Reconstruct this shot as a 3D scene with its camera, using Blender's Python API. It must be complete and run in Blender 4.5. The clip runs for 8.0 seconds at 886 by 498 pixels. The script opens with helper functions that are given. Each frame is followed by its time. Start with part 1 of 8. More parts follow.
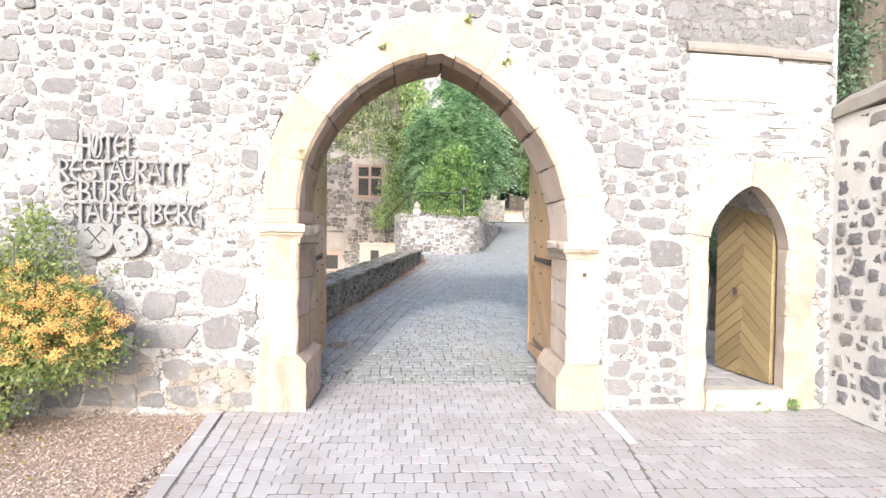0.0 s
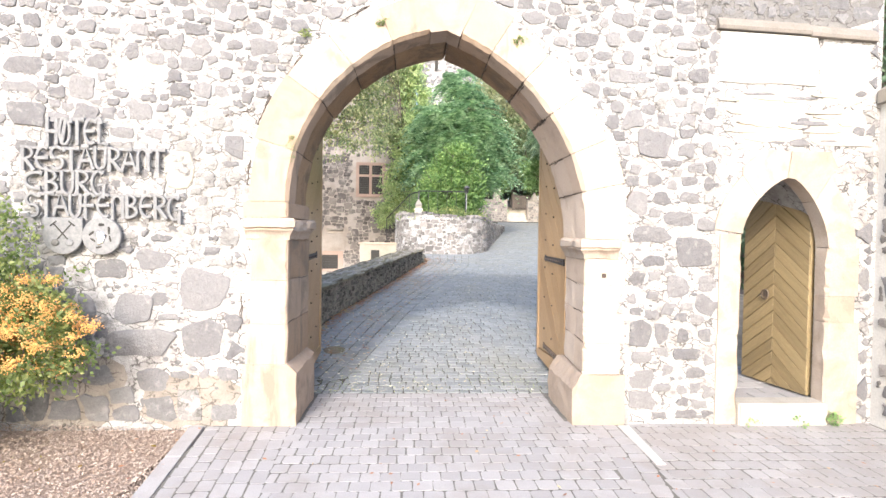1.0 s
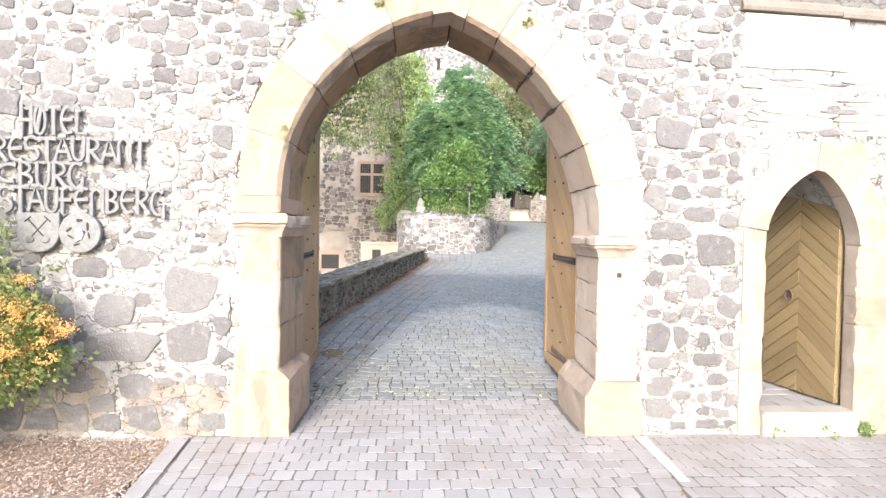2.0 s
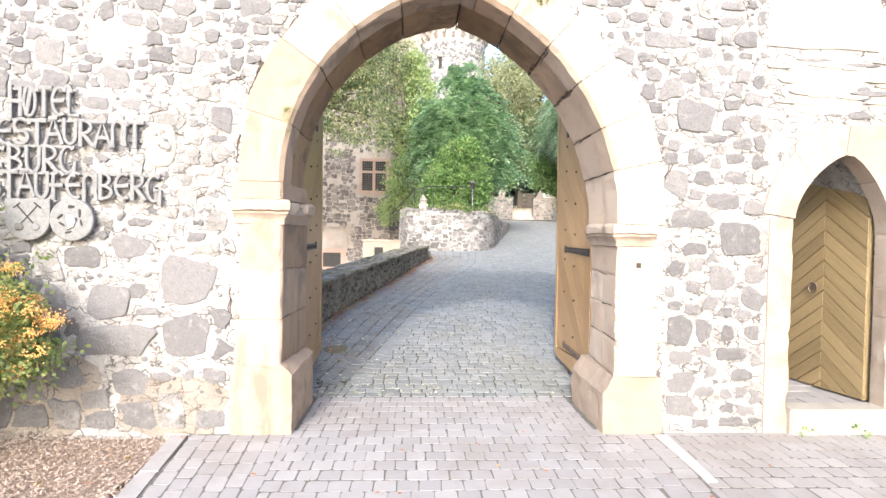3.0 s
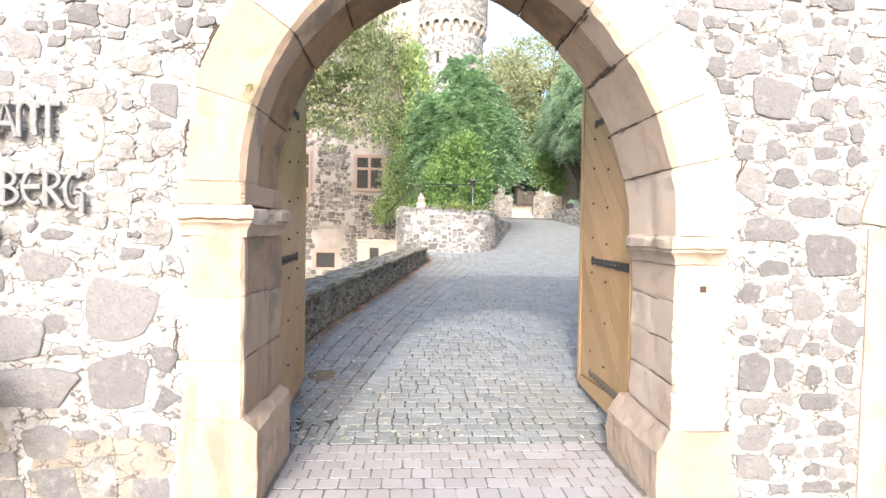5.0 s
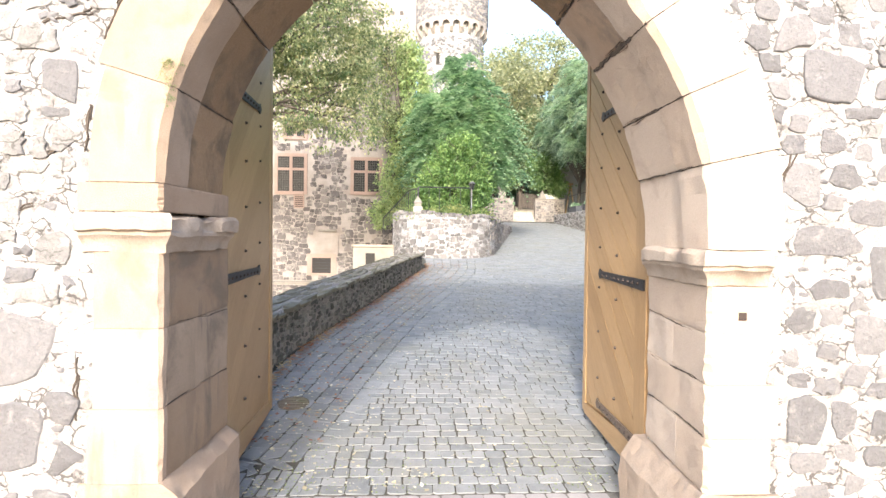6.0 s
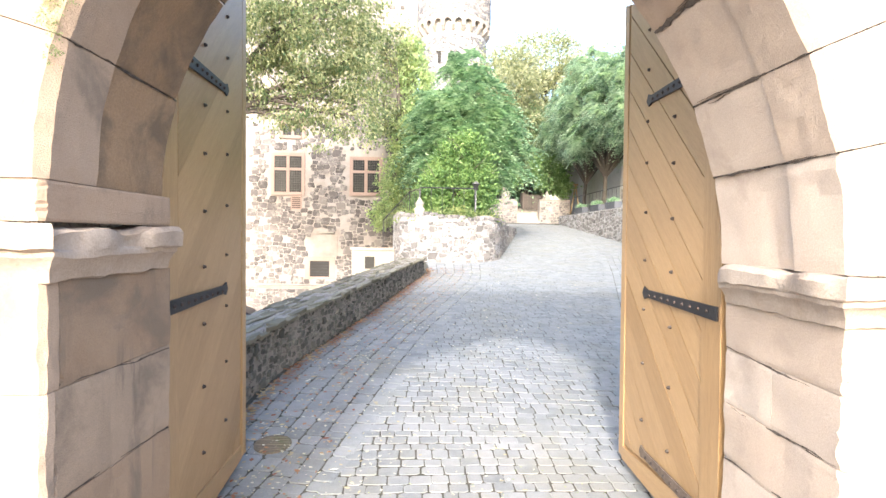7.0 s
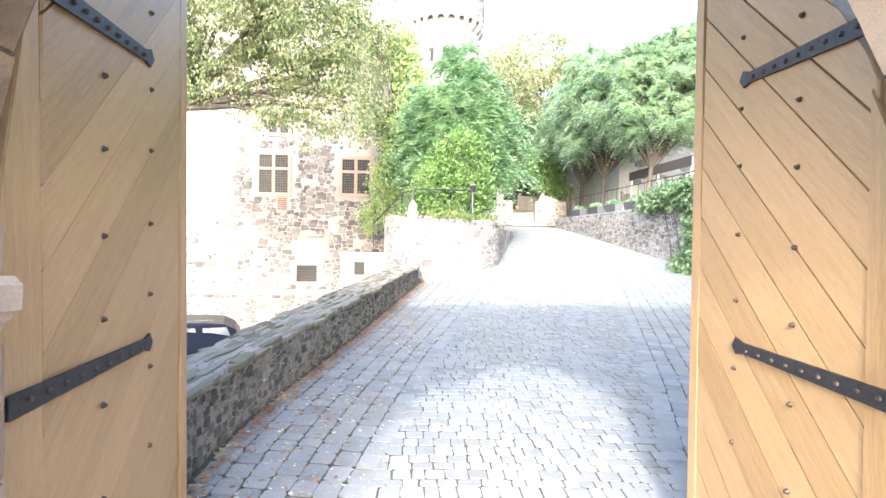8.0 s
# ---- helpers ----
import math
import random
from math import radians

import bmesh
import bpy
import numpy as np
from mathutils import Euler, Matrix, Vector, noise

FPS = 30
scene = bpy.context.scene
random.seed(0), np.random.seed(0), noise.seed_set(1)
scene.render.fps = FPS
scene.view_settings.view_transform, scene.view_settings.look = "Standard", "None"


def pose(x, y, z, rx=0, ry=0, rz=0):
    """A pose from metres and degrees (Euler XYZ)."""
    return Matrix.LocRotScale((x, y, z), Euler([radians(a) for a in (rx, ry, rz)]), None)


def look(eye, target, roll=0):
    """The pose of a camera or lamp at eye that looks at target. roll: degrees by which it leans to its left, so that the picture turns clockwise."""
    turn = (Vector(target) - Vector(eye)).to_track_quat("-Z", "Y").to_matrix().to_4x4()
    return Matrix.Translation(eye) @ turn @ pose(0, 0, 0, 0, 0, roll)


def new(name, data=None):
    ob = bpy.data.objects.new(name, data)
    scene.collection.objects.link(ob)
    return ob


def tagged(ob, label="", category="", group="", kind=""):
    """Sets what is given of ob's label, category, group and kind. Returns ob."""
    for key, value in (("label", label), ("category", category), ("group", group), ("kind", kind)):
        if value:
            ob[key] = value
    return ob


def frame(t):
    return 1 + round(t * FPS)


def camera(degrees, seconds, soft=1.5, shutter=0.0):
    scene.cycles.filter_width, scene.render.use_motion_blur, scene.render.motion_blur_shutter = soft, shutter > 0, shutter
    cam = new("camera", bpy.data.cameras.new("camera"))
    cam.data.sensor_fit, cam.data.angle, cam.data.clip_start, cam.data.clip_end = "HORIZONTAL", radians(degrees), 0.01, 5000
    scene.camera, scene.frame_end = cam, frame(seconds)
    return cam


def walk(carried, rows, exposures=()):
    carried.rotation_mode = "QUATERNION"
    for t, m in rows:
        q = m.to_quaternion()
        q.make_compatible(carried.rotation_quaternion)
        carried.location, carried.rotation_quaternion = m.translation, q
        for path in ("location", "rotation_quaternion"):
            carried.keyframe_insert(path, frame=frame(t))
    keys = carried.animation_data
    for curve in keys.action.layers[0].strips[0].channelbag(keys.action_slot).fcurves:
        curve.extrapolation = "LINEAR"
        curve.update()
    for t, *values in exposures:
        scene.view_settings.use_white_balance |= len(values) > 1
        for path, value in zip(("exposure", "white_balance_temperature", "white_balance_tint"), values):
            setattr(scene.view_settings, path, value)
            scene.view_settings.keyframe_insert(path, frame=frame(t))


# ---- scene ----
cam = camera(79.1, 8.0)
PATH = [
    (0, (-0.201, -4.681, 1.537), (-0.086, -2.685, 1.488), 0.8),
    (0.5, (-0.265, -4.438, 1.507), (-0.154, -2.442, 1.46), 0.9),
    (1, (-0.202, -4.238, 1.505), (-0.092, -2.242, 1.457), 0.9),
    (1.5, (-0.178, -4.075, 1.51), (-0.072, -2.078, 1.462), 0.9),
    (3, (-0.253, -3.754, 1.394), (-0.154, -1.757, 1.346), 0.9),
    (3.5, (-0.251, -3.647, 1.394), (-0.154, -1.65, 1.346), 0.9),
    (4, (-0.265, -3.485, 1.404), (-0.169, -1.488, 1.354), 0.9),
    (4.5, (-0.286, -3.224, 1.419), (-0.177, -1.228, 1.37), 0.9),
    (4.7, (-0.304, -3.093, 1.452), (-0.19, -1.098, 1.393), 1.0),
    (5.8, (-0.149, -2.425, 1.537), (-0.043, -0.429, 1.481), 0.8),
    (6, (-0.123, -2.309, 1.544), (-0.019, -0.312, 1.497), 0.8),
    (6.5, (-0.117, -2.022, 1.576), (-0.014, -0.025, 1.53), 0.7),
    (7, (-0.135, -1.569, 1.602), (-0.035, 0.428, 1.558), 0.8),
    (7.5, (-0.171, -1.063, 1.657), (-0.071, 0.934, 1.611), 0.9),
    (8, (-0.196, -0.639, 1.736), (-0.061, 1.356, 1.692), 1.0),
]
walk(cam, [(t, look(eye, target, roll)) for t, eye, target, roll in PATH],
     exposures=[(0.0, 2.18, 6150, 10), (3.0, 2.20, 6250, 10), (4.5, 2.25, 6300, 10), (6.5, 2.42, 6450, 10), (7.0, 2.72, 6400, 10), (7.5, 2.92, 6300, 10), (8.0, 3.17, 6200, 10)])

# ---- light ----
SUN_WAY = Vector((0.220, 1.0, -0.5516)).normalized()
world = bpy.data.worlds.new("sky")
scene.world = world
world.use_nodes = True
wn = world.node_tree.nodes
sky = wn.new("ShaderNodeTexSky")
sky.sky_type = 'NISHITA'
sky.sun_disc = False
sky.sun_elevation = math.asin(-SUN_WAY.z)
sky.sun_rotation = math.atan2(-SUN_WAY.x, -SUN_WAY.y)
sky.dust_density = 3.5
sky.air_density = 1.0
wn["Background"].inputs["Strength"].default_value = 0.15
world.node_tree.links.new(sky.outputs[0], wn["Background"].inputs["Color"])
sun_data = bpy.data.lights.new("sun", 'SUN')
sun_data.energy = 0.76
sun_data.angle = radians(2.8)
sun_data.color = (1.0, 0.985, 0.97)
sun = new("sun", sun_data)
sun.matrix_world = look((0, 0, 30), Vector((0, 0, 30)) + SUN_WAY)

# ---- materials ----


def node_mat(name):
    m = bpy.data.materials.new(name)
    m.use_nodes = True
    nt = m.node_tree
    return m, nt, nt.nodes["Principled BSDF"]


def nd(nt, kind, **inputs):
    n = nt.nodes.new(kind)
    for k, v in inputs.items():
        n.inputs[k].default_value = v
    return n


def ramp(nt, fac, stops):
    r = nt.nodes.new("ShaderNodeValToRGB")
    els = r.color_ramp.elements
    while len(els) < len(stops):
        els.new(0.5)
    for e, (p, c) in zip(els, stops):
        e.position = p
        e.color = (*c, 1) if len(c) == 3 else c
    nt.links.new(fac, r.inputs[0])
    return r.outputs[0]


def mix(nt, fac, a, b, mode='MIX'):
    n = nt.nodes.new("ShaderNodeMix")
    n.data_type = 'RGBA'
    n.blend_type = mode
    for sock, v in ((n.inputs[0], fac), (n.inputs[6], a), (n.inputs[7], b)):
        if hasattr(v, "links"):
            nt.links.new(v, sock)
        else:
            sock.default_value = (*v, 1) if isinstance(v, tuple) and len(v) == 3 else v
    return n.outputs[2]


def calc(nt, op, a, b=0.0):
    n = nt.nodes.new("ShaderNodeMath")
    n.operation = op
    for sock, v in zip(n.inputs, (a, b)):
        if hasattr(v, "links"):
            nt.links.new(v, sock)
        else:
            sock.default_value = v
    return n.outputs[0]


def coords(nt, scale=(1, 1, 1), world_space=True):
    """Texture coordinates at real size: of the place, or of the piece itself."""
    if world_space:
        out = nt.nodes.new("ShaderNodeNewGeometry").outputs["Position"]
    else:
        out = nt.nodes.new("ShaderNodeTexCoord").outputs["Object"]
    mp = nt.nodes.new("ShaderNodeMapping")
    mp.inputs["Scale"].default_value = scale
    nt.links.new(out, mp.inputs["Vector"])
    return mp.outputs[0]


def noise_tex(nt, vec, scale, detail=5.0, rough=0.6, dist=0.0):
    n = nd(nt, "ShaderNodeTexNoise", Scale=scale, Detail=detail, Roughness=rough, Distortion=dist)
    nt.links.new(vec, n.inputs["Vector"])
    return n.outputs["Fac"]


def each_random(nt):
    """A number of its own for every piece, whether it is an object or an island of one."""
    a = nt.nodes.new("ShaderNodeObjectInfo").outputs["Random"]
    b = nt.nodes.new("ShaderNodeNewGeometry").outputs["Random Per Island"]
    return calc(nt, 'FRACT', calc(nt, 'ADD', calc(nt, 'MULTIPLY', a, 3.7), b))


def bump(nt, bsdf, height, strength=0.4, distance=0.01):
    b = nd(nt, "ShaderNodeBump", Strength=strength, Distance=distance)
    nt.links.new(height, b.inputs["Height"])
    nt.links.new(b.outputs[0], bsdf.inputs["Normal"])


def mineral(name, stops, scale=6.0, grain=60.0, rough=0.9, relief=0.5, dist=0.01, stain=None, stain_scale=1.3, stain_at=(0.52, 0.72), stain_mix=0.6, per_piece=0.5, space=True, spec=0.3, pits=None, streak=None):
    """Stone, mortar, plaster: broad tone from each piece's number and a coarse noise, fine grain, stains."""
    m, nt, p = node_mat(name)
    v = coords(nt, world_space=space)
    coarse = noise_tex(nt, v, scale, 6.0, 0.62)
    fine = noise_tex(nt, v, grain, 4.0, 0.7)
    f = coarse
    if per_piece > 0:
        f = calc(nt, 'ADD', calc(nt, 'MULTIPLY', each_random(nt), per_piece), calc(nt, 'MULTIPLY', coarse, 1 - per_piece))
    col = ramp(nt, f, stops)
    g = ramp(nt, fine, [(0.3, (0.72, 0.72, 0.72)), (0.7, (1.15, 1.15, 1.15))])
    col = mix(nt, 0.6, col, g, 'MULTIPLY')
    if stain:
        s = noise_tex(nt, v, stain_scale, 5.0, 0.65, 0.4)
        s = ramp(nt, s, [(stain_at[0], (0, 0, 0)), (stain_at[1], (1, 1, 1))])
        col = mix(nt, calc(nt, 'MULTIPLY', s, stain_mix), col, stain)
    if streak:
        run = noise_tex(nt, coords(nt, (1.0, 1.0, 0.16), space), 9.0, 4.0, 0.6, 0.3)
        where = ramp(nt, noise_tex(nt, v, 1.9, 2.0, 0.5), [(0.46, (0, 0, 0)), (0.62, (0.65, 0.65, 0.65))])
        col = mix(nt, calc(nt, 'MULTIPLY', ramp(nt, run, [(0.50, (0, 0, 0)), (0.60, (1, 1, 1))]), where), col, streak)
    if pits:
        warp = nt.nodes.new("ShaderNodeTexNoise")
        warp.inputs["Scale"].default_value = 7.0
        warp.inputs["Detail"].default_value = 5.0
        nt.links.new(v, warp.inputs["Vector"])
        at = nt.nodes.new("ShaderNodeVectorMath")
        at.operation = 'MULTIPLY_ADD'
        at.inputs[1].default_value = (0.22, 0.22, 0.22)
        nt.links.new(warp.outputs["Color"], at.inputs[0])
        nt.links.new(coords(nt, (0.8, 0.8, 1.5), space), at.inputs[2])
        vor = nt.nodes.new("ShaderNodeTexVoronoi")
        vor.feature = 'DISTANCE_TO_EDGE'
        vor.inputs["Scale"].default_value = 9.0
        nt.links.new(at.outputs[0], vor.inputs["Vector"])
        crack = ramp(nt, vor.outputs["Distance"], [(0.018, (1, 1, 1)), (0.06, (0, 0, 0))])
        some = ramp(nt, noise_tex(nt, v, 8.0, 4.0, 0.65), [(0.44, (0, 0, 0)), (0.53, (0.9, 0.9, 0.9))])
        speck = ramp(nt, noise_tex(nt, v, 40.0, 5.0, 0.7, 0.6), [(0.59, (0, 0, 0)), (0.64, (0.8, 0.8, 0.8))])
        col = mix(nt, calc(nt, 'MULTIPLY', calc(nt, 'MAXIMUM', crack, speck), some), col, pits)
    nt.links.new(col, p.inputs["Base Color"])
    p.inputs["Roughness"].default_value = rough
    p.inputs["Specular IOR Level"].default_value = spec
    h = calc(nt, 'ADD', calc(nt, 'MULTIPLY', coarse, 0.7), calc(nt, 'MULTIPLY', fine, 0.35))
    bump(nt, p, h, relief, dist)
    return m


def timber(name, dark, light, rough=0.45):
    """Sawn boards: the grain runs along each piece's own x."""
    m, nt, p = node_mat(name)
    tc = nt.nodes.new("ShaderNodeTexCoord").outputs["Object"]
    sh = nt.nodes.new("ShaderNodeVectorMath")
    sh.operation = 'ADD'
    nt.links.new(tc, sh.inputs[0])
    rnd = each_random(nt)
    cmb = nt.nodes.new("ShaderNodeCombineXYZ")
    nt.links.new(calc(nt, 'MULTIPLY', rnd, 37.0), cmb.inputs[0])
    nt.links.new(calc(nt, 'MULTIPLY', rnd, 11.0), cmb.inputs[1])
    nt.links.new(cmb.outputs[0], sh.inputs[1])
    mp = nt.nodes.new("ShaderNodeMapping")
    mp.inputs["Scale"].default_value = (1.3, 16, 16)
    nt.links.new(sh.outputs[0], mp.inputs["Vector"])
    g1 = noise_tex(nt, mp.outputs[0], 2.2, 6.0, 0.65, 0.8)
    g2 = noise_tex(nt, mp.outputs[0], 14.0, 3.0, 0.6)
    f = calc(nt, 'ADD', calc(nt, 'MULTIPLY', g1, 0.65), calc(nt, 'MULTIPLY', rnd, 0.3))
    col = ramp(nt, f, [(0.25, dark), (0.5, tuple((a + b) / 2 for a, b in zip(dark, light))), (0.78, light)])
    col = mix(nt, 0.35, col, ramp(nt, g2, [(0.35, (0.6, 0.55, 0.5)), (0.65, (1.1, 1.1, 1.1))]), 'MULTIPLY')
    nt.links.new(col, p.inputs["Base Color"])
    p.inputs["Roughness"].default_value = rough
    bump(nt, p, g2, 0.25, 0.003)
    return m


def plain(name, colour, rough=0.5, metal=0.0, grain=40.0, vary=0.25):
    m, nt, p = node_mat(name)
    f = noise_tex(nt, coords(nt), grain, 5.0, 0.65)
    lo = tuple(c * (1 - vary) for c in colour)
    hi = tuple(min(1, c * (1 + vary)) for c in colour)
    nt.links.new(ramp(nt, f, [(0.3, lo), (0.7, hi)]), p.inputs["Base Color"])
    p.inputs["Roughness"].default_value = rough
    p.inputs["Metallic"].default_value = metal
    bump(nt, p, f, 0.15, 0.003)
    return m


def foliage(name, dark, mid, light, through_light=0.55):
    """Leaves: each its own tone, a matt sheen, light that passes through."""
    m, nt, p = node_mat(name)
    rnd = nt.nodes.new("ShaderNodeNewGeometry").outputs["Random Per Island"]
    broad = noise_tex(nt, coords(nt), 0.9, 3.0, 0.6)
    spray = noise_tex(nt, coords(nt), 3.6, 2.0, 0.5)
    f = calc(nt, 'ADD', calc(nt, 'MULTIPLY', rnd, 0.35), calc(nt, 'MULTIPLY', broad, 0.4))
    f = calc(nt, 'SUBTRACT', calc(nt, 'ADD', f, calc(nt, 'MULTIPLY', spray, 0.9)), 0.34)
    col = ramp(nt, f, [(0.25, dark), (0.5, mid), (0.8, light)])
    nt.links.new(col, p.inputs["Base Color"])
    p.inputs["Roughness"].default_value = 0.5
    p.inputs["Specular IOR Level"].default_value = 0.35
    tr = nt.nodes.new("ShaderNodeBsdfTranslucent")
    nt.links.new(mix(nt, 1.0, col, (1.15, 1.18, 0.78), 'MULTIPLY'), tr.inputs["Color"])
    ms = nt.nodes.new("ShaderNodeMixShader")
    ms.inputs[0].default_value = through_light
    nt.links.new(p.outputs[0], ms.inputs[1])
    nt.links.new(tr.outputs[0], ms.inputs[2])
    nt.links.new(ms.outputs[0], nt.nodes["Material Output"].inputs["Surface"])
    return m


MORTAR = mineral("lime_mortar", [(0.28, (0.17, 0.16, 0.152)), (0.39, (0.30, 0.288, 0.28)), (0.52, (0.41, 0.40, 0.392)), (0.75, (0.50, 0.492, 0.486))], 7.0, 70.0, 0.95, 1.0, 0.05, stain=(0.28, 0.257, 0.238), stain_scale=2.6, per_piece=0, pits=(0.075, 0.07, 0.067))
HOUSE_MORTAR = mineral("house_mortar", [(0.3, (0.265, 0.232, 0.208)), (0.7, (0.375, 0.342, 0.312))], 2.0, 60.0, 0.95, 0.8, 0.02, stain=(0.22, 0.182, 0.158), per_piece=0)
BASALT = mineral("basalt_rubble", [(0.15, (0.115, 0.113, 0.117)), (0.35, (0.145, 0.142, 0.147)), (0.58, (0.178, 0.174, 0.179)), (0.82, (0.215, 0.21, 0.213)), (0.97, (0.26, 0.245, 0.232))], 15.0, 70.0, 0.92, 1.0, 0.03, stain=(0.30, 0.292, 0.285), stain_scale=17.0, stain_at=(0.56, 0.70), stain_mix=0.55, per_piece=0.5)
BROWNSTONE = mineral("brown_rubble", [(0.15, (0.065, 0.058, 0.055)), (0.4, (0.105, 0.095, 0.09)), (0.65, (0.15, 0.135, 0.127)), (0.9, (0.22, 0.192, 0.178))], 6.0, 60.0, 0.9, 0.9, 0.015, stain=(0.30, 0.275, 0.255), stain_scale=5.0, stain_at=(0.50, 0.66), stain_mix=0.7, per_piece=0.6)
PALE_RUBBLE = mineral("pale_rubble", [(0.15, (0.10, 0.094, 0.09)), (0.4, (0.155, 0.146, 0.139)), (0.65, (0.21, 0.197, 0.187)), (0.9, (0.285, 0.264, 0.248))], 6.0, 60.0, 0.9, 0.9, 0.015, stain=(0.37, 0.345, 0.32), stain_scale=4.0, stain_at=(0.52, 0.68), stain_mix=0.65, per_piece=0.6)
ROADJOINT = mineral("mossy_joint", [(0.3, (0.045, 0.044, 0.036)), (0.7, (0.105, 0.10, 0.082))], 8.0, 200.0, 0.95, 0.6, 0.01, stain=(0.05, 0.06, 0.028), per_piece=0)
YARD_PLASTER = mineral("yellowed_plaster", [(0.3, (0.255, 0.235, 0.195)), (0.7, (0.345, 0.325, 0.28))], 2.0, 60.0, 0.95, 0.5, 0.012, stain=(0.26, 0.225, 0.17), per_piece=0)
GREYMORTAR = mineral("grey_pointing", [(0.3, (0.125, 0.12, 0.117)), (0.7, (0.185, 0.178, 0.173))], 8.0, 90.0, 0.95, 0.9, 0.02, stain=(0.10, 0.096, 0.092), per_piece=0, pits=(0.06, 0.057, 0.054))
DIRTY_RENDER = mineral("dirty_render", [(0.3, (0.21, 0.187, 0.163)), (0.7, (0.31, 0.28, 0.25))], 6.0, 90.0, 0.95, 0.9, 0.02, stain=(0.155, 0.135, 0.115), per_piece=0, pits=(0.09, 0.08, 0.07))
COPING = mineral("flag_coping", [(0.15, (0.115, 0.104, 0.075)), (0.5, (0.19, 0.174, 0.132)), (0.9, (0.28, 0.26, 0.205))], 6.0, 100.0, 0.95, 1.0, 0.015, stain=(0.12, 0.125, 0.065), stain_scale=3.0, per_piece=0.6, spec=0.1)
LIMESTONE = mineral("pale_limestone", [(0.2, (0.34, 0.315, 0.275)), (0.8, (0.43, 0.405, 0.365))], 5.0, 90.0, 0.9, 0.6, 0.01, stain=(0.27, 0.24, 0.20), stain_scale=3.0, per_piece=0.4)
BOUNDARY_STONE = mineral("mossy_basalt", [(0.15, (0.055, 0.056, 0.047)), (0.4, (0.10, 0.10, 0.086)), (0.65, (0.155, 0.152, 0.131)), (0.9, (0.23, 0.22, 0.19))], 12.0, 90.0, 0.92, 1.0, 0.02, stain=(0.33, 0.315, 0.265), stain_scale=9.0, stain_at=(0.55, 0.68), stain_mix=0.7, per_piece=0.6, spec=0.15)
MULCH = mineral("mulch_base", [(0.3, (0.23, 0.168, 0.128)), (0.7, (0.41, 0.315, 0.255))], 60.0, 220.0, 0.95, 1.0, 0.02, per_piece=0)
TANSTONE = mineral("tan_rubble", [(0.2, (0.26, 0.215, 0.175)), (0.8, (0.36, 0.30, 0.245))], 7.0, 80.0, 0.9, 0.6, 0.01, per_piece=0.4)
SANDSTONE = mineral("sandstone", [(0.15, (0.29, 0.226, 0.178)), (0.42, (0.352, 0.288, 0.234)), (0.68, (0.39, 0.332, 0.28)), (0.95, (0.36, 0.272, 0.225))], 3.0, 110.0, 0.85, 0.9, 0.016, stain=(0.215, 0.165, 0.128), stain_scale=3.4, stain_at=(0.48, 0.64), stain_mix=0.55, per_piece=0.5)
JAMB = mineral("pink_jamb_sandstone", [(0.15, (0.325, 0.237, 0.173)), (0.42, (0.405, 0.313, 0.24)), (0.62, (0.445, 0.358, 0.285)), (0.80, (0.375, 0.305, 0.245)), (0.95, (0.42, 0.303, 0.233))], 3.6, 200.0, 0.85, 0.7, 0.03, stain=(0.185, 0.157, 0.13), stain_scale=3.4, stain_at=(0.54, 0.66), stain_mix=0.6, per_piece=0.5, streak=(0.17, 0.148, 0.125))
# JAMB a sixth darker: the west reveal's shade put into the colour, plus soot.
JAMB_SHADED = mineral("shaded_brown_sandstone", [(0.15, (0.262, 0.186, 0.128)), (0.42, (0.335, 0.252, 0.182)), (0.62, (0.385, 0.30, 0.228)), (0.80, (0.305, 0.243, 0.19)), (0.95, (0.35, 0.245, 0.175))], 3.6, 200.0, 0.85, 0.8, 0.03, stain=(0.15, 0.128, 0.106), stain_scale=2.6, stain_at=(0.50, 0.64), stain_mix=0.65, per_piece=0.5, streak=(0.135, 0.118, 0.10))
# Clean peach stone, made paler: sunlight on the east jamb put into it.
PEACH_LIT = mineral("sunlit_peach_sandstone", [(0.15, (0.385, 0.305, 0.242)), (0.42, (0.445, 0.362, 0.292)), (0.68, (0.48, 0.405, 0.338)), (0.95, (0.455, 0.352, 0.287))], 3.4, 180.0, 0.85, 0.7, 0.025, stain=(0.30, 0.24, 0.195), stain_scale=4.0, stain_at=(0.54, 0.70), stain_mix=0.5, per_piece=0.5)
# Soot stains over a base colour darkened for the shade under the arch.
SANDSTONE_SOOT_SHADE = mineral("sooty_shaded_sandstone", [(0.15, (0.205, 0.137, 0.082)), (0.45, (0.28, 0.19, 0.118)), (0.75, (0.345, 0.245, 0.155)), (0.95, (0.31, 0.198, 0.132))], 3.5, 110.0, 0.85, 1.0, 0.025, stain=(0.095, 0.078, 0.06), stain_scale=3.6, stain_at=(0.46, 0.63), stain_mix=0.65, per_piece=0.5)
PLASTER = mineral("lime_plaster", [(0.3, (0.36, 0.325, 0.275)), (0.5, (0.43, 0.40, 0.35)), (0.7, (0.48, 0.455, 0.41))], 4.0, 60.0, 0.95, 0.9, 0.02, stain=(0.34, 0.28, 0.215), stain_scale=3.0, per_piece=0)
PAVER = mineral("grey_paver", [(0.1, (0.245, 0.235, 0.235)), (0.5, (0.295, 0.284, 0.283)), (0.9, (0.345, 0.33, 0.327))], 6.0, 140.0, 0.9, 0.7, 0.005, stain=(0.235, 0.212, 0.198), stain_scale=1.6, stain_at=(0.46, 0.62), stain_mix=0.6, per_piece=0.5)
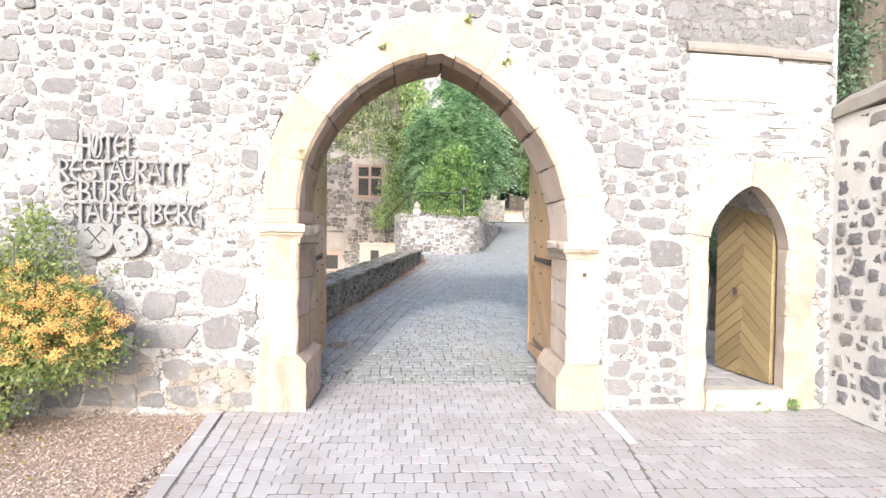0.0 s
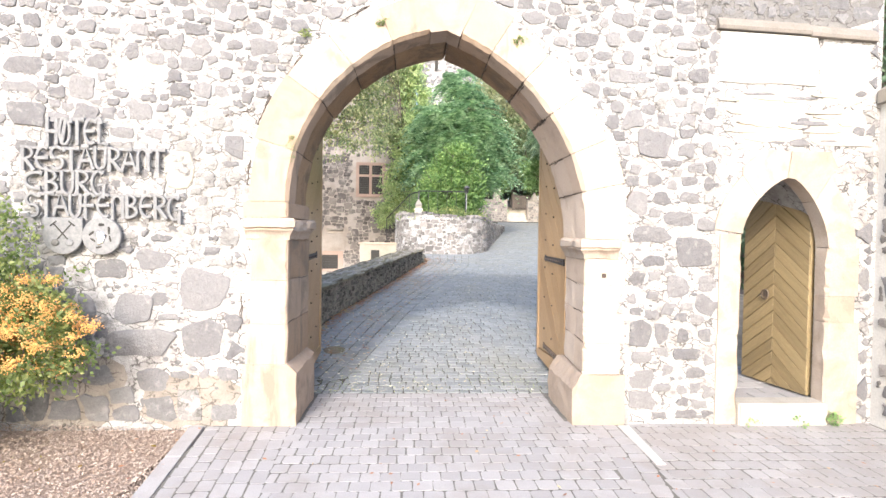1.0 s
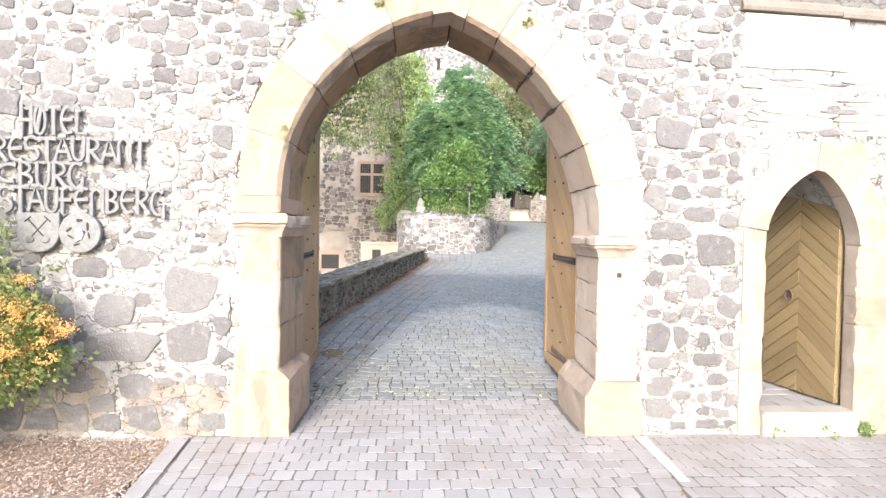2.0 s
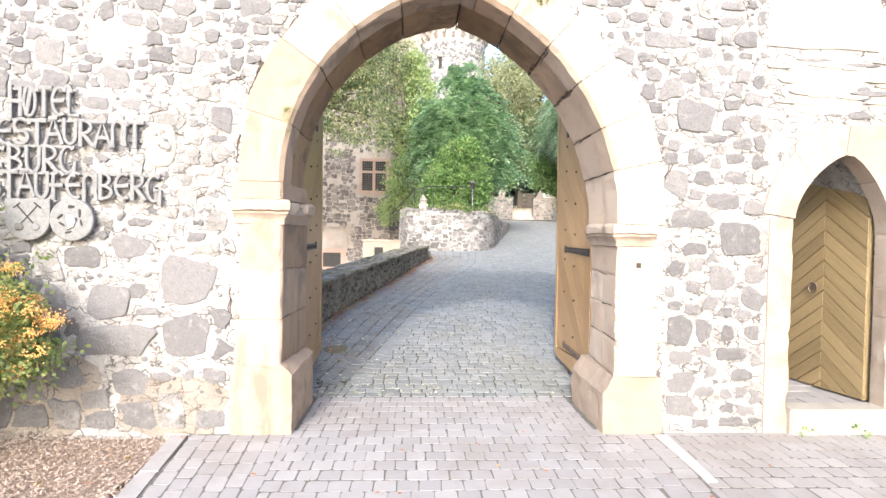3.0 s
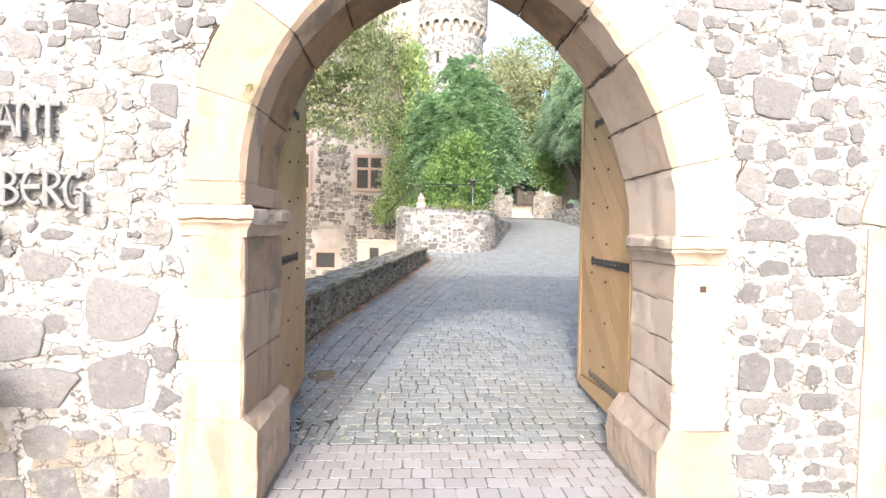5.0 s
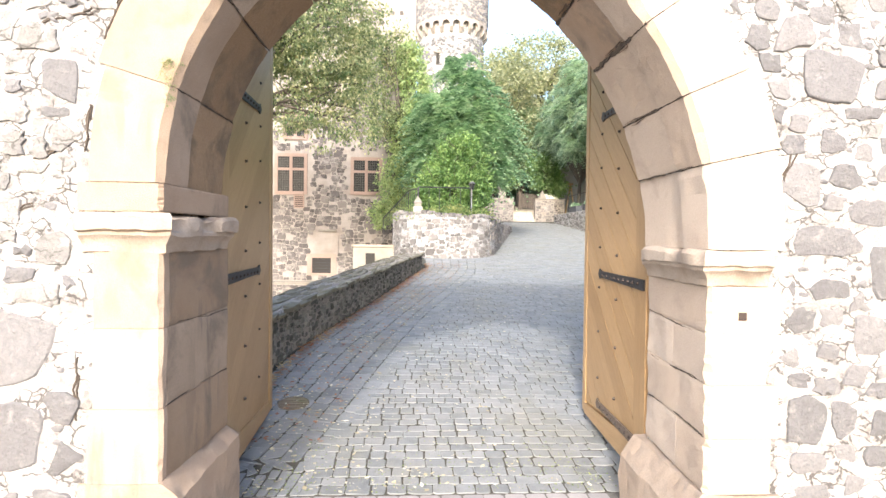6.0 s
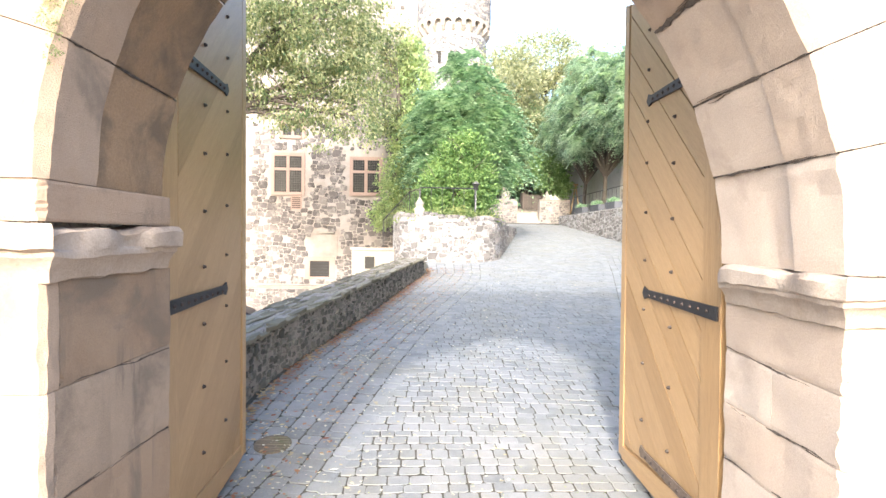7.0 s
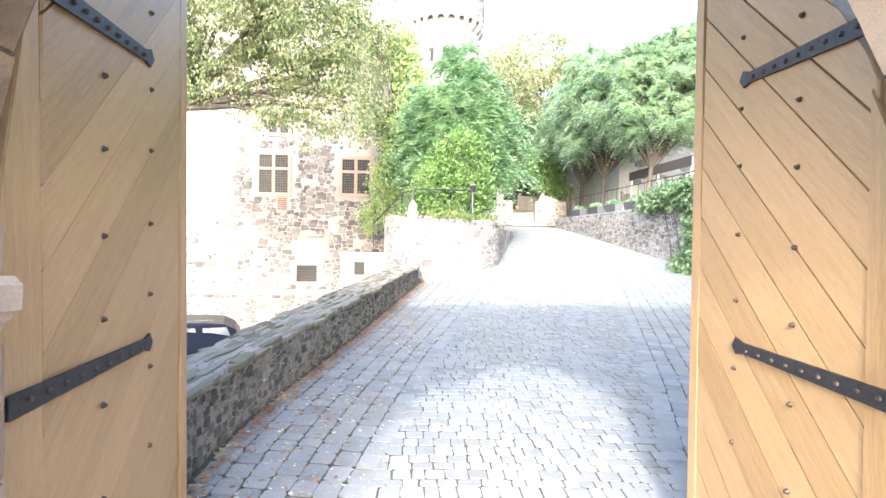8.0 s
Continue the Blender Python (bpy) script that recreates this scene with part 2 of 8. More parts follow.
SETT = mineral("basalt_sett", [(0.15, (0.13, 0.14, 0.146)), (0.38, (0.20, 0.212, 0.219)), (0.62, (0.25, 0.26, 0.266)), (0.8, (0.295, 0.302, 0.306)), (0.95, (0.335, 0.337, 0.337))], 9.0, 110.0, 0.66, 1.0, 0.012, stain=(0.215, 0.208, 0.17), stain_scale=1.7, stain_at=(0.48, 0.64), stain_mix=0.42, per_piece=0.34, spec=0.35)
JOINT = mineral("sandy_joint", [(0.3, (0.085, 0.08, 0.074)), (0.7, (0.165, 0.155, 0.14))], 12.0, 200.0, 0.95, 0.6, 0.01, per_piece=0)
# Kept paler than soil so the unseen yard bounces light onto the gate.
EARTH = mineral("pale_bounce_earth", [(0.3, (0.22, 0.185, 0.145)), (0.7, (0.36, 0.315, 0.255))], 3.0, 90.0, 0.95, 0.8, 0.03, stain=(0.10, 0.11, 0.05), per_piece=0)
CHIPS = mineral("bark_chips", [(0.1, (0.27, 0.20, 0.16)), (0.5, (0.40, 0.315, 0.26)), (0.9, (0.54, 0.455, 0.385))], 20.0, 150.0, 0.9, 0.4, 0.004, stain=(0.33, 0.21, 0.135), stain_scale=1.4, per_piece=0.8)
GRITSTONE = mineral("weathered_coping", [(0.2, (0.19, 0.175, 0.15)), (0.6, (0.29, 0.265, 0.23)), (0.9, (0.37, 0.34, 0.30))], 4.0, 100.0, 0.92, 0.7, 0.012, stain=(0.16, 0.14, 0.12), per_piece=0.3)
REDSTONE = mineral("red_sandstone_frame", [(0.2, (0.275, 0.195, 0.16)), (0.8, (0.36, 0.27, 0.23))], 3.0, 90.0, 0.9, 0.4, 0.01, per_piece=0.3)
SLATE = mineral("slate_roof", [(0.2, (0.06, 0.065, 0.075)), (0.8, (0.12, 0.125, 0.14))], 2.0, 60.0, 0.6, 0.4, 0.01, per_piece=0.4)
OAK = timber("oiled_oak", (0.26, 0.162, 0.075), (0.405, 0.27, 0.138), 0.4)
OAK_EDGE = timber("pale_oak_edge", (0.46, 0.30, 0.15), (0.60, 0.42, 0.23))
OCHRE = timber("ochre_boards", (0.155, 0.116, 0.06), (0.29, 0.222, 0.118), 0.6)
OLDPLANK = timber("weathered_plank", (0.055, 0.045, 0.038), (0.12, 0.10, 0.085), 0.85)
IRON = plain("wrought_iron", (0.045, 0.045, 0.05), 0.5, 0.7)
OLDIRON = plain("rusted_iron", (0.13, 0.098, 0.075), 0.75, 0.2, 60.0, 0.4)
LEDGE = mineral("grey_brown_ledge", [(0.2, (0.15, 0.135, 0.118)), (0.6, (0.21, 0.19, 0.17)), (0.9, (0.27, 0.245, 0.22))], 7.0, 100.0, 0.92, 0.9, 0.015, stain=(0.11, 0.10, 0.085), stain_scale=5.0, per_piece=0.3)
CRUMBLE = mineral("crumbled_dark_mortar", [(0.25, (0.045, 0.036, 0.03)), (0.55, (0.10, 0.08, 0.065)), (0.85, (0.20, 0.165, 0.135))], 30.0, 160.0, 0.95, 1.0, 0.02, per_piece=0)
RUST = plain("dark_nail_iron", (0.06, 0.045, 0.04), 0.6, 0.5)
SIGNMETAL = plain("grey_cast_metal", (0.148, 0.15, 0.155), 0.65, 0.0)
DARKHOLE = plain("dark_cavity", (0.03, 0.028, 0.025), 0.9)
BARK = mineral("bark", [(0.2, (0.06, 0.052, 0.045)), (0.8, (0.14, 0.12, 0.10))], 9.0, 60.0, 0.95, 1.0, 0.02, per_piece=0)
LEAF_LIME = foliage("lime_yellow_leaf", (0.085, 0.14, 0.07), (0.215, 0.255, 0.135), (0.47, 0.455, 0.285))
LEAF_PALE = foliage("pale_autumn_leaf", (0.22, 0.25, 0.15), (0.36, 0.375, 0.25), (0.50, 0.485, 0.34))
LEAF_DEEP = foliage("deep_green_leaf", (0.10, 0.195, 0.115), (0.26, 0.40, 0.255), (0.50, 0.62, 0.45), 0.45)
LEAF_FRESH = foliage("fresh_green_leaf", (0.115, 0.205, 0.085), (0.205, 0.325, 0.135), (0.325, 0.44, 0.20), 0.45)
LEAF_SHRUB = foliage("shrub_leaf", (0.065, 0.135, 0.045), (0.15, 0.255, 0.085), (0.29, 0.41, 0.15), 0.4)
LEAF_TENDRIL = foliage("light_climber_leaf", (0.20, 0.30, 0.14), (0.38, 0.47, 0.24), (0.55, 0.60, 0.34), 0.5)
LEAF_DULL = foliage("shaded_wood_leaf", (0.10, 0.16, 0.09), (0.19, 0.255, 0.145), (0.30, 0.36, 0.20), 0.45)
LEAF_BLUE = foliage("blue_green_leaf", (0.17, 0.275, 0.205), (0.375, 0.49, 0.395), (0.58, 0.67, 0.535), 0.5)
LEAF_THORN = foliage("firethorn_leaf", (0.085, 0.135, 0.05), (0.20, 0.255, 0.10), (0.40, 0.42, 0.19))
LEAF_FALL = foliage("autumn_leaf", (0.20, 0.13, 0.03), (0.32, 0.24, 0.06), (0.42, 0.36, 0.12))
LEAF_DRY = foliage("dry_fallen_leaf", (0.20, 0.065, 0.035), (0.31, 0.14, 0.065), (0.46, 0.37, 0.20), 0.1)
LEAF_CLIMB = foliage("glossy_ivy_leaf", (0.06, 0.115, 0.06), (0.13, 0.205, 0.105), (0.27, 0.35, 0.20), 0.35)
LEAF_PALE_DRY = foliage("pale_dry_leaf", (0.30, 0.25, 0.15), (0.46, 0.42, 0.30), (0.66, 0.64, 0.55), 0.1)
LEAF_IVY = foliage("dark_ivy_leaf", (0.045, 0.085, 0.05), (0.085, 0.14, 0.085), (0.15, 0.21, 0.13), 0.3)
BERRY = plain("orange_berry", (0.78, 0.42, 0.13), 0.45, 0.0, 8.0, 0.25)
GLASS_DARK = plain("leaded_glass", (0.025, 0.026, 0.026), 0.3, 0.0, 5.0, 0.4)
GLASS_DARK.node_tree.nodes["Principled BSDF"].inputs["Specular IOR Level"].default_value = 0.12
SMEARED = mineral("mortar_smeared_stone", [(0.15, (0.19, 0.185, 0.182)), (0.5, (0.24, 0.233, 0.228)), (0.9, (0.30, 0.288, 0.278))], 9.0, 80.0, 0.93, 1.0, 0.03, stain=(0.43, 0.42, 0.41), stain_scale=9.0, stain_at=(0.50, 0.63), stain_mix=0.75, per_piece=0.4, pits=(0.10, 0.095, 0.09))
CARGLASS = plain("car_glass", (0.16, 0.17, 0.175), 0.06, 0.0, 3.0, 0.7)
LIMEWASH = mineral("limewash", [(0.3, (0.43, 0.415, 0.39)), (0.7, (0.52, 0.51, 0.485))], 1.5, 50.0, 0.95, 0.5, 0.01, stain=(0.36, 0.335, 0.30), per_piece=0)
LEAD = plain("lead_came", (0.10, 0.097, 0.092), 0.65, 0.1)
CARBLUE = plain("dark_blue_car_paint", (0.007, 0.009, 0.017), 0.3, 0.0)
TYRE = plain("tyre_rubber", (0.02, 0.02, 0.02), 0.85)
CARBLUE.node_tree.nodes["Principled BSDF"].inputs["Specular IOR Level"].default_value = 0.05
DRAIN = mineral("mud_stained_iron", [(0.2, (0.12, 0.095, 0.07)), (0.8, (0.23, 0.19, 0.14))], 14.0, 120.0, 0.85, 0.8, 0.008, stain=(0.10, 0.115, 0.05), stain_scale=6.0, per_piece=0.3)
STEEL = plain("galvanised_steel", (0.34, 0.35, 0.355), 0.5, 0.4)
CHROME = plain("bright_metal", (0.6, 0.6, 0.62), 0.25, 1.0)
CANVAS = plain("dark_canvas", (0.05, 0.04, 0.04), 0.9)
WHITE = plain("white_paint", (0.78, 0.78, 0.76), 0.6)

# ---- mesh helpers ----


def finish(name, bm, material, parent=None, label=""):
    me = bpy.data.meshes.new(name)
    bmesh.ops.recalc_face_normals(bm, faces=bm.faces[:])
    bm.to_mesh(me)
    bm.free()
    me.materials.append(material)
    ob = new(name, me)
    if parent:
        ob.parent = parent
    if label:
        tagged(ob, label)
    return ob


part = finish


def thing(name, label, category, at=(0, 0, 0), group="", kind=""):
    ob = new(name)
    ob.location = at
    ob.empty_display_size = 0.1
    return tagged(ob, label, category, group, kind)


def setting(ob, label="", category=""):
    return tagged(ob, label, category, kind="structure")


def add_box(bm, lo, hi, m=None):
    co = [(x, y, z) for x in (lo[0], hi[0]) for y in (lo[1], hi[1]) for z in (lo[2], hi[2])]
    vs = [bm.verts.new(m @ Vector(c) if m else c) for c in co]
    for f in ((0, 1, 3, 2), (4, 6, 7, 5), (0, 4, 5, 1), (2, 3, 7, 6), (0, 2, 6, 4), (1, 5, 7, 3)):
        bm.faces.new([vs[i] for i in f])
    return vs


def box(name, lo, hi, material, parent=None, label="", bevel=0.0):
    bm = bmesh.new()
    add_box(bm, lo, hi)
    if bevel:
        bmesh.ops.bevel(bm, geom=bm.edges[:], offset=bevel, segments=2, profile=0.6, affect='EDGES')
    return finish(name, bm, material, parent, label)


def slab(bm, outline, depth, chamfer, place):
    """A piece with a chamfered face: outline in 2D, its face at the given depth; place maps (u, v, w) into 3D."""
    n = len(outline)
    cu = sum(p[0] for p in outline) / n
    cv = sum(p[1] for p in outline) / n
    def shrink(p, by):
        d = math.hypot(p[0] - cu, p[1] - cv) or 1
        k = max(0.0, 1 - by / d)
        return cu + (p[0] - cu) * k, cv + (p[1] - cv) * k
    rings = []
    for by, w in ((0, 0), (0, depth - chamfer), (chamfer * 1.3, depth)):
        rings.append([bm.verts.new(place(*shrink(p, by), w)) for p in outline])
    for a, b in zip(rings, rings[1:]):
        for i in range(n):
            bm.faces.new((a[i], a[(i + 1) % n], b[(i + 1) % n], b[i]))
    bm.faces.new(rings[-1])


def rough_stone(bm, outline, depth, place, rng, rise=0.012):
    """A broken stone face: a worn edge, then uneven facets that meet off the middle."""
    n = len(outline)
    cu = sum(p[0] for p in outline) / n
    cv = sum(p[1] for p in outline) / n
    size = math.sqrt(max(1e-6, sum((p[0] - cu) ** 2 + (p[1] - cv) ** 2 for p in outline) / n))
    rise = min(rise, size * 0.22)
    rings = []
    for k, w in ((1.0, 0.0), (1.0, depth - 0.005), (0.955, depth)):
        rings.append([bm.verts.new(place(cu + (u - cu) * k, cv + (v - cv) * k, w + (rng.uniform(-0.12, 0.12) * rise if k < 1 else 0))) for u, v in outline])
    inner = [bm.verts.new(place(cu + (u - cu) * 0.5, cv + (v - cv) * 0.5, depth + rise * rng.uniform(0.1, 0.45))) for u, v in outline[::2]]
    ou, ov = rng.uniform(-0.25, 0.25) * size, rng.uniform(-0.25, 0.25) * size
    mid = bm.verts.new(place(cu + ou, cv + ov, depth + rise * rng.uniform(0.2, 0.5)))
    for a, b in zip(rings, rings[1:]):
        for i in range(n):
            bm.faces.new((a[i], a[(i + 1) % n], b[(i + 1) % n], b[i]))
    e, m = rings[-1], len(inner)
    for j in range(m):
        i0, i1 = 2 * j, min(2 * j + 1, n - 1)
        i2 = (2 * j + 2) % n if 2 * j + 2 <= n else 0
        nxt = inner[(j + 1) % m]
        if i1 != i0:
            bm.faces.new((e[i0], e[i1], inner[j]))
            bm.faces.new((e[i1], e[i2], nxt, inner[j]))
        else:
            bm.faces.new((e[i0], e[i2], nxt, inner[j]))
        bm.faces.new((inner[j], nxt, mid))


def clip(poly, nx, ny, d):
    """The part of a polygon where nx*x + ny*y <= d."""
    out = []
    for i, p in enumerate(poly):
        q = poly[(i + 1) % len(poly)]
        a, b = nx * p[0] + ny * p[1] - d, nx * q[0] + ny * q[1] - d
        if a <= 0:
            out.append(p)
        if a * b < 0:
            k = a / (a - b)
            out.append((p[0] + (q[0] - p[0]) * k, p[1] + (q[1] - p[1]) * k))
    return out


def tube(bm, points, radii, sides=8):
    """A tapered limb along points."""
    rings = []
    for i, (p, r) in enumerate(zip(points, radii)):
        a = Vector(points[max(0, i - 1)])
        b = Vector(points[min(len(points) - 1, i + 1)])
        d = (b - a).normalized()
        s = d.cross(Vector((0.31, 0.92, 0.23))).normalized()
        t = d.cross(s)
        rings.append([bm.verts.new(Vector(p) + r * (math.cos(k) * s + math.sin(k) * t)) for k in (2 * math.pi * j / sides for j in range(sides))])
    for a, b in zip(rings, rings[1:]):
        for j in range(sides):
            bm.faces.new((a[j], a[(j + 1) % sides], b[(j + 1) % sides], b[j]))
    bm.faces.new(rings[0][::-1])
    bm.faces.new(rings[-1])


def quads(name, verts, material, parent=None, label=""):
    """One mesh of loose four-cornered pieces from an array (n, 4, 3)."""
    n = len(verts)
    me = bpy.data.meshes.new(name)
    me.vertices.add(n * 4)
    me.vertices.foreach_set("co", np.ascontiguousarray(verts, dtype=np.float32).ravel())
    me.loops.add(n * 4)
    me.loops.foreach_set("vertex_index", np.arange(n * 4, dtype=np.int32))
    me.polygons.add(n)
    me.polygons.foreach_set("loop_start", np.arange(0, n * 4, 4, dtype=np.int32))
    me.update(calc_edges=True)
    me.materials.append(material)
    ob = new(name, me)
    if parent:
        ob.parent = parent
    if label:
        tagged(ob, label)
    return ob


def road_z(y):
    return float(np.interp(y, [-60, 1.0, 2.0, 4.0, 13.0, 27.0, 40.0], [0, 0, 0.07, 0.30, 1.02, 2.42, 2.6]))


def blob(rng, w, h, n=9, rough=0.13, square=2.8):
    """An irregular stone outline about the origin."""
    pts = []
    turn = rng.uniform(0, 6.28)
    for i in range(n):
        a = 2 * math.pi * (i + rng.uniform(-0.25, 0.25)) / n + turn
        c, s = math.cos(a), math.sin(a)
        r = (abs(c) ** square + abs(s) ** square) ** (-1 / square) * rng.uniform(1 - rough, 1 + rough * 0.5)
        pts.append((c * r * w / 2, s * r * h / 2))
    return pts


def hull(pts):
    """Convex outline round some points, counter-clockwise."""
    pts = sorted(pts)
    def chain(seq):
        out = []
        for q in seq:
            while len(out) > 1 and (out[-1][0] - out[-2][0]) * (q[1] - out[-2][1]) - (out[-1][1] - out[-2][1]) * (q[0] - out[-2][0]) <= 0:
                out.pop()
            out.append(q)
        return out[:-1]
    return chain(pts) + chain(pts[::-1])


def rubble_cells(rng, u0, u1, v0, v1, spacing, stretch=1.35, taken=(), wall_gap=(0.010, 0.026), density=None, keep=None, forbid=None, block=0.35, rag=0.0):
    """Fitted rubble: cells round scattered points, each drawn in a little to leave the joint. Returns outlines."""
    pts, cell = [], {}
    def near_pts(u, v, reach):
        k = (int(u // 0.5), int(v // 0.5))
        n = int(reach // 0.5) + 1
        for i in range(-n, n + 1):
            for j in range(-n, n + 1):
                yield from cell.get((k[0] + i, k[1] + j), ())
    def put(u, v, s, fixed):
        p = (u, v, s, fixed)
        pts.append(p)
        cell.setdefault((int(u // 0.5), int(v // 0.5)), []).append(p)
    for u, v, w, h in taken:
        put(u, v, (w * h) ** 0.5, (w, h))
    fails = 0
    while fails < 1800:
        u, v = rng.uniform(u0, u1), rng.uniform(v0, v1)
        s = spacing * rng.choice((0.55, 0.75, 1.0, 1.0, 1.25)) * (density(u, v) if density else 1)
        if forbid and forbid(u, v):
            fails += 0.1
            continue
        if any(math.hypot((u - p[0]) / stretch, v - p[1]) < 0.5 * (s + p[2]) for p in near_pts(u, v, 0.9)):
            fails += 1
            continue
        fails = 0
        put(u, v, s, None)
    res = []
    for p in pts:
        u, v, s, fixed = p
        if keep and not fixed and not keep(u, v, s):
            continue
        w = fixed[0] / 2 if fixed else s * stretch * 0.95
        h = fixed[1] / 2 if fixed else s * 0.95
        c = 0.22
        poly = [(u - w, v - h * (1 - c)), (u - w * (1 - c), v - h), (u + w * (1 - c), v - h), (u + w, v - h * (1 - c)), (u + w, v + h * (1 - c)), (u + w * (1 - c), v + h), (u - w * (1 - c), v + h), (u - w, v + h * (1 - c))]
        if fixed:
            poly = hull([(u + a, v + b) for a, b in blob(rng, w * 2.1, h * 2.1, 9 if w > 0.1 else 7, 0.20, 6.0)])
        for q in near_pts(u, v, 0.9):
            if q is p:
                continue
            dx, dy = (q[0] - u) / stretch ** 2, q[1] - v
            if fixed:
                continue
            if abs(dx) * stretch > abs(dy):
                dy *= block
            else:
                dx *= block
            k = s / (s + q[2])
            mu, mv = u + (q[0] - u) * k, v + (q[1] - v) * k
            poly = clip(poly, dx, dy, dx * mu + dy * mv)
            if len(poly) < 3:
                break
        if len(poly) < 3:
            continue
        poly = clip(clip(clip(clip(poly, -1, 0, -u0), 1, 0, u1), 0, -1, -v0), 0, 1, v1)
        if len(poly) < 3:
            continue
        g = rng.uniform(*wall_gap)
        cu = sum(a for a, b in poly) / len(poly)
        cv = sum(b for a, b in poly) / len(poly)
        soft = []
        for i, a in enumerate(poly):
            b = poly[(i + 1) % len(poly)]
            ln = math.hypot(b[0] - a[0], b[1] - a[1])
            for k in ((0.14, 0.5, 0.84) if rag and ln > 0.06 else (0.18, 0.78)):
                soft.append((a[0] + (b[0] - a[0]) * k, a[1] + (b[1] - a[1]) * k))
        out = []
        for a, b in soft:
            d = math.hypot(a - cu, b - cv) or 1
            k = max(0.2, 1 - (g + rng.uniform(-0.011, 0.011) * (0.3 if fixed else 1.0)) / d)
            a, b = cu + (a - cu) * k, cv + (b - cv) * k
            if rag:
                e = noise.noise_vector(Vector((a * 19, b * 19, 2.0))) * rag + noise.noise_vector(Vector((a * 55, b * 55, 7.0))) * rag * 0.5
                a, b = a + e.x, b + e.y
            for _ in range(8):
                if not (forbid and forbid(a, b)):
                    break
                a, b = cu + (a - cu) * 0.85, cv + (b - cv) * 0.85
            out.append((a, b))
        far = [math.hypot(out[i][0] - out[i - 1][0], out[i][1] - out[i - 1][1]) > 0.008 for i in range(len(out))]
        out = [o for o, f in zip(out, far) if f]
        rim = sum(math.hypot(out[i][0] - out[i - 1][0], out[i][1] - out[i - 1][1]) for i in range(len(out)))
        if len(out) >= 4 and not (rag and not fixed and (area(out) < 0.0016 or area(out) < 0.036 * rim * rim)):
            res.append((cu, cv, out))
    return res


def area(poly):
    return abs(sum(poly[i - 1][0] * poly[i][1] - poly[i][0] * poly[i - 1][1] for i in range(len(poly)))) / 2

# ---- the gate wall ----
WALL_TOP, WALL_BACK = 4.7, 0.70
X_WEST, X_EAST = -7.0, 3.62
APEX_X = 0.045
ARC_L = (0.194, 1.75, 1.370)      # centre x, centre z, radius of the gate's arch, west side
ARC_R = (-0.520, 1.50, 1.700)     # east side
DOOR = (2.47, 3.20, 0.18)         # the small door: west jamb, east jamb, sill


def arc_point(arc, a, grow=0.0):
    return arc[0] + (arc[2] + grow) * math.cos(a), arc[1] + (arc[2] + grow) * math.sin(a)


def apex_angle(arc, grow=0.0):
    return math.acos((APEX_X - arc[0]) / (arc[2] + grow))


def gate_outline(grow, foot=-0.3, steps=14):
    """The gate's opening, widened by grow, from the west foot over the apex to the east foot."""
    left = [arc_point(ARC_L, math.pi + (apex_angle(ARC_L, grow) - math.pi) * i / steps, grow) for i in range(steps + 1)]
    right = [arc_point(ARC_R, apex_angle(ARC_R, grow) * (1 - i / steps), grow) for i in range(1, steps + 1)]
    return [(left[0][0], foot)] + left + right + [(right[-1][0], foot)]


def door_top(x):
    """Height of the small door's pointed arch above x."""
    mid = 2.86
    if x <= mid:
        t = (mid - x) / (mid - DOOR[0])
        return 1.56 + 0.47 * max(0.0, 1 - t ** 1.42) ** 0.60
    t = (x - mid) / (DOOR[1] - mid)
    return 1.46 + 0.57 * max(0.0, 1 - t ** 1.42) ** 0.60


def door_outline(grow, steps=9):
    x0, x1 = DOOR[0], DOOR[1]
    pts = [(x0 - grow, DOOR[2] - 0.6)]
    for i in range(2 * steps + 1):
        k = i / (2 * steps)
        x = x0 + (x1 - x0) * (0.5 - 0.5 * math.cos(math.pi * k))
        z = door_top(x)
        dx, dz = x - 2.86, z - 1.5
        d = math.hypot(dx, dz)
        pts.append((x + grow * dx / d, z + grow * dz / d))
    pts.append((x1 + grow, DOOR[2] - 0.6))
    return pts


def wall_sheet(name, outline, holes, y0, y1, material, label):
    """A wall along x with openings that go through it."""
    bm = bmesh.new()
    loops = []
    for poly in [outline] + holes:
        vs = [bm.verts.new((x, y0, z)) for x, z in poly]
        loops.append(vs)
        for i in range(len(vs)):
            bm.edges.new((vs[i], vs[(i + 1) % len(vs)]))
    bmesh.ops.triangle_fill(bm, use_beauty=True, use_dissolve=False, edges=bm.edges[:])
    front = bm.faces[:]
    twin = {}
    for vs in loops:
        for v in vs:
            twin[v] = bm.verts.new((v.co.x, y1, v.co.z))
    for f in front:
        bm.faces.new([twin[v] for v in reversed(f.verts)])
    for vs in loops:
        for i in range(len(vs)):
            a, b = vs[i], vs[(i + 1) % len(vs)]
            bm.faces.new((a, b, twin[b], twin[a]))
    return setting(finish(name, bm, material), label, "wall")


gate_hole = gate_outline(0.05)
door_hole = door_outline(0.05)
# the wall's outline runs along the ground between the openings, so the openings are notches in it
outline = [(X_WEST, -0.3)] + gate_hole + door_hole + [(X_EAST, DOOR[2] - 0.42), (X_EAST, WALL_TOP), (0.5, WALL_TOP + 0.05), (X_WEST, WALL_TOP - 0.05)]
wall_north = wall_sheet("wall_gate", outline, [], 0.0, WALL_BACK, MORTAR, "lime-mortared basalt rubble castle gate wall with two arches")


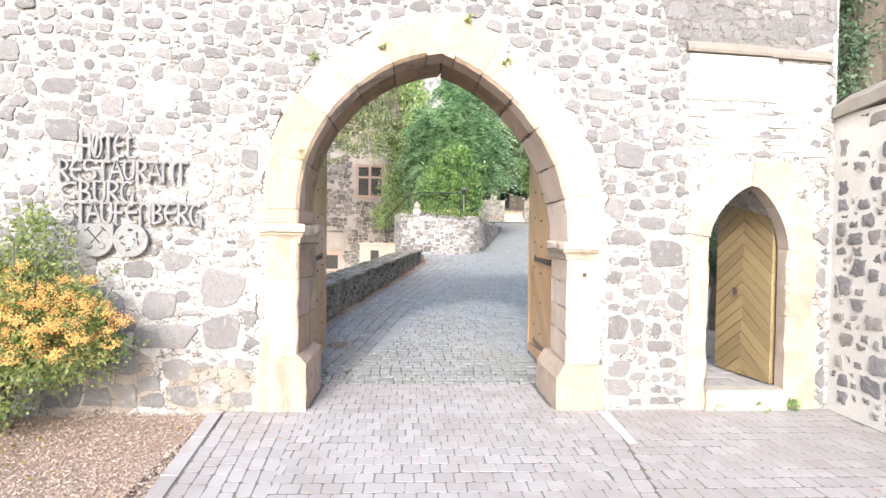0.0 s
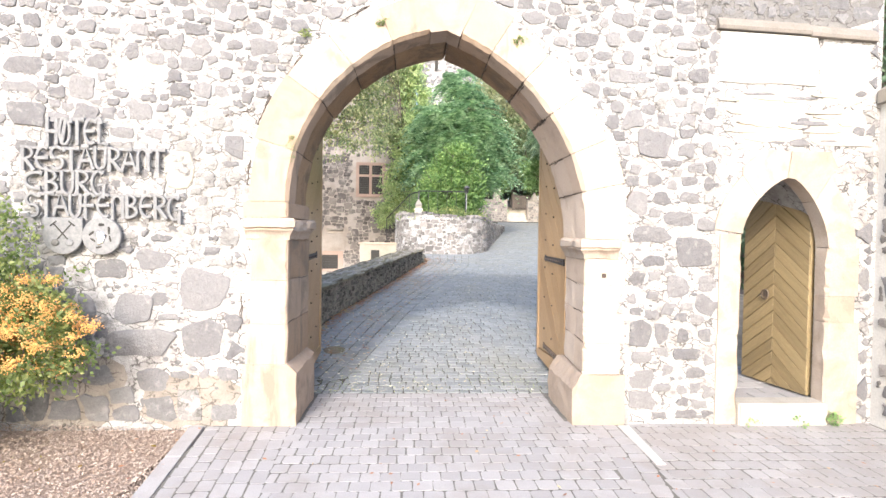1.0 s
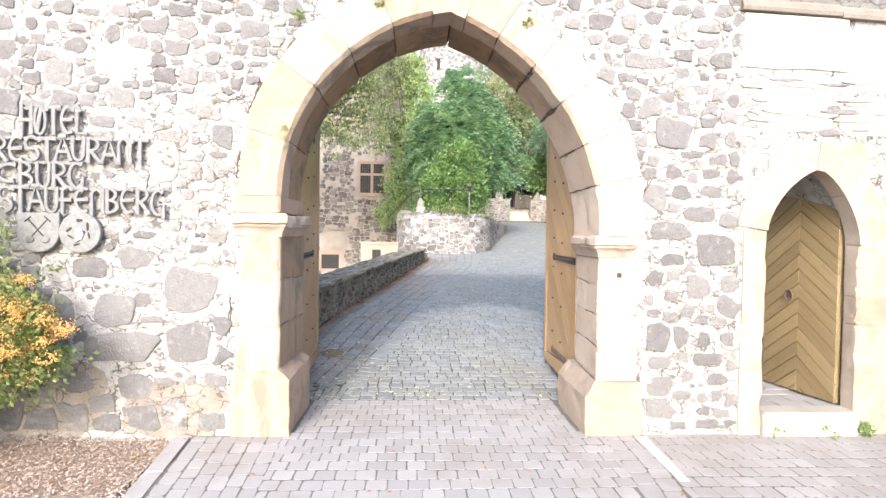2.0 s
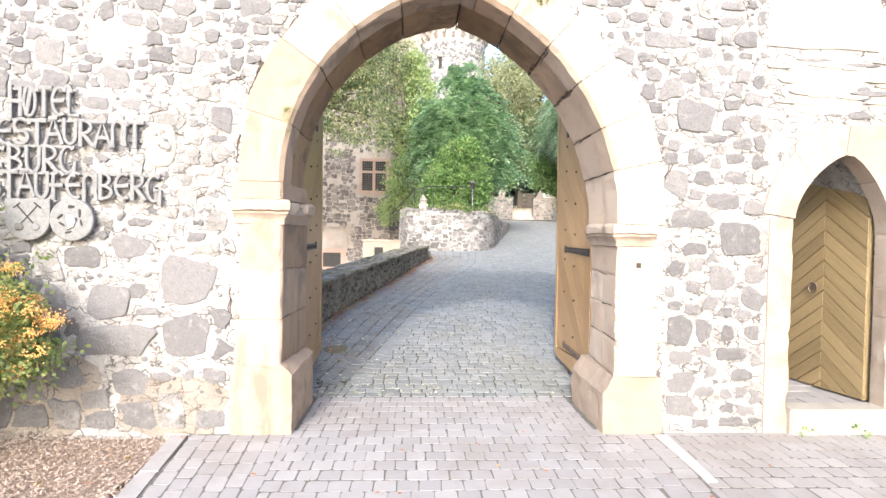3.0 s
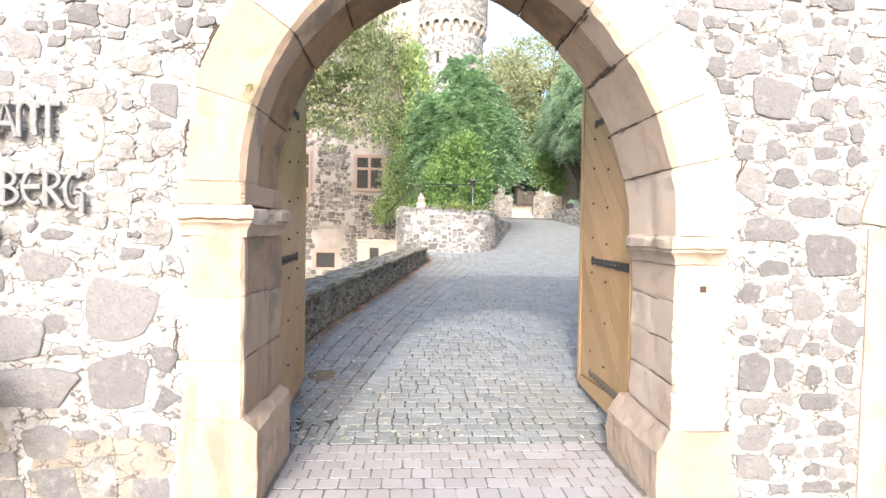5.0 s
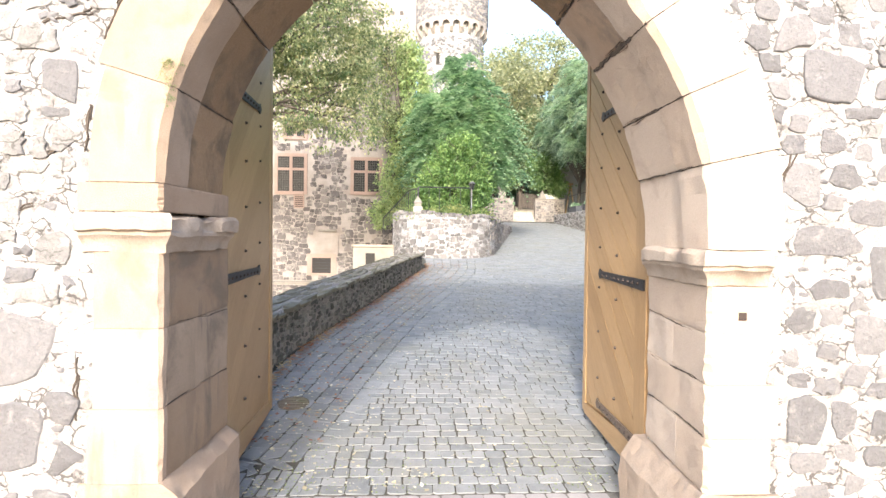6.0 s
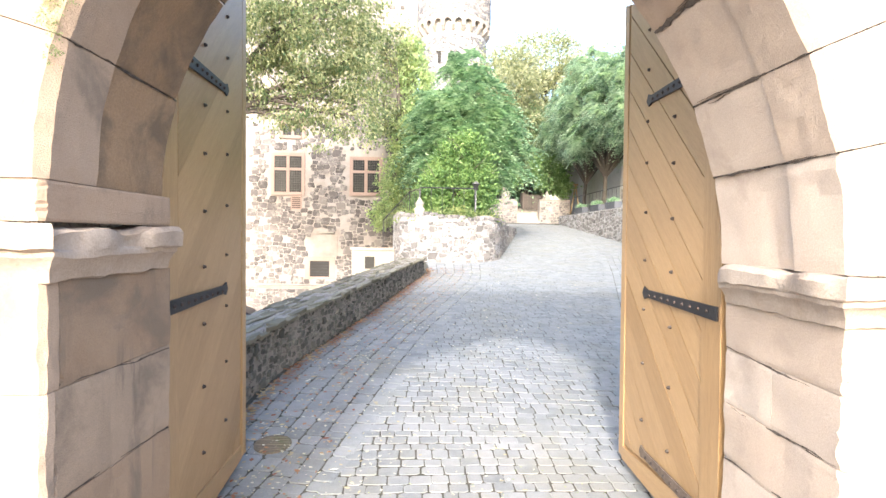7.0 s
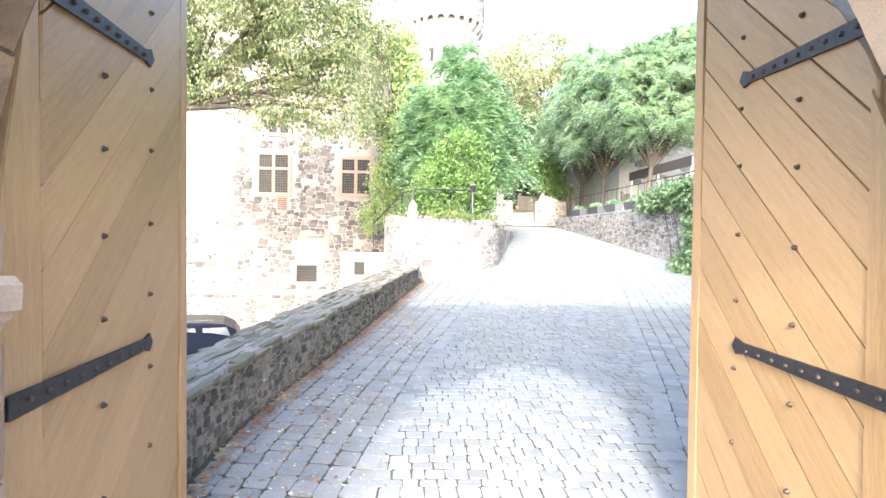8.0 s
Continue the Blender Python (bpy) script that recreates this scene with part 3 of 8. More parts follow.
def in_dressing(x, z, w, h):
    """Whether a rubble stone would run into the arch stones, the small door, or the plain plaster."""
    hw, hh = w / 2 + 0.02, h / 2 + 0.02
    for cx, cz in ((x - hw, z - hh), (x + hw, z - hh), (x - hw, z + hh), (x + hw, z + hh), (x, z), (x, z + hh), (x, z - hh), (x - hw, z), (x + hw, z)):
        if -1.545 < cx < 1.545 and cz < 1.65:
            return True
        arc = ARC_L if cx < APEX_X else ARC_R
        if cz >= 1.5 and math.hypot(cx - arc[0], cz - arc[1]) < arc[2] + 0.37 and -1.6 < cx < 1.6:
            return True
        if 2.235 < cx < 3.525 and cz < 2.27:
            return True
        if 2.22 < cx < 3.56 and 2.2 < cz < 3.32:
            return True
        if cx > X_EAST - 0.03 or cz < 0.02 or cz > WALL_TOP - 0.1:
            return True
    return False


# chosen large stones: x, z, width, height
STONES_WEST = [(-1.82, 1.06, 0.41, 0.36), (-1.83, 0.67, 0.33, 0.31), (-2.29, 0.65, 0.52, 0.24), (-2.35, 0.91, 0.3, 0.25), (-2.14, 0.99, 0.17, 0.15), (-2.08, 0.85, 0.19, 0.08), (-2.6, 0.4, 0.27, 0.21), (-2.2, 0.36, 0.27, 0.22), (-1.63, 0.4, 0.21, 0.14), (-1.65, 0.11, 0.26, 0.16), (-2.69, 0.91, 0.16, 0.25), (-2.14, 1.45, 0.19, 0.09), (-1.98, 1.44, 0.08, 0.07), (-2.19, 1.29, 0.28, 0.18), (-1.76, 1.36, 0.14, 0.09), (-1.59, 1.2, 0.06, 0.05), (-2.51, 1.23, 0.28, 0.19), (-2, 0.4, 0.19, 0.07), (-1.81, 0.41, 0.1, 0.1)]
STONES_TOP_WEST = [(-3.25, 3.34, 0.16, 0.12), (-3.1, 3.34, 0.13, 0.11), (-2.92, 3.35, 0.14, 0.1), (-2.76, 3.35, 0.12, 0.13), (-2.58, 3.29, 0.14, 0.11), (-2.4, 3.29, 0.18, 0.12), (-2.19, 3.36, 0.15, 0.08), (-2.19, 3.26, 0.14, 0.08), (-2.01, 3.27, 0.15, 0.1), (-1.84, 3.4, 0.17, 0.13), (-1.63, 3.41, 0.14, 0.15), (-3.43, 3.1, 0.08, 0.08), (-3.26, 3.08, 0.14, 0.12), (-3.08, 3.08, 0.17, 0.14), (-2.88, 3.06, 0.11, 0.1), (-2.7, 3.05, 0.17, 0.11), (-2.61, 3.17, 0.17, 0.09), (-2.5, 3.02, 0.16, 0.09), (-2.31, 3.04, 0.18, 0.12), (-2.09, 3.11, 0.12, 0.1), (-1.44, 3.08, 0.14, 0.12)]
STONES_MID_WEST = [(-3.29, 2.92, 0.12, 0.1), (-3.11, 2.92, 0.15, 0.12), (-2.92, 2.92, 0.12, 0.11), (-2.77, 2.92, 0.1, 0.09), (-2.61, 2.91, 0.16, 0.07), (-2.35, 2.87, 0.11, 0.15), (-2.19, 2.82, 0.16, 0.1), (-2.61, 2.79, 0.17, 0.13), (-1.85, 2.92, 0.18, 0.14), (-1.59, 2.95, 0.14, 0.11), (-3.16, 2.75, 0.3, 0.16), (-3.38, 2.72, 0.12, 0.15), (-3.18, 2.58, 0.29, 0.11), (-2.72, 2.59, 0.19, 0.2), (-1.66, 2.73, 0.13, 0.14), (-1.49, 2.68, 0.1, 0.09), (-1.33, 2.69, 0.17, 0.07), (-1.59, 2.17, 0.17, 0.22), (-3.35, 2.34, 0.17, 0.1), (-3.34, 2.21, 0.13, 0.09), (-2.43, 2.26, 0.21, 0.1), (-2.19, 2.26, 0.16, 0.11)]
STONES_OVER_ARCH = [(-0.86, 3.38, 0.13, 0.13), (-0.71, 3.43, 0.15, 0.1), (-0.54, 3.43, 0.13, 0.14), (-0.17, 3.51, 0.23, 0.11), (0.12, 3.49, 0.18, 0.11), (0.32, 3.49, 0.18, 0.14), (0.49, 3.37, 0.16, 0.12), (0.68, 3.5, 0.14, 0.11), (0.84, 3.48, 0.17, 0.11), (1.06, 3.51, 0.1, 0.08), (-0.85, 3.22, 0.19, 0.14), (-0.65, 3.3, 0.16, 0.09), (-0.45, 3.28, 0.17, 0.08), (-0.92, 3.04, 0.16, 0.08), (0.76, 3, 0.17, 0.1), (0.93, 3.06, 0.15, 0.11), (0.83, 3.14, 0.13, 0.09), (1.15, 3.09, 0.21, 0.14), (1.11, 2.95, 0.14, 0.1), (1.3, 2.96, 0.17, 0.09), (1.37, 3.1, 0.16, 0.14), (1.2, 2.83, 0.07, 0.08), (1.41, 2.56, 0.14, 0.13)]
STONES_TOP_EAST = [(1.44, 3.26, 0.21, 0.14), (1.62, 3.56, 0.17, 0.11), (1.8, 3.56, 0.15, 0.11), (1.53, 3.43, 0.18, 0.1), (1.77, 3.3, 0.2, 0.1), (1.75, 3.19, 0.15, 0.09), (1.89, 3.18, 0.12, 0.1), (2.08, 3.2, 0.16, 0.12), (1.55, 3.12, 0.15, 0.12), (1.97, 3.06, 0.19, 0.1), (1.49, 2.95, 0.12, 0.12), (1.64, 2.96, 0.11, 0.08), (1.99, 2.95, 0.26, 0.08), (2.19, 2.98, 0.09, 0.12), (1.5, 2.81, 0.37, 0.14), (1.79, 2.86, 0.17, 0.12), (1.95, 2.7, 0.12, 0.09), (2.08, 2.71, 0.13, 0.08), (2.26, 2.72, 0.17, 0.09), (2.21, 2.53, 0.17, 0.13), (1.72, 2.27, 0.31, 0.25), (1.99, 2.23, 0.16, 0.15), (2.16, 2.24, 0.12, 0.16)]
STONES_EAST = [(2.4, 2.19, 0.18, 0.15), (1.73, 1.99, 0.16, 0.16), (1.8, 1.83, 0.17, 0.13), (2.02, 1.98, 0.17, 0.1), (2.03, 1.85, 0.18, 0.11), (1.94, 1.67, 0.26, 0.14), (1.71, 1.54, 0.36, 0.17), (2.09, 1.41, 0.34, 0.29), (1.74, 1.33, 0.2, 0.11), (1.53, 1.33, 0.14, 0.12), (1.95, 1.12, 0.2, 0.22), (1.73, 1.05, 0.17, 0.11), (1.61, 0.75, 0.23, 0.22), (1.82, 0.74, 0.17, 0.2), (2, 0.72, 0.14, 0.14), (2.19, 0.73, 0.15, 0.14), (1.66, 0.55, 0.21, 0.12), (2.03, 0.57, 0.27, 0.12), (1.88, 0.44, 0.13, 0.13), (2.11, 0.42, 0.17, 0.12), (1.84, 0.3, 0.19, 0.1), (3.3, 2.09, 0.21, 0.19), (3.41, 1.93, 0.16, 0.08), (3.46, 1.79, 0.19, 0.15)]

def wall_density(x, z):
    """Stones are larger low down and small in the upper courses."""
    if z < 1.2:
        return 1.30 if x < 0 else 0.95
    if -2.8 < x < -1.4 and z < 2.4:
        return 0.7
    return 0.95 if z < 2.4 else 0.74


def wall_keep(x, z, s):
    r = random.Random(int(x * 977 + z * 3331)).random()
    if x < -1.5 and 1.2 < z < 2.35:
        return r < 0.9
    return r < (0.92 if z < 2.4 else 0.985)


def proud(bm, ol, seed, face=lambda u, w, v: Vector((u, w, v))):
    r = random.Random(seed * 7 + 3)
    d = r.uniform(0.002, 0.012)
    cu, cv = ol[0]
    tx, tz = r.uniform(-0.04, 0.04), r.uniform(-0.04, 0.04)
    if area(ol) < 0.003:
        slab(bm, ol, d + 0.02, 0.008, lambda u, v, k: face(u, 0.02 - k, v))
    else:
        rough_stone(bm, ol, d + 0.02, lambda u, v, k: face(u, 0.02 - k - (k > 0.021) * ((u - cu) * tx + (v - cv) * tz), v), r)


PLACED = STONES_WEST + STONES_TOP_WEST + STONES_MID_WEST + STONES_OVER_ARCH + STONES_TOP_EAST + STONES_EAST + [(-2.31, 2.70, 0.35, 0.24)]
cells = rubble_cells(random.Random(11), -6.6, X_EAST - 0.03, 0.03, WALL_TOP - 0.1, 0.155, 1.3, PLACED, (0.007, 0.020), wall_density, wall_keep, lambda x, z: in_dressing(x, z, -0.03, -0.03), rag=0.009)
rest = bmesh.new()
order = sorted(range(len(cells)), key=lambda i: -area(cells[i][2]) / (0.6 + abs(cells[i][0]) + abs(cells[i][1] - 1.5)))
near = set(order[:1050])
for i, (x, z, ol) in enumerate(cells):
    tan = abs(x + 2.31) < 0.05 and abs(z - 2.70) < 0.05
    odd = random.Random(i * 31 + 5).random()
    pale = i >= len(PLACED) and odd < (0.9 if -2.75 < x < -1.4 and 1.2 < z < 2.4 else 0.5 if x < -1.4 and 1.2 < z < 2.4 else 0.12)
    if i in near or tan:
        bm = bmesh.new()
        proud(bm, ol, i)
        part("rubble_stone", bm, TANSTONE if tan else SMEARED if pale else BASALT, wall_north, "tan sandstone rubble block" if tan else "")
    else:
        proud(rest, ol, i)
rng = random.Random(12)
hits = 0
grid_cells = {}
for x, z, ol in cells:
    grid_cells.setdefault((int(x // 0.4), int(z // 0.4)), []).append((x, z, math.sqrt(area(ol) / math.pi) * 1.25))
for _ in range(9000):
    x, z, s = rng.uniform(-5.0, X_EAST - 0.1), rng.uniform(0.05, WALL_TOP - 0.2), rng.uniform(0.018, 0.05)
    k = (int(x // 0.4), int(z // 0.4))
    if in_dressing(x, z, s, s) or any(math.hypot(x - c[0], z - c[1]) < c[2] + s * 0.6 for i in (-1, 0, 1) for j in (-1, 0, 1) for c in grid_cells.get((k[0] + i, k[1] + j), ())):
        continue
    grid_cells.setdefault(k, []).append((x, z, s * 0.75))
    proud(rest, [(x + u, z + v) for u, v in blob(rng, s * rng.uniform(1, 1.9), s, 6, 0.2, 2.4)], hits)
    hits += 1
tagged(part("small_rubble", rest, BASALT, wall_north), kind="stuff")
for x, z, w, h, s in ((2.96, 2.47, 0.12, 0.11, 903), (2.75, 2.33, 0.16, 0.07, 904), (2.93, 2.31, 0.16, 0.06, 905), (3.42, 2.42, 0.14, 0.10, 906), (3.45, 2.72, 0.12, 0.06, 907)):
    bm = bmesh.new()
    proud(bm, [(x + u, z + v) for u, v in blob(random.Random(s), w, h, 8, 0.12, 3.5)], s)
    part("rubble_stone", bm, BASALT, wall_north)

# dirt-stained low render beside the bed
for x, z, w, h, s in ((-2.95, 0.26, 1.25, 0.56, 71), (-1.925, 0.19, 0.74, 0.42, 72), (-4.8, 0.3, 2.2, 0.62, 73)):
    bm = bmesh.new()
    slab(bm, [(x + u, z + v) for u, v in blob(random.Random(s), w, h, 24, 0.16, 4.0)], 0.005, 0.0025, lambda u, v, k: Vector((u, 0.0025 - k, v)))
    part("dirty_render", bm, DIRTY_RENDER, wall_north, "dirt-stained lime render")

# rust-stained patch beside the sign
bm = bmesh.new()
slab(bm, [(-2.10 + u, 1.98 + v) for u, v in blob(random.Random(8), 0.24, 0.34, 10, 0.15, 3.0)], 0.010, 0.006, lambda u, v, k: Vector((u + 0.10, 0.002 - k, v)))
part("stained_plaster", bm, YARD_PLASTER, wall_north, "ochre-stained plaster patch")

# plain plaster patch and the ledge over the small door
bm = bmesh.new()
r = random.Random(5)
ol = [(2.24, 2.79), (2.5, 2.775), (2.75, 2.785), (3.06, 2.77), (3.075, 2.95), (3.06, 3.17), (2.7, 3.18), (2.25, 3.19), (2.235, 2.95)]
slab(bm, ol, 0.016, 0.006, lambda u, v, k: Vector((u, 0.002 - k, v)))
part("plaster_patch", bm, LIMEWASH, wall_north, "smooth white lime plaster patch")
for x0, x1, z0, z1, s in ((3.08, 3.55, 2.62, 3.13, 1), (2.40, 2.98, 2.30, 2.76, 2), (3.02, 3.50, 2.29, 2.60, 3)):
    bm = bmesh.new()
    slab(bm, [((x0 + x1) / 2 + u, (z0 + z1) / 2 + v) for u, v in blob(random.Random(s), x1 - x0, z1 - z0, 16, 0.12, 5.0)], 0.009, 0.004, lambda u, v, k: Vector((u, 0.003 - k, v)))
    part("flaking_plaster", bm, PLASTER, wall_north, "flaking cream plaster")
# darker pointing above the ledge
bm = bmesh.new()
slab(bm, [(2.82 + u, 3.92 + v) for u, v in blob(random.Random(44), 1.62, 1.40, 26, 0.06, 9.0)], 0.006, 0.003, lambda u, v, k: Vector((u, 0.003 - k, v)))
part("grey_pointing", bm, GREYMORTAR, wall_north, "area of darker grey pointing")
rng = random.Random(17)
for k in range(20):
    x, z, w = rng.uniform(2.32, 3.45), rng.uniform(2.30, 2.76), rng.uniform(0.10, 0.34)
    bm = bmesh.new()
    slab(bm, [(x + u, z + v) for u, v in blob(rng, w, rng.uniform(0.018, 0.045), 8, 0.2, 3.0)], rng.uniform(0.011, 0.02), 0.003, lambda u, v, q: Vector((u, 0.0 - q, v)))
    part("flat_stone", bm, LIMESTONE if k % 6 else BASALT, wall_north)
for x0, x1, z in ((2.21, 2.98, 3.20), (2.985, 3.55, 3.165)):
    bm = bmesh.new()
    prof = [(0.02, 0.0), (-0.040, 0.004), (-0.046, 0.03), (-0.030, 0.075), (-0.008, 0.10), (0.02, 0.105)]
    a = [bm.verts.new((x0, y, z + k)) for y, k in prof]
    b = [bm.verts.new((x1, y, z + k - 0.025)) for y, k in prof]
    for i in range(len(prof) - 1):
        bm.faces.new((a[i], b[i], b[i + 1], a[i + 1]))
    bm.faces.new(a)
    bm.faces.new(b[::-1])
    part("ledge_stone", bm, LEDGE, wall_north, "weathered projecting ledge stone")

# ---- dressed stones of the gate ----
gate_arch = thing("gate_arch", "pointed gate arch of cream and pink sandstone blocks", "arch", kind="structure")
rng = random.Random(21)
GAP = 0.0022


def wear(p, k=1.0):
    """How far a dressed face has weathered back at a place."""
    p = Vector(p)
    return k * max(-0.002, 0.007 * noise.noise(p * 5.0) + 0.005 * noise.noise(p * 14.0) + 0.012 * max(0.0, noise.noise(p * 3.1 + Vector((4, 2, 9))) - 0.25))


def ring_stone(arc, a0, a1, grow, y0, y1, inset=0.0, steps=9, chamfer=0.03, joint=0.0022):
    """One arch stone between two angles, its underside weathered."""
    bm = bmesh.new()
    sign = 1 if a1 > a0 else -1
    g = sign * joint / 1.5
    ins = [y1 + (y0 + chamfer - y1) * i / 5 for i in range(6)]
    rings = []
    for i in range(steps + 1):
        a = a0 + g + (a1 - a0 - 2 * g) * i / steps
        e = abs(rng.gauss(0, 0.004)) if chamfer > 0.02 else 0.0
        end = 0.004 if i in (0, steps) else 0.0
        x, z = arc_point(arc, a)
        prof = [(inset + end + wear((x, y, z)), y) for y in ins]
        prof[-1] = (prof[-1][0], prof[-1][1] + e)
        prof += [(inset + chamfer * 0.8 + e, y0), (grow, y0), (grow, y1)]
        rings.append([bm.verts.new((*[(p := arc_point(arc, a, q))[0]], y, p[1])) for q, y in prof])
    n = len(rings[0])
    for s, t in zip(rings, rings[1:]):
        for j in range(n):
            bm.faces.new((s[j], s[(j + 1) % n], t[(j + 1) % n], t[j]))
    bm.faces.new(rings[0])
    bm.faces.new(rings[-1][::-1])
    return bm


for arc, start, cuts in ((ARC_L, math.pi, (0.0, 0.20, 0.42, 0.60, 0.78, 0.93)), (ARC_R, 0.0, (0.0, 0.18, 0.33, 0.50, 0.66, 0.82, 0.95))):
    end = apex_angle(arc)
    for k in range(len(cuts)):
        lo = start + (end - start) * cuts[k]
        if k + 1 < len(cuts):
            hi = start + (end - start) * cuts[k + 1]
            part("voussoir", ring_stone(arc, lo, hi, 0.33 + rng.uniform(-0.05, 0.04), -0.014 - rng.uniform(0, 0.008), 0.24, 0.0), PEACH_LIT if arc is ARC_R and k < 4 else JAMB, gate_arch)
    back = (0.0, 0.20, 0.42, 0.60, 0.78, 1.0) if arc is ARC_L else (0.0, 0.18, 0.33, 0.50, 0.66, 0.82, 1.0)
    for k in range(len(back) - 1):
        lo, hi = start + (end - start) * back[k], start + (end - start) * back[k + 1]
        # Paler stone low on the east side, sooty shade-darkened stone elsewhere.
        part("soffit_stone", ring_stone(arc, lo, hi, 0.30, 0.244, WALL_BACK + 0.006, rng.uniform(0.007, 0.016), chamfer=0.008, joint=rng.uniform(0.003, 0.007)), PEACH_LIT if arc is ARC_R and k < 3 else JAMB if arc is ARC_R and k < 4 else SANDSTONE_SOOT_SHADE, gate_arch)


def open_joint(along, y0, y1, wide, seed):
    """A washed-out joint: ragged dark strips of crumbled mortar; along(y, off, out) gives a place on the stone."""
    r = random.Random(seed)
    bm = bmesh.new()
    strips = [(y0, y1, 0.0, wide)]
    for _ in range(3 if wide > 0.007 else 1):
        a = r.uniform(y0, y0 + (y1 - y0) * 0.7)
        strips.append((a, min(y1, a + r.uniform(0.08, 0.22)), r.choice((-1, 1)) * r.uniform(0.6, 1.5) * wide, wide * 0.28))
    for k, (a, b, shift, w0) in enumerate(strips):
        n = max(8, round((b - a) / 0.011))
        rows = []
        for i in range(n + 1):
            y = a + (b - a) * i / n
            q = noise.noise(Vector((seed * 3.7 + k, y * 4.5, 1.0))) + 0.7 * noise.noise(Vector((seed * 2.1, y * 23.0, 4.0 + k)))
            w = max(0.0009, w0 * (0.5 + 0.95 * q + r.uniform(-0.15, 0.15)) * (1 if k == 0 else math.sin(math.pi * min(0.98, max(0.02, i / n)))))
            o = shift + noise.noise(Vector((seed * 1.3, y * 12.0, 5.0 + k))) * 0.006 + noise.noise(Vector((seed, y * 50.0, 9.0))) * 0.002
            out = 0.0012 + 0.0004 * k
            rows.append([bm.verts.new(along(y, o - w, -0.004)), bm.verts.new(along(y, o - w * 0.8, out)), bm.verts.new(along(y, o + w * 0.8, out)), bm.verts.new(along(y, o + w, -0.004))])
        for c, d in zip(rows, rows[1:]):
            for j in range(3):
                bm.faces.new((c[j], d[j], d[j + 1], c[j + 1]))
    part("crumbled_joint", bm, CRUMBLE, gate_arch)


def arc_joint(arc, a):
    return lambda y, o, out: Vector((arc_point(arc, a + o / arc[2], (0.004 if y < 0.24 else 0.009) - out)[0], y, arc_point(arc, a + o / arc[2], (0.004 if y < 0.24 else 0.009) - out)[1]))


for arc, start, marks in ((ARC_R, 0.0, ((0.18, 0.005), (0.33, 0.008), (0.50, 0.015), (0.66, 0.017), (0.82, 0.005))), (ARC_L, math.pi, ((0.20, 0.005), (0.42, 0.006), (0.60, 0.004), (0.78, 0.005)))):
    for k, wide in marks:
        open_joint(arc_joint(arc, start + (apex_angle(arc) - start) * k), 0.0, WALL_BACK, wide, int(k * 100) + (7 if arc is ARC_L else 0))

# keystone: two curved flanks that meet in the point
bm = bmesh.new()
aL = math.pi + (apex_angle(ARC_L) - math.pi) * 0.93
aR = apex_angle(ARC_R) * 0.95
under = [arc_point(ARC_L, aL + (apex_angle(ARC_L) - aL) * i / 4) for i in range(5)] + [arc_point(ARC_R, apex_angle(ARC_R) + (aR - apex_angle(ARC_R)) * i / 4) for i in range(1, 5)]
poly = under + [(0.30, 3.40), (0.16, 3.44), (-0.12, 3.43), (-0.20, 3.36)]
poly = [(x + (0.004 if x < 0 else -0.004), z) for x, z in poly]
fr = [bm.verts.new((x, -0.018, z)) for x, z in poly]
bk = [bm.verts.new((x, 0.24, z)) for x, z in poly]
bm.faces.new(fr)
bm.faces.new(bk[::-1])
for i in range(len(poly)):
    bm.faces.new((fr[i], fr[(i + 1) % len(poly)], bk[(i + 1) % len(poly)], bk[i]))
part("keystone", bm, SANDSTONE, gate_arch, "pale sandstone keystone")

bm = bmesh.new()
ends = [arc_point(ARC_L, apex_angle(ARC_L), 0.3), arc_point(ARC_R, apex_angle(ARC_R), 0.3)]
poly = [(APEX_X, arc_point(ARC_L, apex_angle(ARC_L), 0.0)[1] + 0.010), ends[1], (ends[1][0], 3.44), (ends[0][0], 3.44), ends[0]]
fr = [bm.verts.new((x, 0.242, z)) for x, z in poly]
bk = [bm.verts.new((x, WALL_BACK + 0.007, z)) for x, z in poly]
bm.faces.new(fr)
bm.faces.new(bk[::-1])
for i in range(len(poly)):
    bm.faces.new((fr[i], fr[(i + 1) % len(poly)], bk[(i + 1) % len(poly)], bk[i]))
part("soffit_stone", bm, SANDSTONE_SOOT_SHADE, gate_arch)


def pier_stone(x_in, x_out, z0, z1, y0, y1, chamfer=0.012, splay=0.0):
    """A block of a jamb, chipped and weathered; splay draws its inner face outwards towards the back."""
    bm = bmesh.new()
    s = 1 if x_out > x_in else -1
    back = lambda y: x_in + s * splay * max(0.0, y) / WALL_BACK
    r = random.Random(int(abs(x_in * 1000) + z0 * 977 + y0 * 311))
    levels = [z0 + GAP / 2] + [z0 + (z1 - z0) * i / 12 for i in range(1, 12)] + [z1 - GAP / 2]
    ins = [y1 + (y0 + chamfer - y1) * i / 5 for i in range(6)]
    rings = []
    for li, z in enumerate(levels):
        e = 0.0
        if y0 < 0.1:
            e = abs(r.gauss(0, 0.0055)) + (r.uniform(0.006, 0.018) if r.random() < 0.16 else 0.0)
        end = 0.003 if li in (0, 12) else 0.0
        prof = [(back(y) + s * (end + wear((x_in, y, z))), y) for y in ins]
        prof[-1] = (prof[-1][0], prof[-1][1] + e)
        prof += [(back(y0) + s * (chamfer + e), y0), (x_out, y0), (x_out, y1)]
        rings.append([bm.verts.new((x, y, z)) for x, y in prof])
    n = len(rings[0])
    for a, b in zip(rings, rings[1:]):
        for j in range(n):
            bm.faces.new((a[j], a[(j + 1) % n], b[(j + 1) % n], b[j]))
    bm.faces.new(rings[0])
    bm.faces.new(rings[-1][::-1])
    return bm


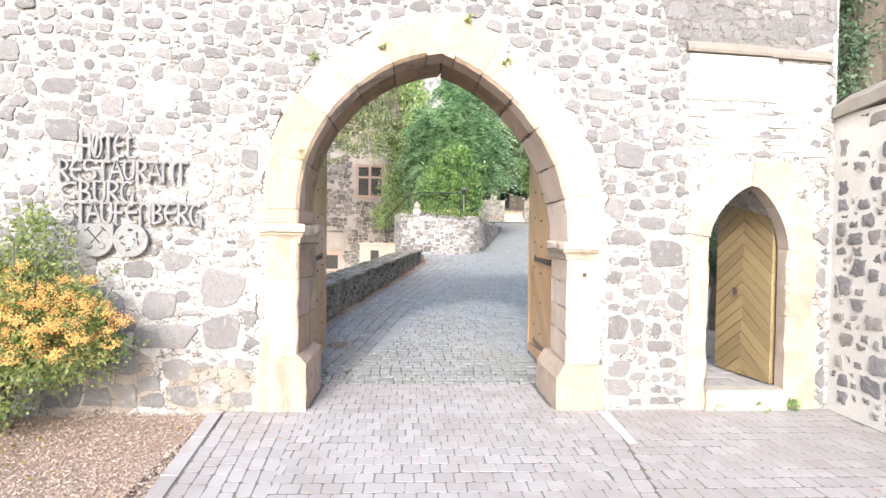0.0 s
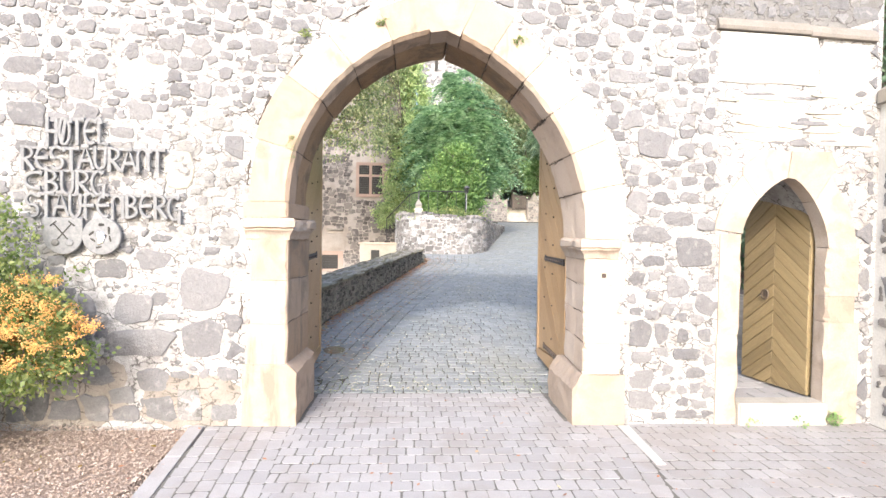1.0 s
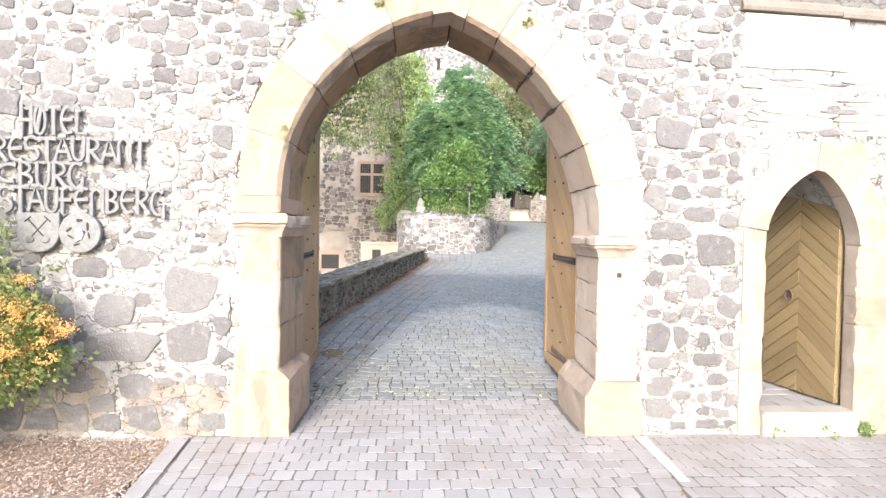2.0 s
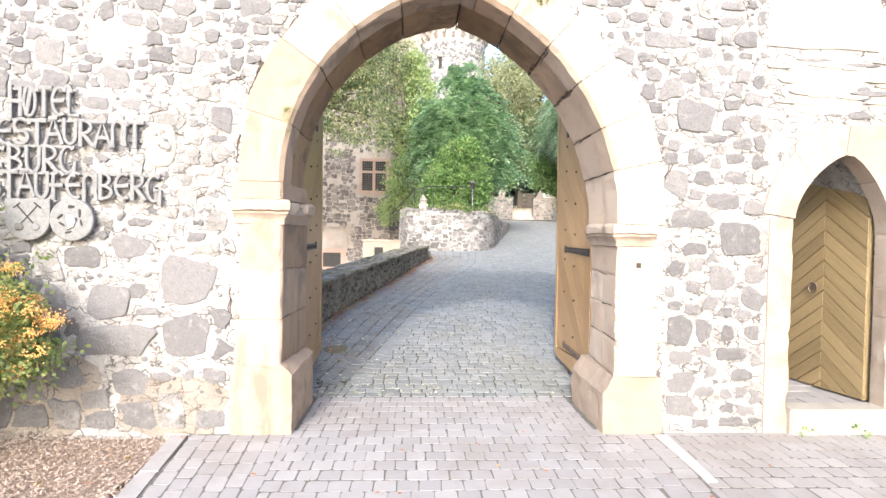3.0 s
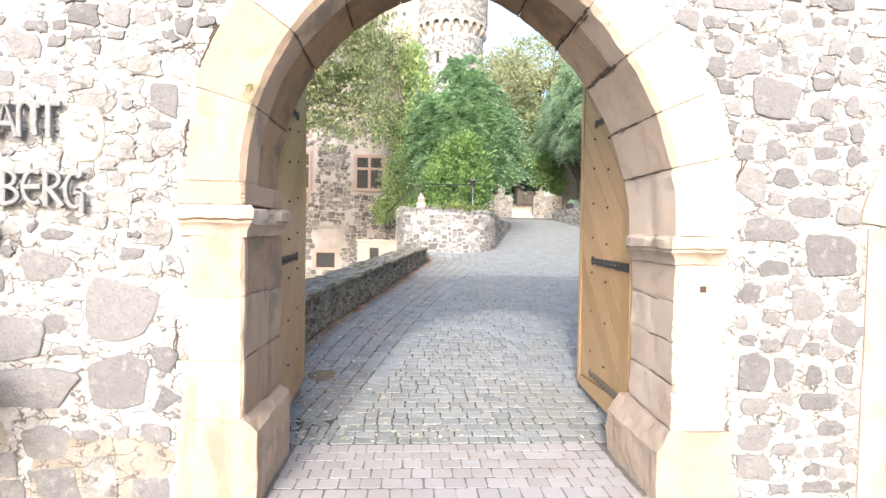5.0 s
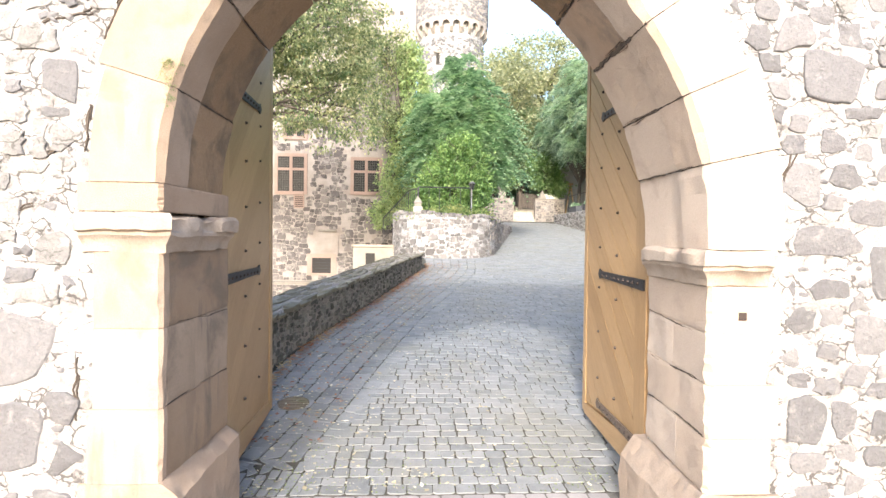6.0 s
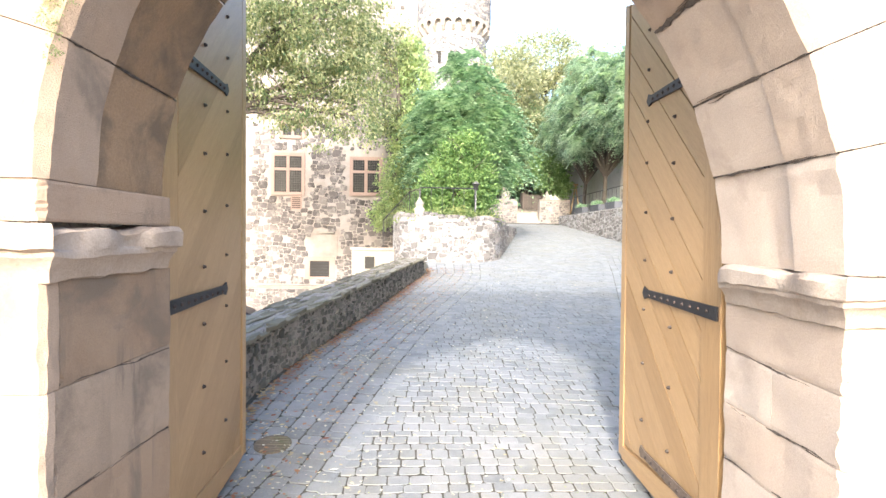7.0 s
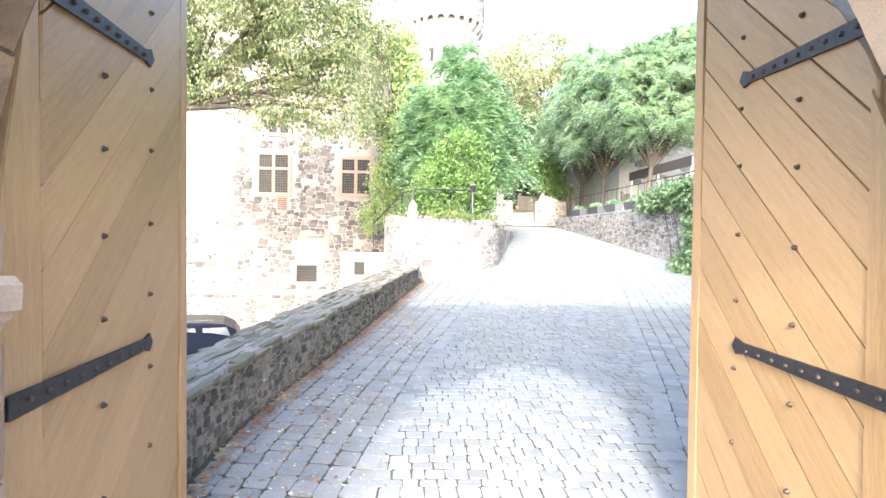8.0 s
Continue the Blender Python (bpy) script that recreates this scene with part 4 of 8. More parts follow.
SPLAYS = {-1: -0.025, 1: 0.05}     # how far each jamb opens towards the back
for side, xin, levels, top in ((-1, -1.177, (0.48, 0.80, 1.14, 1.46), 1.75), (1, 1.173, (0.41, 0.66, 0.90, 1.13, 1.34), 1.50)):
    for z0, z1 in zip(levels, levels[1:]):
        # West blocks split near the arris: pale front, shade-coloured reveal behind.
        cut = 0.03 + 0.05 * (z0 % 0.4) if side < 0 else WALL_BACK + 0.006 if z0 in (0.66, 1.13) else rng.uniform(0.25, 0.45)
        part("pier_block", pier_stone(xin, side * (1.50 + rng.uniform(-0.06, 0.03)), z0, z1, -0.014, cut, splay=SPLAYS[side]), JAMB if side < 0 else PEACH_LIT, gate_arch)
        if cut < WALL_BACK:
            part("reveal_block", pier_stone(xin, side * 1.48, z0, z1, cut + (0.0006 if side < 0 else 0.003), WALL_BACK + 0.006, 0.0006 if side < 0 else 0.003, splay=SPLAYS[side]), JAMB_SHADED if side < 0 else PEACH_LIT, gate_arch)
    if side < 0:
        part("pier_block", pier_stone(xin, -1.52, 1.63, 1.75, -0.014, WALL_BACK + 0.004, splay=SPLAYS[side]), JAMB, gate_arch)
    # plinth with a sloping top towards the way through
    bm = bmesh.new()
    inner, zt = (-1.10, 0.485) if side < 0 else (1.09, 0.405)
    zc = zt - (0.07 if side < 0 else 0.12)
    yb = 0.76
    prof = [(inner, -0.3), (inner, zc), (xin, zt), (side * 1.52, zt), (side * 1.52, -0.3)]
    ring = []
    for (x0, z0), (x1, z1) in zip(prof, prof[1:] + prof[:1]):
        ring += [(x0 + (x1 - x0) * k / 10, z0 + (z1 - z0) * k / 10) for k in range(10)]
    rows = []
    for m in range(15):
        y = -0.018 + (yb + 0.018) * m / 14
        row = []
        for x, z in ring:
            p = Vector((x + side * 0.004 * m / 14, y, z - 0.0007 * m))
            if abs(x) < 1.3:
                p += 0.013 * noise.noise_vector(p * 5) + 0.008 * noise.noise_vector(p * 16)
            row.append(bm.verts.new(p))
        rows.append(row)
    n = len(ring)
    for a, b in zip(rows, rows[1:]):
        for q in range(n):
            bm.faces.new((a[q], a[(q + 1) % n], b[(q + 1) % n], b[q]))
    bm.faces.new(rows[0])
    bm.faces.new(rows[-1][::-1])
    part("plinth", bm, JAMB if side < 0 else SANDSTONE, gate_arch, "worn sandstone plinth block")
    # impost: slab over a hollow moulding, round the corner into the way through
    bm = bmesh.new()
    zt, out = (1.625, -1.50) if side < 0 else (1.505, 1.44)
    prof = [(0.0, -0.17), (0.012, -0.165), (0.016, -0.135), (0.035, -0.105), (0.05, -0.095), (0.052, -0.08), (0.075, -0.072), (0.08, -0.02), (0.06, 0.0), (-0.1, 0.0)]
    path = [(out, 0.0, 0.0, -1.0), (xin, 0.0, -side, -1.0), (xin + side * SPLAYS[side] * 0.8, WALL_BACK - 0.03, -side, 0.0)]
    rows = []
    for g, h in zip(path, path[1:]):
        for m in range(33 if h is path[-1] else 32):
            x, y, dx, dy = (g[q] + (h[q] - g[q]) * m / 32 for q in range(4))
            chip = max(0.0, noise.noise(Vector((x * 4 + side, y * 4, 3.3))) - 0.12) * (0.12 if h is path[-1] else 0.05)
            if h is path[-1] and side < 0 and m < 14:
                chip += 0.05 * (1 - m / 14)
            rows.append([bm.verts.new((x + dx * (o - chip * max(0.0, (o - 0.05) / 0.03)), y + dy * (o - chip * max(0.0, (o - 0.05) / 0.03)), zt + k - (chip * 0.7 if k > -0.03 and o > 0.05 else 0.0))) for o, k in prof])
    n = len(prof)
    for a, b in zip(rows, rows[1:]):
        for j in range(n):
            bm.faces.new((a[j], a[(j + 1) % n], b[(j + 1) % n], b[j]))
    bm.faces.new(rows[0])
    bm.faces.new(rows[-1][::-1])
    for v in bm.verts:
        v.co += 0.010 * noise.noise_vector(v.co * 9 + Vector((side * 9, 0, 0))) + 0.004 * noise.noise_vector(v.co * 31)
    ob = part("impost", bm, SANDSTONE, gate_arch, "moulded impost with chipped edges")
    ob.data.shade_smooth()
    ob.data.set_sharp_from_angle(angle=radians(34))
for side, xin, levels in ((-1, -1.177, (0.80, 1.14)), (1, 1.173, (0.66, 0.90, 1.13))):
    for k, z in enumerate(levels):
        face = lambda y, o, out: Vector((xin + side * (SPLAYS[side] * max(0.0, y) / WALL_BACK - out + 0.003), y, z + o + 0.012 * math.sin(y * 5 + k * 2)))
        open_joint(face, 0.02, WALL_BACK, 0.0045, int(z * 100) + side)
box("mark", (1.31, -0.019, 1.19), (1.345, 0.0, 1.225), RUST, gate_arch, "small square iron mark")

# cracked pointing round the west side of the arch and down the jamb
for a0, a1, grow, wide in ((0.05, 0.13, 0.325, 0.0022), (0.24, 0.34, 0.345, 0.003), (0.42, 0.50, 0.33, 0.002), (0.66, 0.76, 0.34, 0.002)):
    lo = math.pi + (apex_angle(ARC_L) - math.pi) * a0
    run = ARC_L[2] * abs(apex_angle(ARC_L) - math.pi) * (a1 - a0)
    rim = lambda q, o, out: Vector((arc_point(ARC_L, lo - q / ARC_L[2], grow + 2.5 * o)[0], -0.005 - out, arc_point(ARC_L, lo - q / ARC_L[2], grow + 2.5 * o)[1]))
    open_joint(rim, 0.0, run, wide, int(grow * 1000) + 5)
for x0, z0, x1, z1, wide in ((-1.535, 0.75, -1.53, 1.02, 0.0014), (-1.66, 2.40, -1.46, 2.45, 0.0022), (-1.90, 2.07, -1.74, 2.04, 0.0016), (-1.70, 1.84, -1.58, 1.89, 0.002), (-1.86, 1.61, -1.70, 1.65, 0.0015), (-2.15, 1.73, -2.02, 1.77, 0.0012), (-1.95, 2.60, -1.82, 2.57, 0.0015), (1.50, 1.78, 1.56, 1.94, 0.0014)):
    run = math.hypot(x1 - x0, z1 - z0)
    ux, uz = (x1 - x0) / run, (z1 - z0) / run
    crack = lambda q, o, out: Vector((x0 + ux * q - uz * 3.5 * o, -0.005 - out, z0 + uz * q + ux * 3.5 * o))
    open_joint(crack, 0.0, run, wide, int(abs(x0) * 100 + z0 * 31))

# ---- dressed stones of the small door ----
door_arch = thing("door_arch", "small pointed doorway of cream and pink sandstone", "arch", kind="structure")
full = door_outline(0.0, 9)[1:-1]
wide = door_outline(0.24, 9)[1:-1]
cuts = (0, 5, 9, 13, 18)
for a, b in zip(cuts, cuts[1:]):
    bm = bmesh.new()
    ring = [full[i] for i in range(a, b + 1)] + [wide[i] for i in range(b, a - 1, -1)]
    if a == 5:
        ring[-5:] = [(2.86, 2.24), (2.66, 2.25), (2.60, 2.23), (2.46, 2.10), wide[5]]
    if a == 9:
        ring[-5:] = [wide[13], (3.26, 2.12), (3.20, 2.24), (3.05, 2.25), (2.864, 2.24)]
    cx = sum(p[0] for p in ring) / len(ring)
    cz = sum(p[1] for p in ring) / len(ring)
    fr = [bm.verts.new((x + (cx - x) * 0.008, -0.016, z + (cz - z) * 0.008)) for x, z in ring]
    bk = [bm.verts.new((x + (cx - x) * 0.008, 0.13, z + (cz - z) * 0.008)) for x, z in ring]
    for i in range(len(ring)):
        bm.faces.new((fr[i], fr[(i + 1) % len(ring)], bk[(i + 1) % len(ring)], bk[i]))
    bm.faces.new(fr)
    bm.faces.new(bk[::-1])
    part("voussoir", bm, SANDSTONE, door_arch)
for side, xin, xo, levels in ((-1, DOOR[0], 2.30, (-0.1, 0.74, 1.56)), (1, DOOR[1], 3.47, (-0.1, 0.84, 1.06, 1.46))):
    for z0, z1 in zip(levels, levels[1:]):
        part("jamb_stone", pier_stone(xin, xo + side * rng.uniform(-0.03, 0.03), z0, z1, -0.0125, 0.127), SANDSTONE, door_arch)
bm = bmesh.new()
add_box(bm, (2.46, -0.05, -0.2), (3.215, 0.14, DOOR[2]))
bmesh.ops.bevel(bm, geom=bm.edges[:], offset=0.012, segments=2, affect='EDGES')
part("door_sill", bm, LIMESTONE, door_arch, "pale worn stone sill")
# inner passage of the small door
for x0, x1 in ((2.36, 2.46), (3.30, 3.40)):
    box("passage_cheek", (x0, 0.135, -0.2), (x1, WALL_BACK + 0.004, 1.75), PLASTER, door_arch)
box("passage_floor", (2.46, 0.145, -0.2), (3.30, 1.6, 0.150), JOINT, door_arch, "worn grey stone threshold floor")
for j in range(9):
    for i in range(3):
        x0, y0 = 2.465 + i * 0.28 - (j % 2) * 0.10, 0.15 + j * 0.16
        box("floor_slab", (max(2.465, x0), y0, 0.12), (min(3.295, x0 + 0.272), y0 + 0.152, 0.165 + 0.003 * ((i * 7 + j * 5) % 3)), PAVER, door_arch, "", 0.004)
box("loose_stone", (2.60, 0.55, 0.166), (2.78, 0.70, 0.25), GRITSTONE, door_arch, "squared stop stone on the floor", 0.012)

# ---- wall beside the court, with raking coping ----
wall_side = setting(box("wall_side", (3.62, -9.0, -0.3), (4.10, 0.74, 2.66), LIMEWASH), "lime-mortared rubble side wall of the forecourt", "wall")
side_rest = bmesh.new()
for i, (y, z, ol) in enumerate(rubble_cells(random.Random(33), -7.5, -0.04, 0.03, 2.63, 0.13, 1.15, (), (0.014, 0.036), keep=lambda u, v, s: (int(u * 977 + v * 3331) % 20) < 19, rag=0.009)):
    own = y > -1.3 and area(ol) > 0.006
    bm = bmesh.new() if own else side_rest
    proud(bm, ol, i, lambda u, w, v: Vector((3.62 + w, u, v)))
    if own:
        part("rubble_stone", bm, BASALT if i % 5 < 3 else PALE_RUBBLE, wall_side)
tagged(part("small_rubble", side_rest, PALE_RUBBLE, wall_side), kind="stuff")
for i in range(6):
    y1 = -0.02 - i * 0.9
    bm = bmesh.new()
    prof = [(3.57, 0.0), (3.57, 0.10), (3.72, 0.21), (4.0, 0.21), (4.15, 0.10), (4.15, 0.0)]
    rake = 0.10
    a = [bm.verts.new((x, y1, 2.64 + z - y1 * rake)) for x, z in prof]
    b = [bm.verts.new((x, y1 - 0.89, 2.64 + z - (y1 - 0.89) * rake)) for x, z in prof]
    n = len(prof)
    for j in range(n):
        bm.faces.new((a[j], a[(j + 1) % n], b[(j + 1) % n], b[j]))
    bm.faces.new(a)
    bm.faces.new(b[::-1])
    part("coping_stone", bm, GRITSTONE, wall_side, "weathered sloped coping stone")

# ---- gate leaves ----


def gate_leaf(side):
    """One oak leaf, swung fully open; u runs from the hinge to the free edge, v upwards."""
    arc = ARC_L if side < 0 else ARC_R
    width, foot = 1.25, 0.075 if side < 0 else 0.085
    def top(u):
        x = side * (1.255 - u)
        g = arc[2] + 0.07
        return arc[1] + math.sqrt(max(0.0, g * g - (x - arc[0]) ** 2))
    us = [width * i / 12 for i in range(13)]
    shape = [(0.0, foot), (width, foot + 0.06)] + [(u, top(u)) for u in reversed(us)]
    ax = -1.243 if side < 0 else 1.255
    leaf = thing("gate_leaf", "oiled oak gate leaf with diagonal boards and iron straps, standing open", "gate", group="gate leaves")
    hy = 0.79 if side < 0 else 0.77
    lean = -0.035 if side < 0 else 0.028
    def place(u, v, k):
        return Vector((ax + lean * u + (-side) * (k - 0.05), hy + u, v))
    # back layer
    bm = bmesh.new()
    slab(bm, shape, 0.05, 0.003, lambda u, v, k: place(u, v, k - 0.005))
    bk = bm.faces.new([bm.verts.new(place(u, v, -0.01)) for u, v in shape])
    part("backing", bm, OAK, leaf)
    # stile along the hinge and cover strip at the free edge, grain upwards
    def board(name, poly, ang, thick, material, label=""):
        poly = [p for i, p in enumerate(poly) if math.hypot(p[0] - poly[i - 1][0], p[1] - poly[i - 1][1]) > 0.002]
        if len(poly) < 3:
            return
        cu = sum(p[0] for p in poly) / len(poly)
        cv = sum(p[1] for p in poly) / len(poly)
        c, s = math.cos(ang), math.sin(ang)
        loc = [((p[0] - cu) * c + (p[1] - cv) * s, -(p[0] - cu) * s + (p[1] - cv) * c) for p in poly]
        bm = bmesh.new()
        slab(bm, loc, thick, 0.0065, lambda a, b, k: Vector((a, b, k)))
        ob = part(name, bm, material, leaf, label)
        ex = place(cu + c, cv + s, 0) - place(cu, cv, 0)
        ey = place(cu - s, cv + c, 0) - place(cu, cv, 0)
        ez = place(cu, cv, 1) - place(cu, cv, 0)
        m = Matrix((ex, ey, ez)).transposed().to_4x4()
        m.translation = place(cu, cv, 0.045)
        ob.matrix_basis = m
    rail_top = foot + 0.20
    inner = clip(clip(clip(shape, -1, 0, -0.17), 1, 0, width - 0.075), -0.05, -1, -rail_top - 0.005)
    board("bottom_rail", clip(clip(clip(shape, -1, 0, -0.168), 1, 0, width - 0.073), 0.05, 1, rail_top), 0.0, 0.026, OAK)
    board("stile", clip(shape, 1, 0, 0.165), math.pi / 2, 0.024, OAK)
    board("cover_strip", clip(shape, -1, 0, -(width - 0.07)), math.pi / 2, 0.030, OAK)
    ang = radians(44)
    nx, ny = -math.sin(ang), math.cos(ang)
    step = 0.176
    ds = [nx * p[0] + ny * p[1] for p in inner]
    d = min(ds) - 0.05
    while d < max(ds):
        poly = clip(clip(inner, nx, ny, d + step - 0.0045), -nx, -ny, -(d + 0.0))
        if len(poly) > 2:
            board("board", poly, ang, 0.022, OAK)
        d += step
    # straps with a pointed tip and bolts
    for z in (1.27, 2.43, 0.30):
        if z < 1 and side < 0:
            continue
        iron = IRON if z > 1 else OLDIRON
        bm = bmesh.new()
        ol = [(0.02 if z < 2 else 0.20, z - 0.033), (0.80, z - 0.012), (0.845, z - 0.024), (0.875, z + 0.01), (0.85, z + 0.05), (0.80, z + 0.034), (0.02 if z < 2 else 0.20, z + 0.033)]
        slab(bm, ol, 0.012, 0.003, lambda u, v, k: place(u, v, 0.068 + k))
        strap = part("strap_hinge", bm, iron, leaf, "black wrought-iron strap hinge" if z > 1 else "rust-brown worn strap hinge")
        for j in range(9):
            bm = bmesh.new()
            bmesh.ops.create_icosphere(bm, subdivisions=1, radius=0.011, matrix=Matrix.Translation(place((0.10 if z < 2 else 0.23) + j * (0.083 if z < 2 else 0.068), z + 0.004, 0.081)))
            part("bolt", bm, RUST, strap)
    for v in (0.45, 0.80, 1.13, 1.43, 1.72, 2.02, 2.27, 2.58, 2.82):
        for u in (0.50, 0.86):
            if v < top(u) - 0.1:
                bm = bmesh.new()
                bmesh.ops.create_cone(bm, cap_ends=True, segments=6, radius1=0.012, radius2=0.006, depth=0.014, matrix=Matrix.Translation(place(u, v + (0.05 if u > 0.6 else 0), 0.075)) @ pose(0, 0, 0, 0, -90 * side, 0))
                part("nail", bm, RUST, leaf)
    return leaf


gate_leaf(-1)
gate_leaf(1)

# ---- small door leaf: herringbone boards ----
door_leaf = thing("door_leaf", "ochre herringbone-boarded wooden door, swung half inwards", "door")
HX, HY, FX, FY = 3.195, 0.165, 3.072, 0.879
dlen = math.hypot(FX - HX, FY - HY)
du = Vector(((FX - HX) / dlen, (FY - HY) / dlen, 0))
dn = Vector((du.y, -du.x, 0)) * -1


def dplace(u, v, k):
    return Vector((HX, HY, 0)) + du * u + dn * k + Vector((0, 0, v))


def dtop(u):
    t = abs(u - 0.36) / 0.43
    return 1.50 + 0.55 * max(0.0, 1 - t ** 1.5) ** 0.60


dshape = [(0.0, 0.185), (dlen, 0.185)] + [(dlen * (1 - i / 12), dtop(dlen * (1 - i / 12))) for i in range(13)]
bm = bmesh.new()
slab(bm, dshape, 0.035, 0.003, lambda u, v, k: dplace(u, v, k - 0.035))
bm.faces.new([bm.verts.new(dplace(u, v, -0.036)) for u, v in dshape])
part("backing", bm, OCHRE, door_leaf)
for half in (0, 1):
    lo, hi = (0.0, dlen * 0.5) if half == 0 else (dlen * 0.5, dlen)
    field = clip(clip(dshape, -1, 0, -(lo + 0.001)), 1, 0, hi - 0.001)
    ang = radians(38) if half == 0 else radians(-38)
    nx, ny = -math.sin(ang), math.cos(ang)
    ds = [nx * p[0] + ny * p[1] for p in field]
    base = nx * dlen * 0.5 + ny * 0.0
    d = base - 12 * 0.0985
    while d < max(ds):
        poly = clip(clip(field, nx, ny, d + 0.0985 - 0.007), -nx, -ny, -d)
        if len(poly) > 2:
            cu = sum(p[0] for p in poly) / len(poly)
            cv = sum(p[1] for p in poly) / len(poly)
            c, s = math.cos(ang), math.sin(ang)
            loc = [((p[0] - cu) * c + (p[1] - cv) * s, -(p[0] - cu) * s + (p[1] - cv) * c) for p in poly]
            bm = bmesh.new()
            slab(bm, loc, 0.018, 0.004, lambda a, b, k: Vector((a, b, k)))
            ob = part("board", bm, OCHRE, door_leaf)
            m = Matrix((du * c + Vector((0, 0, s)), du * -s + Vector((0, 0, c)), dn)).transposed().to_4x4()
            m.translation = dplace(cu, cv, 0.0)
            ob.matrix_basis = m
        d += 0.0985
bm = bmesh.new()
bmesh.ops.create_cone(bm, cap_ends=True, segments=20, radius1=0.035, radius2=0.03, depth=0.012, matrix=Matrix.Translation(dplace(0.44, 1.02, 0.025)) @ du.to_track_quat('X', 'Z').to_matrix().to_4x4() @ pose(0, 0, 0, 90, 0, 0))
plate = part("rosette", bm, OLDIRON, door_leaf, "round iron rosette")
bm = bmesh.new()
tube(bm, [dplace(0.44 + 0.04 * math.cos(a), 1.01 + 0.045 * math.sin(a), 0.04) for a in [math.pi * (0.5 + i / 8) for i in range(17)]], [0.006] * 17, 6)
part("ring_handle", bm, OLDIRON, plate, "worn iron ring handle")

# ---- ground, road, forecourt ----


def terrain(x, y):
    if y < 0.9:
        return -0.10
    edge = float(np.interp(y, [0, 2.7, 3.7, 5, 6, 8, 10.3, 12.5], [-1.75, -1.75, -1.65, -1.35, -1.1, -0.7, -0.2, 0.2]))
    if x > 7.7:
        return 2.62 if y < 40 else 2.62 + (y - 40) * 0.1
    if y > 27.6:
        return 3.05 + (y - 27.6) * 0.12
    if x < edge - 0.2 and y < 19.6:
        return -1.52
    if x > edge and x < 7.7:
        return road_z(y) - 0.10
    return -1.52


bm = bmesh.new()
xs = [-400, -150, -60, -30, -20] + [-14 + 0.5 * i for i in range(60)] + [20, 30, 60, 150, 400]
ys = [-400, -150, -60, -30, -15, -8, -4, -1] + [0.6 + 0.45 * i for i in range(66)] + [35, 45, 60, 90, 150, 400]
grid = [[bm.verts.new((x, y, min(terrain(x, y), 12.0))) for x in xs] for y in ys]
for j in range(len(ys) - 1):
    for i in range(len(xs) - 1):
        bm.faces.new((grid[j][i], grid[j][i + 1], grid[j + 1][i + 1], grid[j + 1][i]))
setting(finish("ground", bm, EARTH), "earthy castle ground with sparse grass", "ground")

# forecourt bed under the pavers
forecourt = setting(box("pavement", (-1.74, -14.0, -0.2), (3.62, 0.86, -0.0015), JOINT), "grey block paving of the forecourt", "pavement")
road_bm = bmesh.new()
ys = sorted([0.86, 1.0, 1.4, 2, 2.5, 3, 3.5, 4, 13.0] + [4.5 + 0.75 * i for i in range(31)])
rows = []
for y in ys:
    x0 = float(np.interp(y, [0, 2.7, 3.2, 3.7, 4.3, 5, 6, 8, 10.3, 11, 30], [-1.75, -1.7, -1.62, -1.55, -1.4, -1.25, -1.0, -0.55, -0.1, 0.0, 0.5]))
    x1 = float(np.interp(y, [0, 2.2, 3.5, 8, 12, 14, 30], [1.7, 1.8, 3.2, 6.0, 7.2, 7.5, 7.5]))
    rows.append([road_bm.verts.new((x0 + (x1 - x0) * i / 12, y, road_z(y) - 0.0045)) for i in range(13)])
for a, b in zip(rows, rows[1:]):
    for i in range(12):
        road_bm.faces.new((a[i], a[i + 1], b[i + 1], b[i]))
low = [[road_bm.verts.new((v.co.x, v.co.y, v.co.z - 0.09)) for v in (r[0], r[-1])] for r in rows]
for (a, b), (la, lb) in zip(zip(rows, rows[1:]), zip(low, low[1:])):
    road_bm.faces.new((a[0], b[0], lb[0], la[0]))
    road_bm.faces.new((a[-1], b[-1], lb[1], la[1]))
road = setting(finish("road", road_bm, ROADJOINT), "rising lane of worn basalt setts", "road")

# ---- low boundary wall beside the lane ----
PAR = [(1.2, -1.78), (2.7, -1.56), (3.2, -1.52), (3.7, -1.43), (4.3, -1.29), (5.0, -1.12), (6.0, -0.87), (7.9, -0.46), (10.2, 0.06)]


def par_x(y):
    return float(np.interp(y, [p[0] for p in PAR], [p[1] for p in PAR]))


def par_top(y):
    return float(np.interp(y, [1.2, 3.0, 4.3, 6.1, 8.0, 10.2], [0.66, 0.74, 0.84, 0.96, 1.06, 1.17]))


bm = bmesh.new()
rows = []
for i in range(37):
    y = 1.2 + 9.0 * i / 36
    x, zt = par_x(y), par_top(y)
    w = 0.46
    rows.append([bm.verts.new(c) for c in ((x - 0.012, y, -0.3), (x - 0.012, y, zt - 0.05), (x - 0.04, y, zt - 0.025), (x - w + 0.03, y, zt - 0.025), (x - w, y, zt - 0.05), (x - w, y, -1.6))])
for a, b in zip(rows, rows[1:]):
    for j in range(6):
        bm.faces.new((a[j], a[(j + 1) % 6], b[(j + 1) % 6], b[j]))
bm.faces.new(rows[0])
bm.faces.new(rows[-1][::-1])
boundary = setting(finish("wall_boundary", bm, DIRTY_RENDER), "low dark rubble wall with flat coping slabs", "wall")
rng = random.Random(41)
stones = bmesh.new()
count = 0
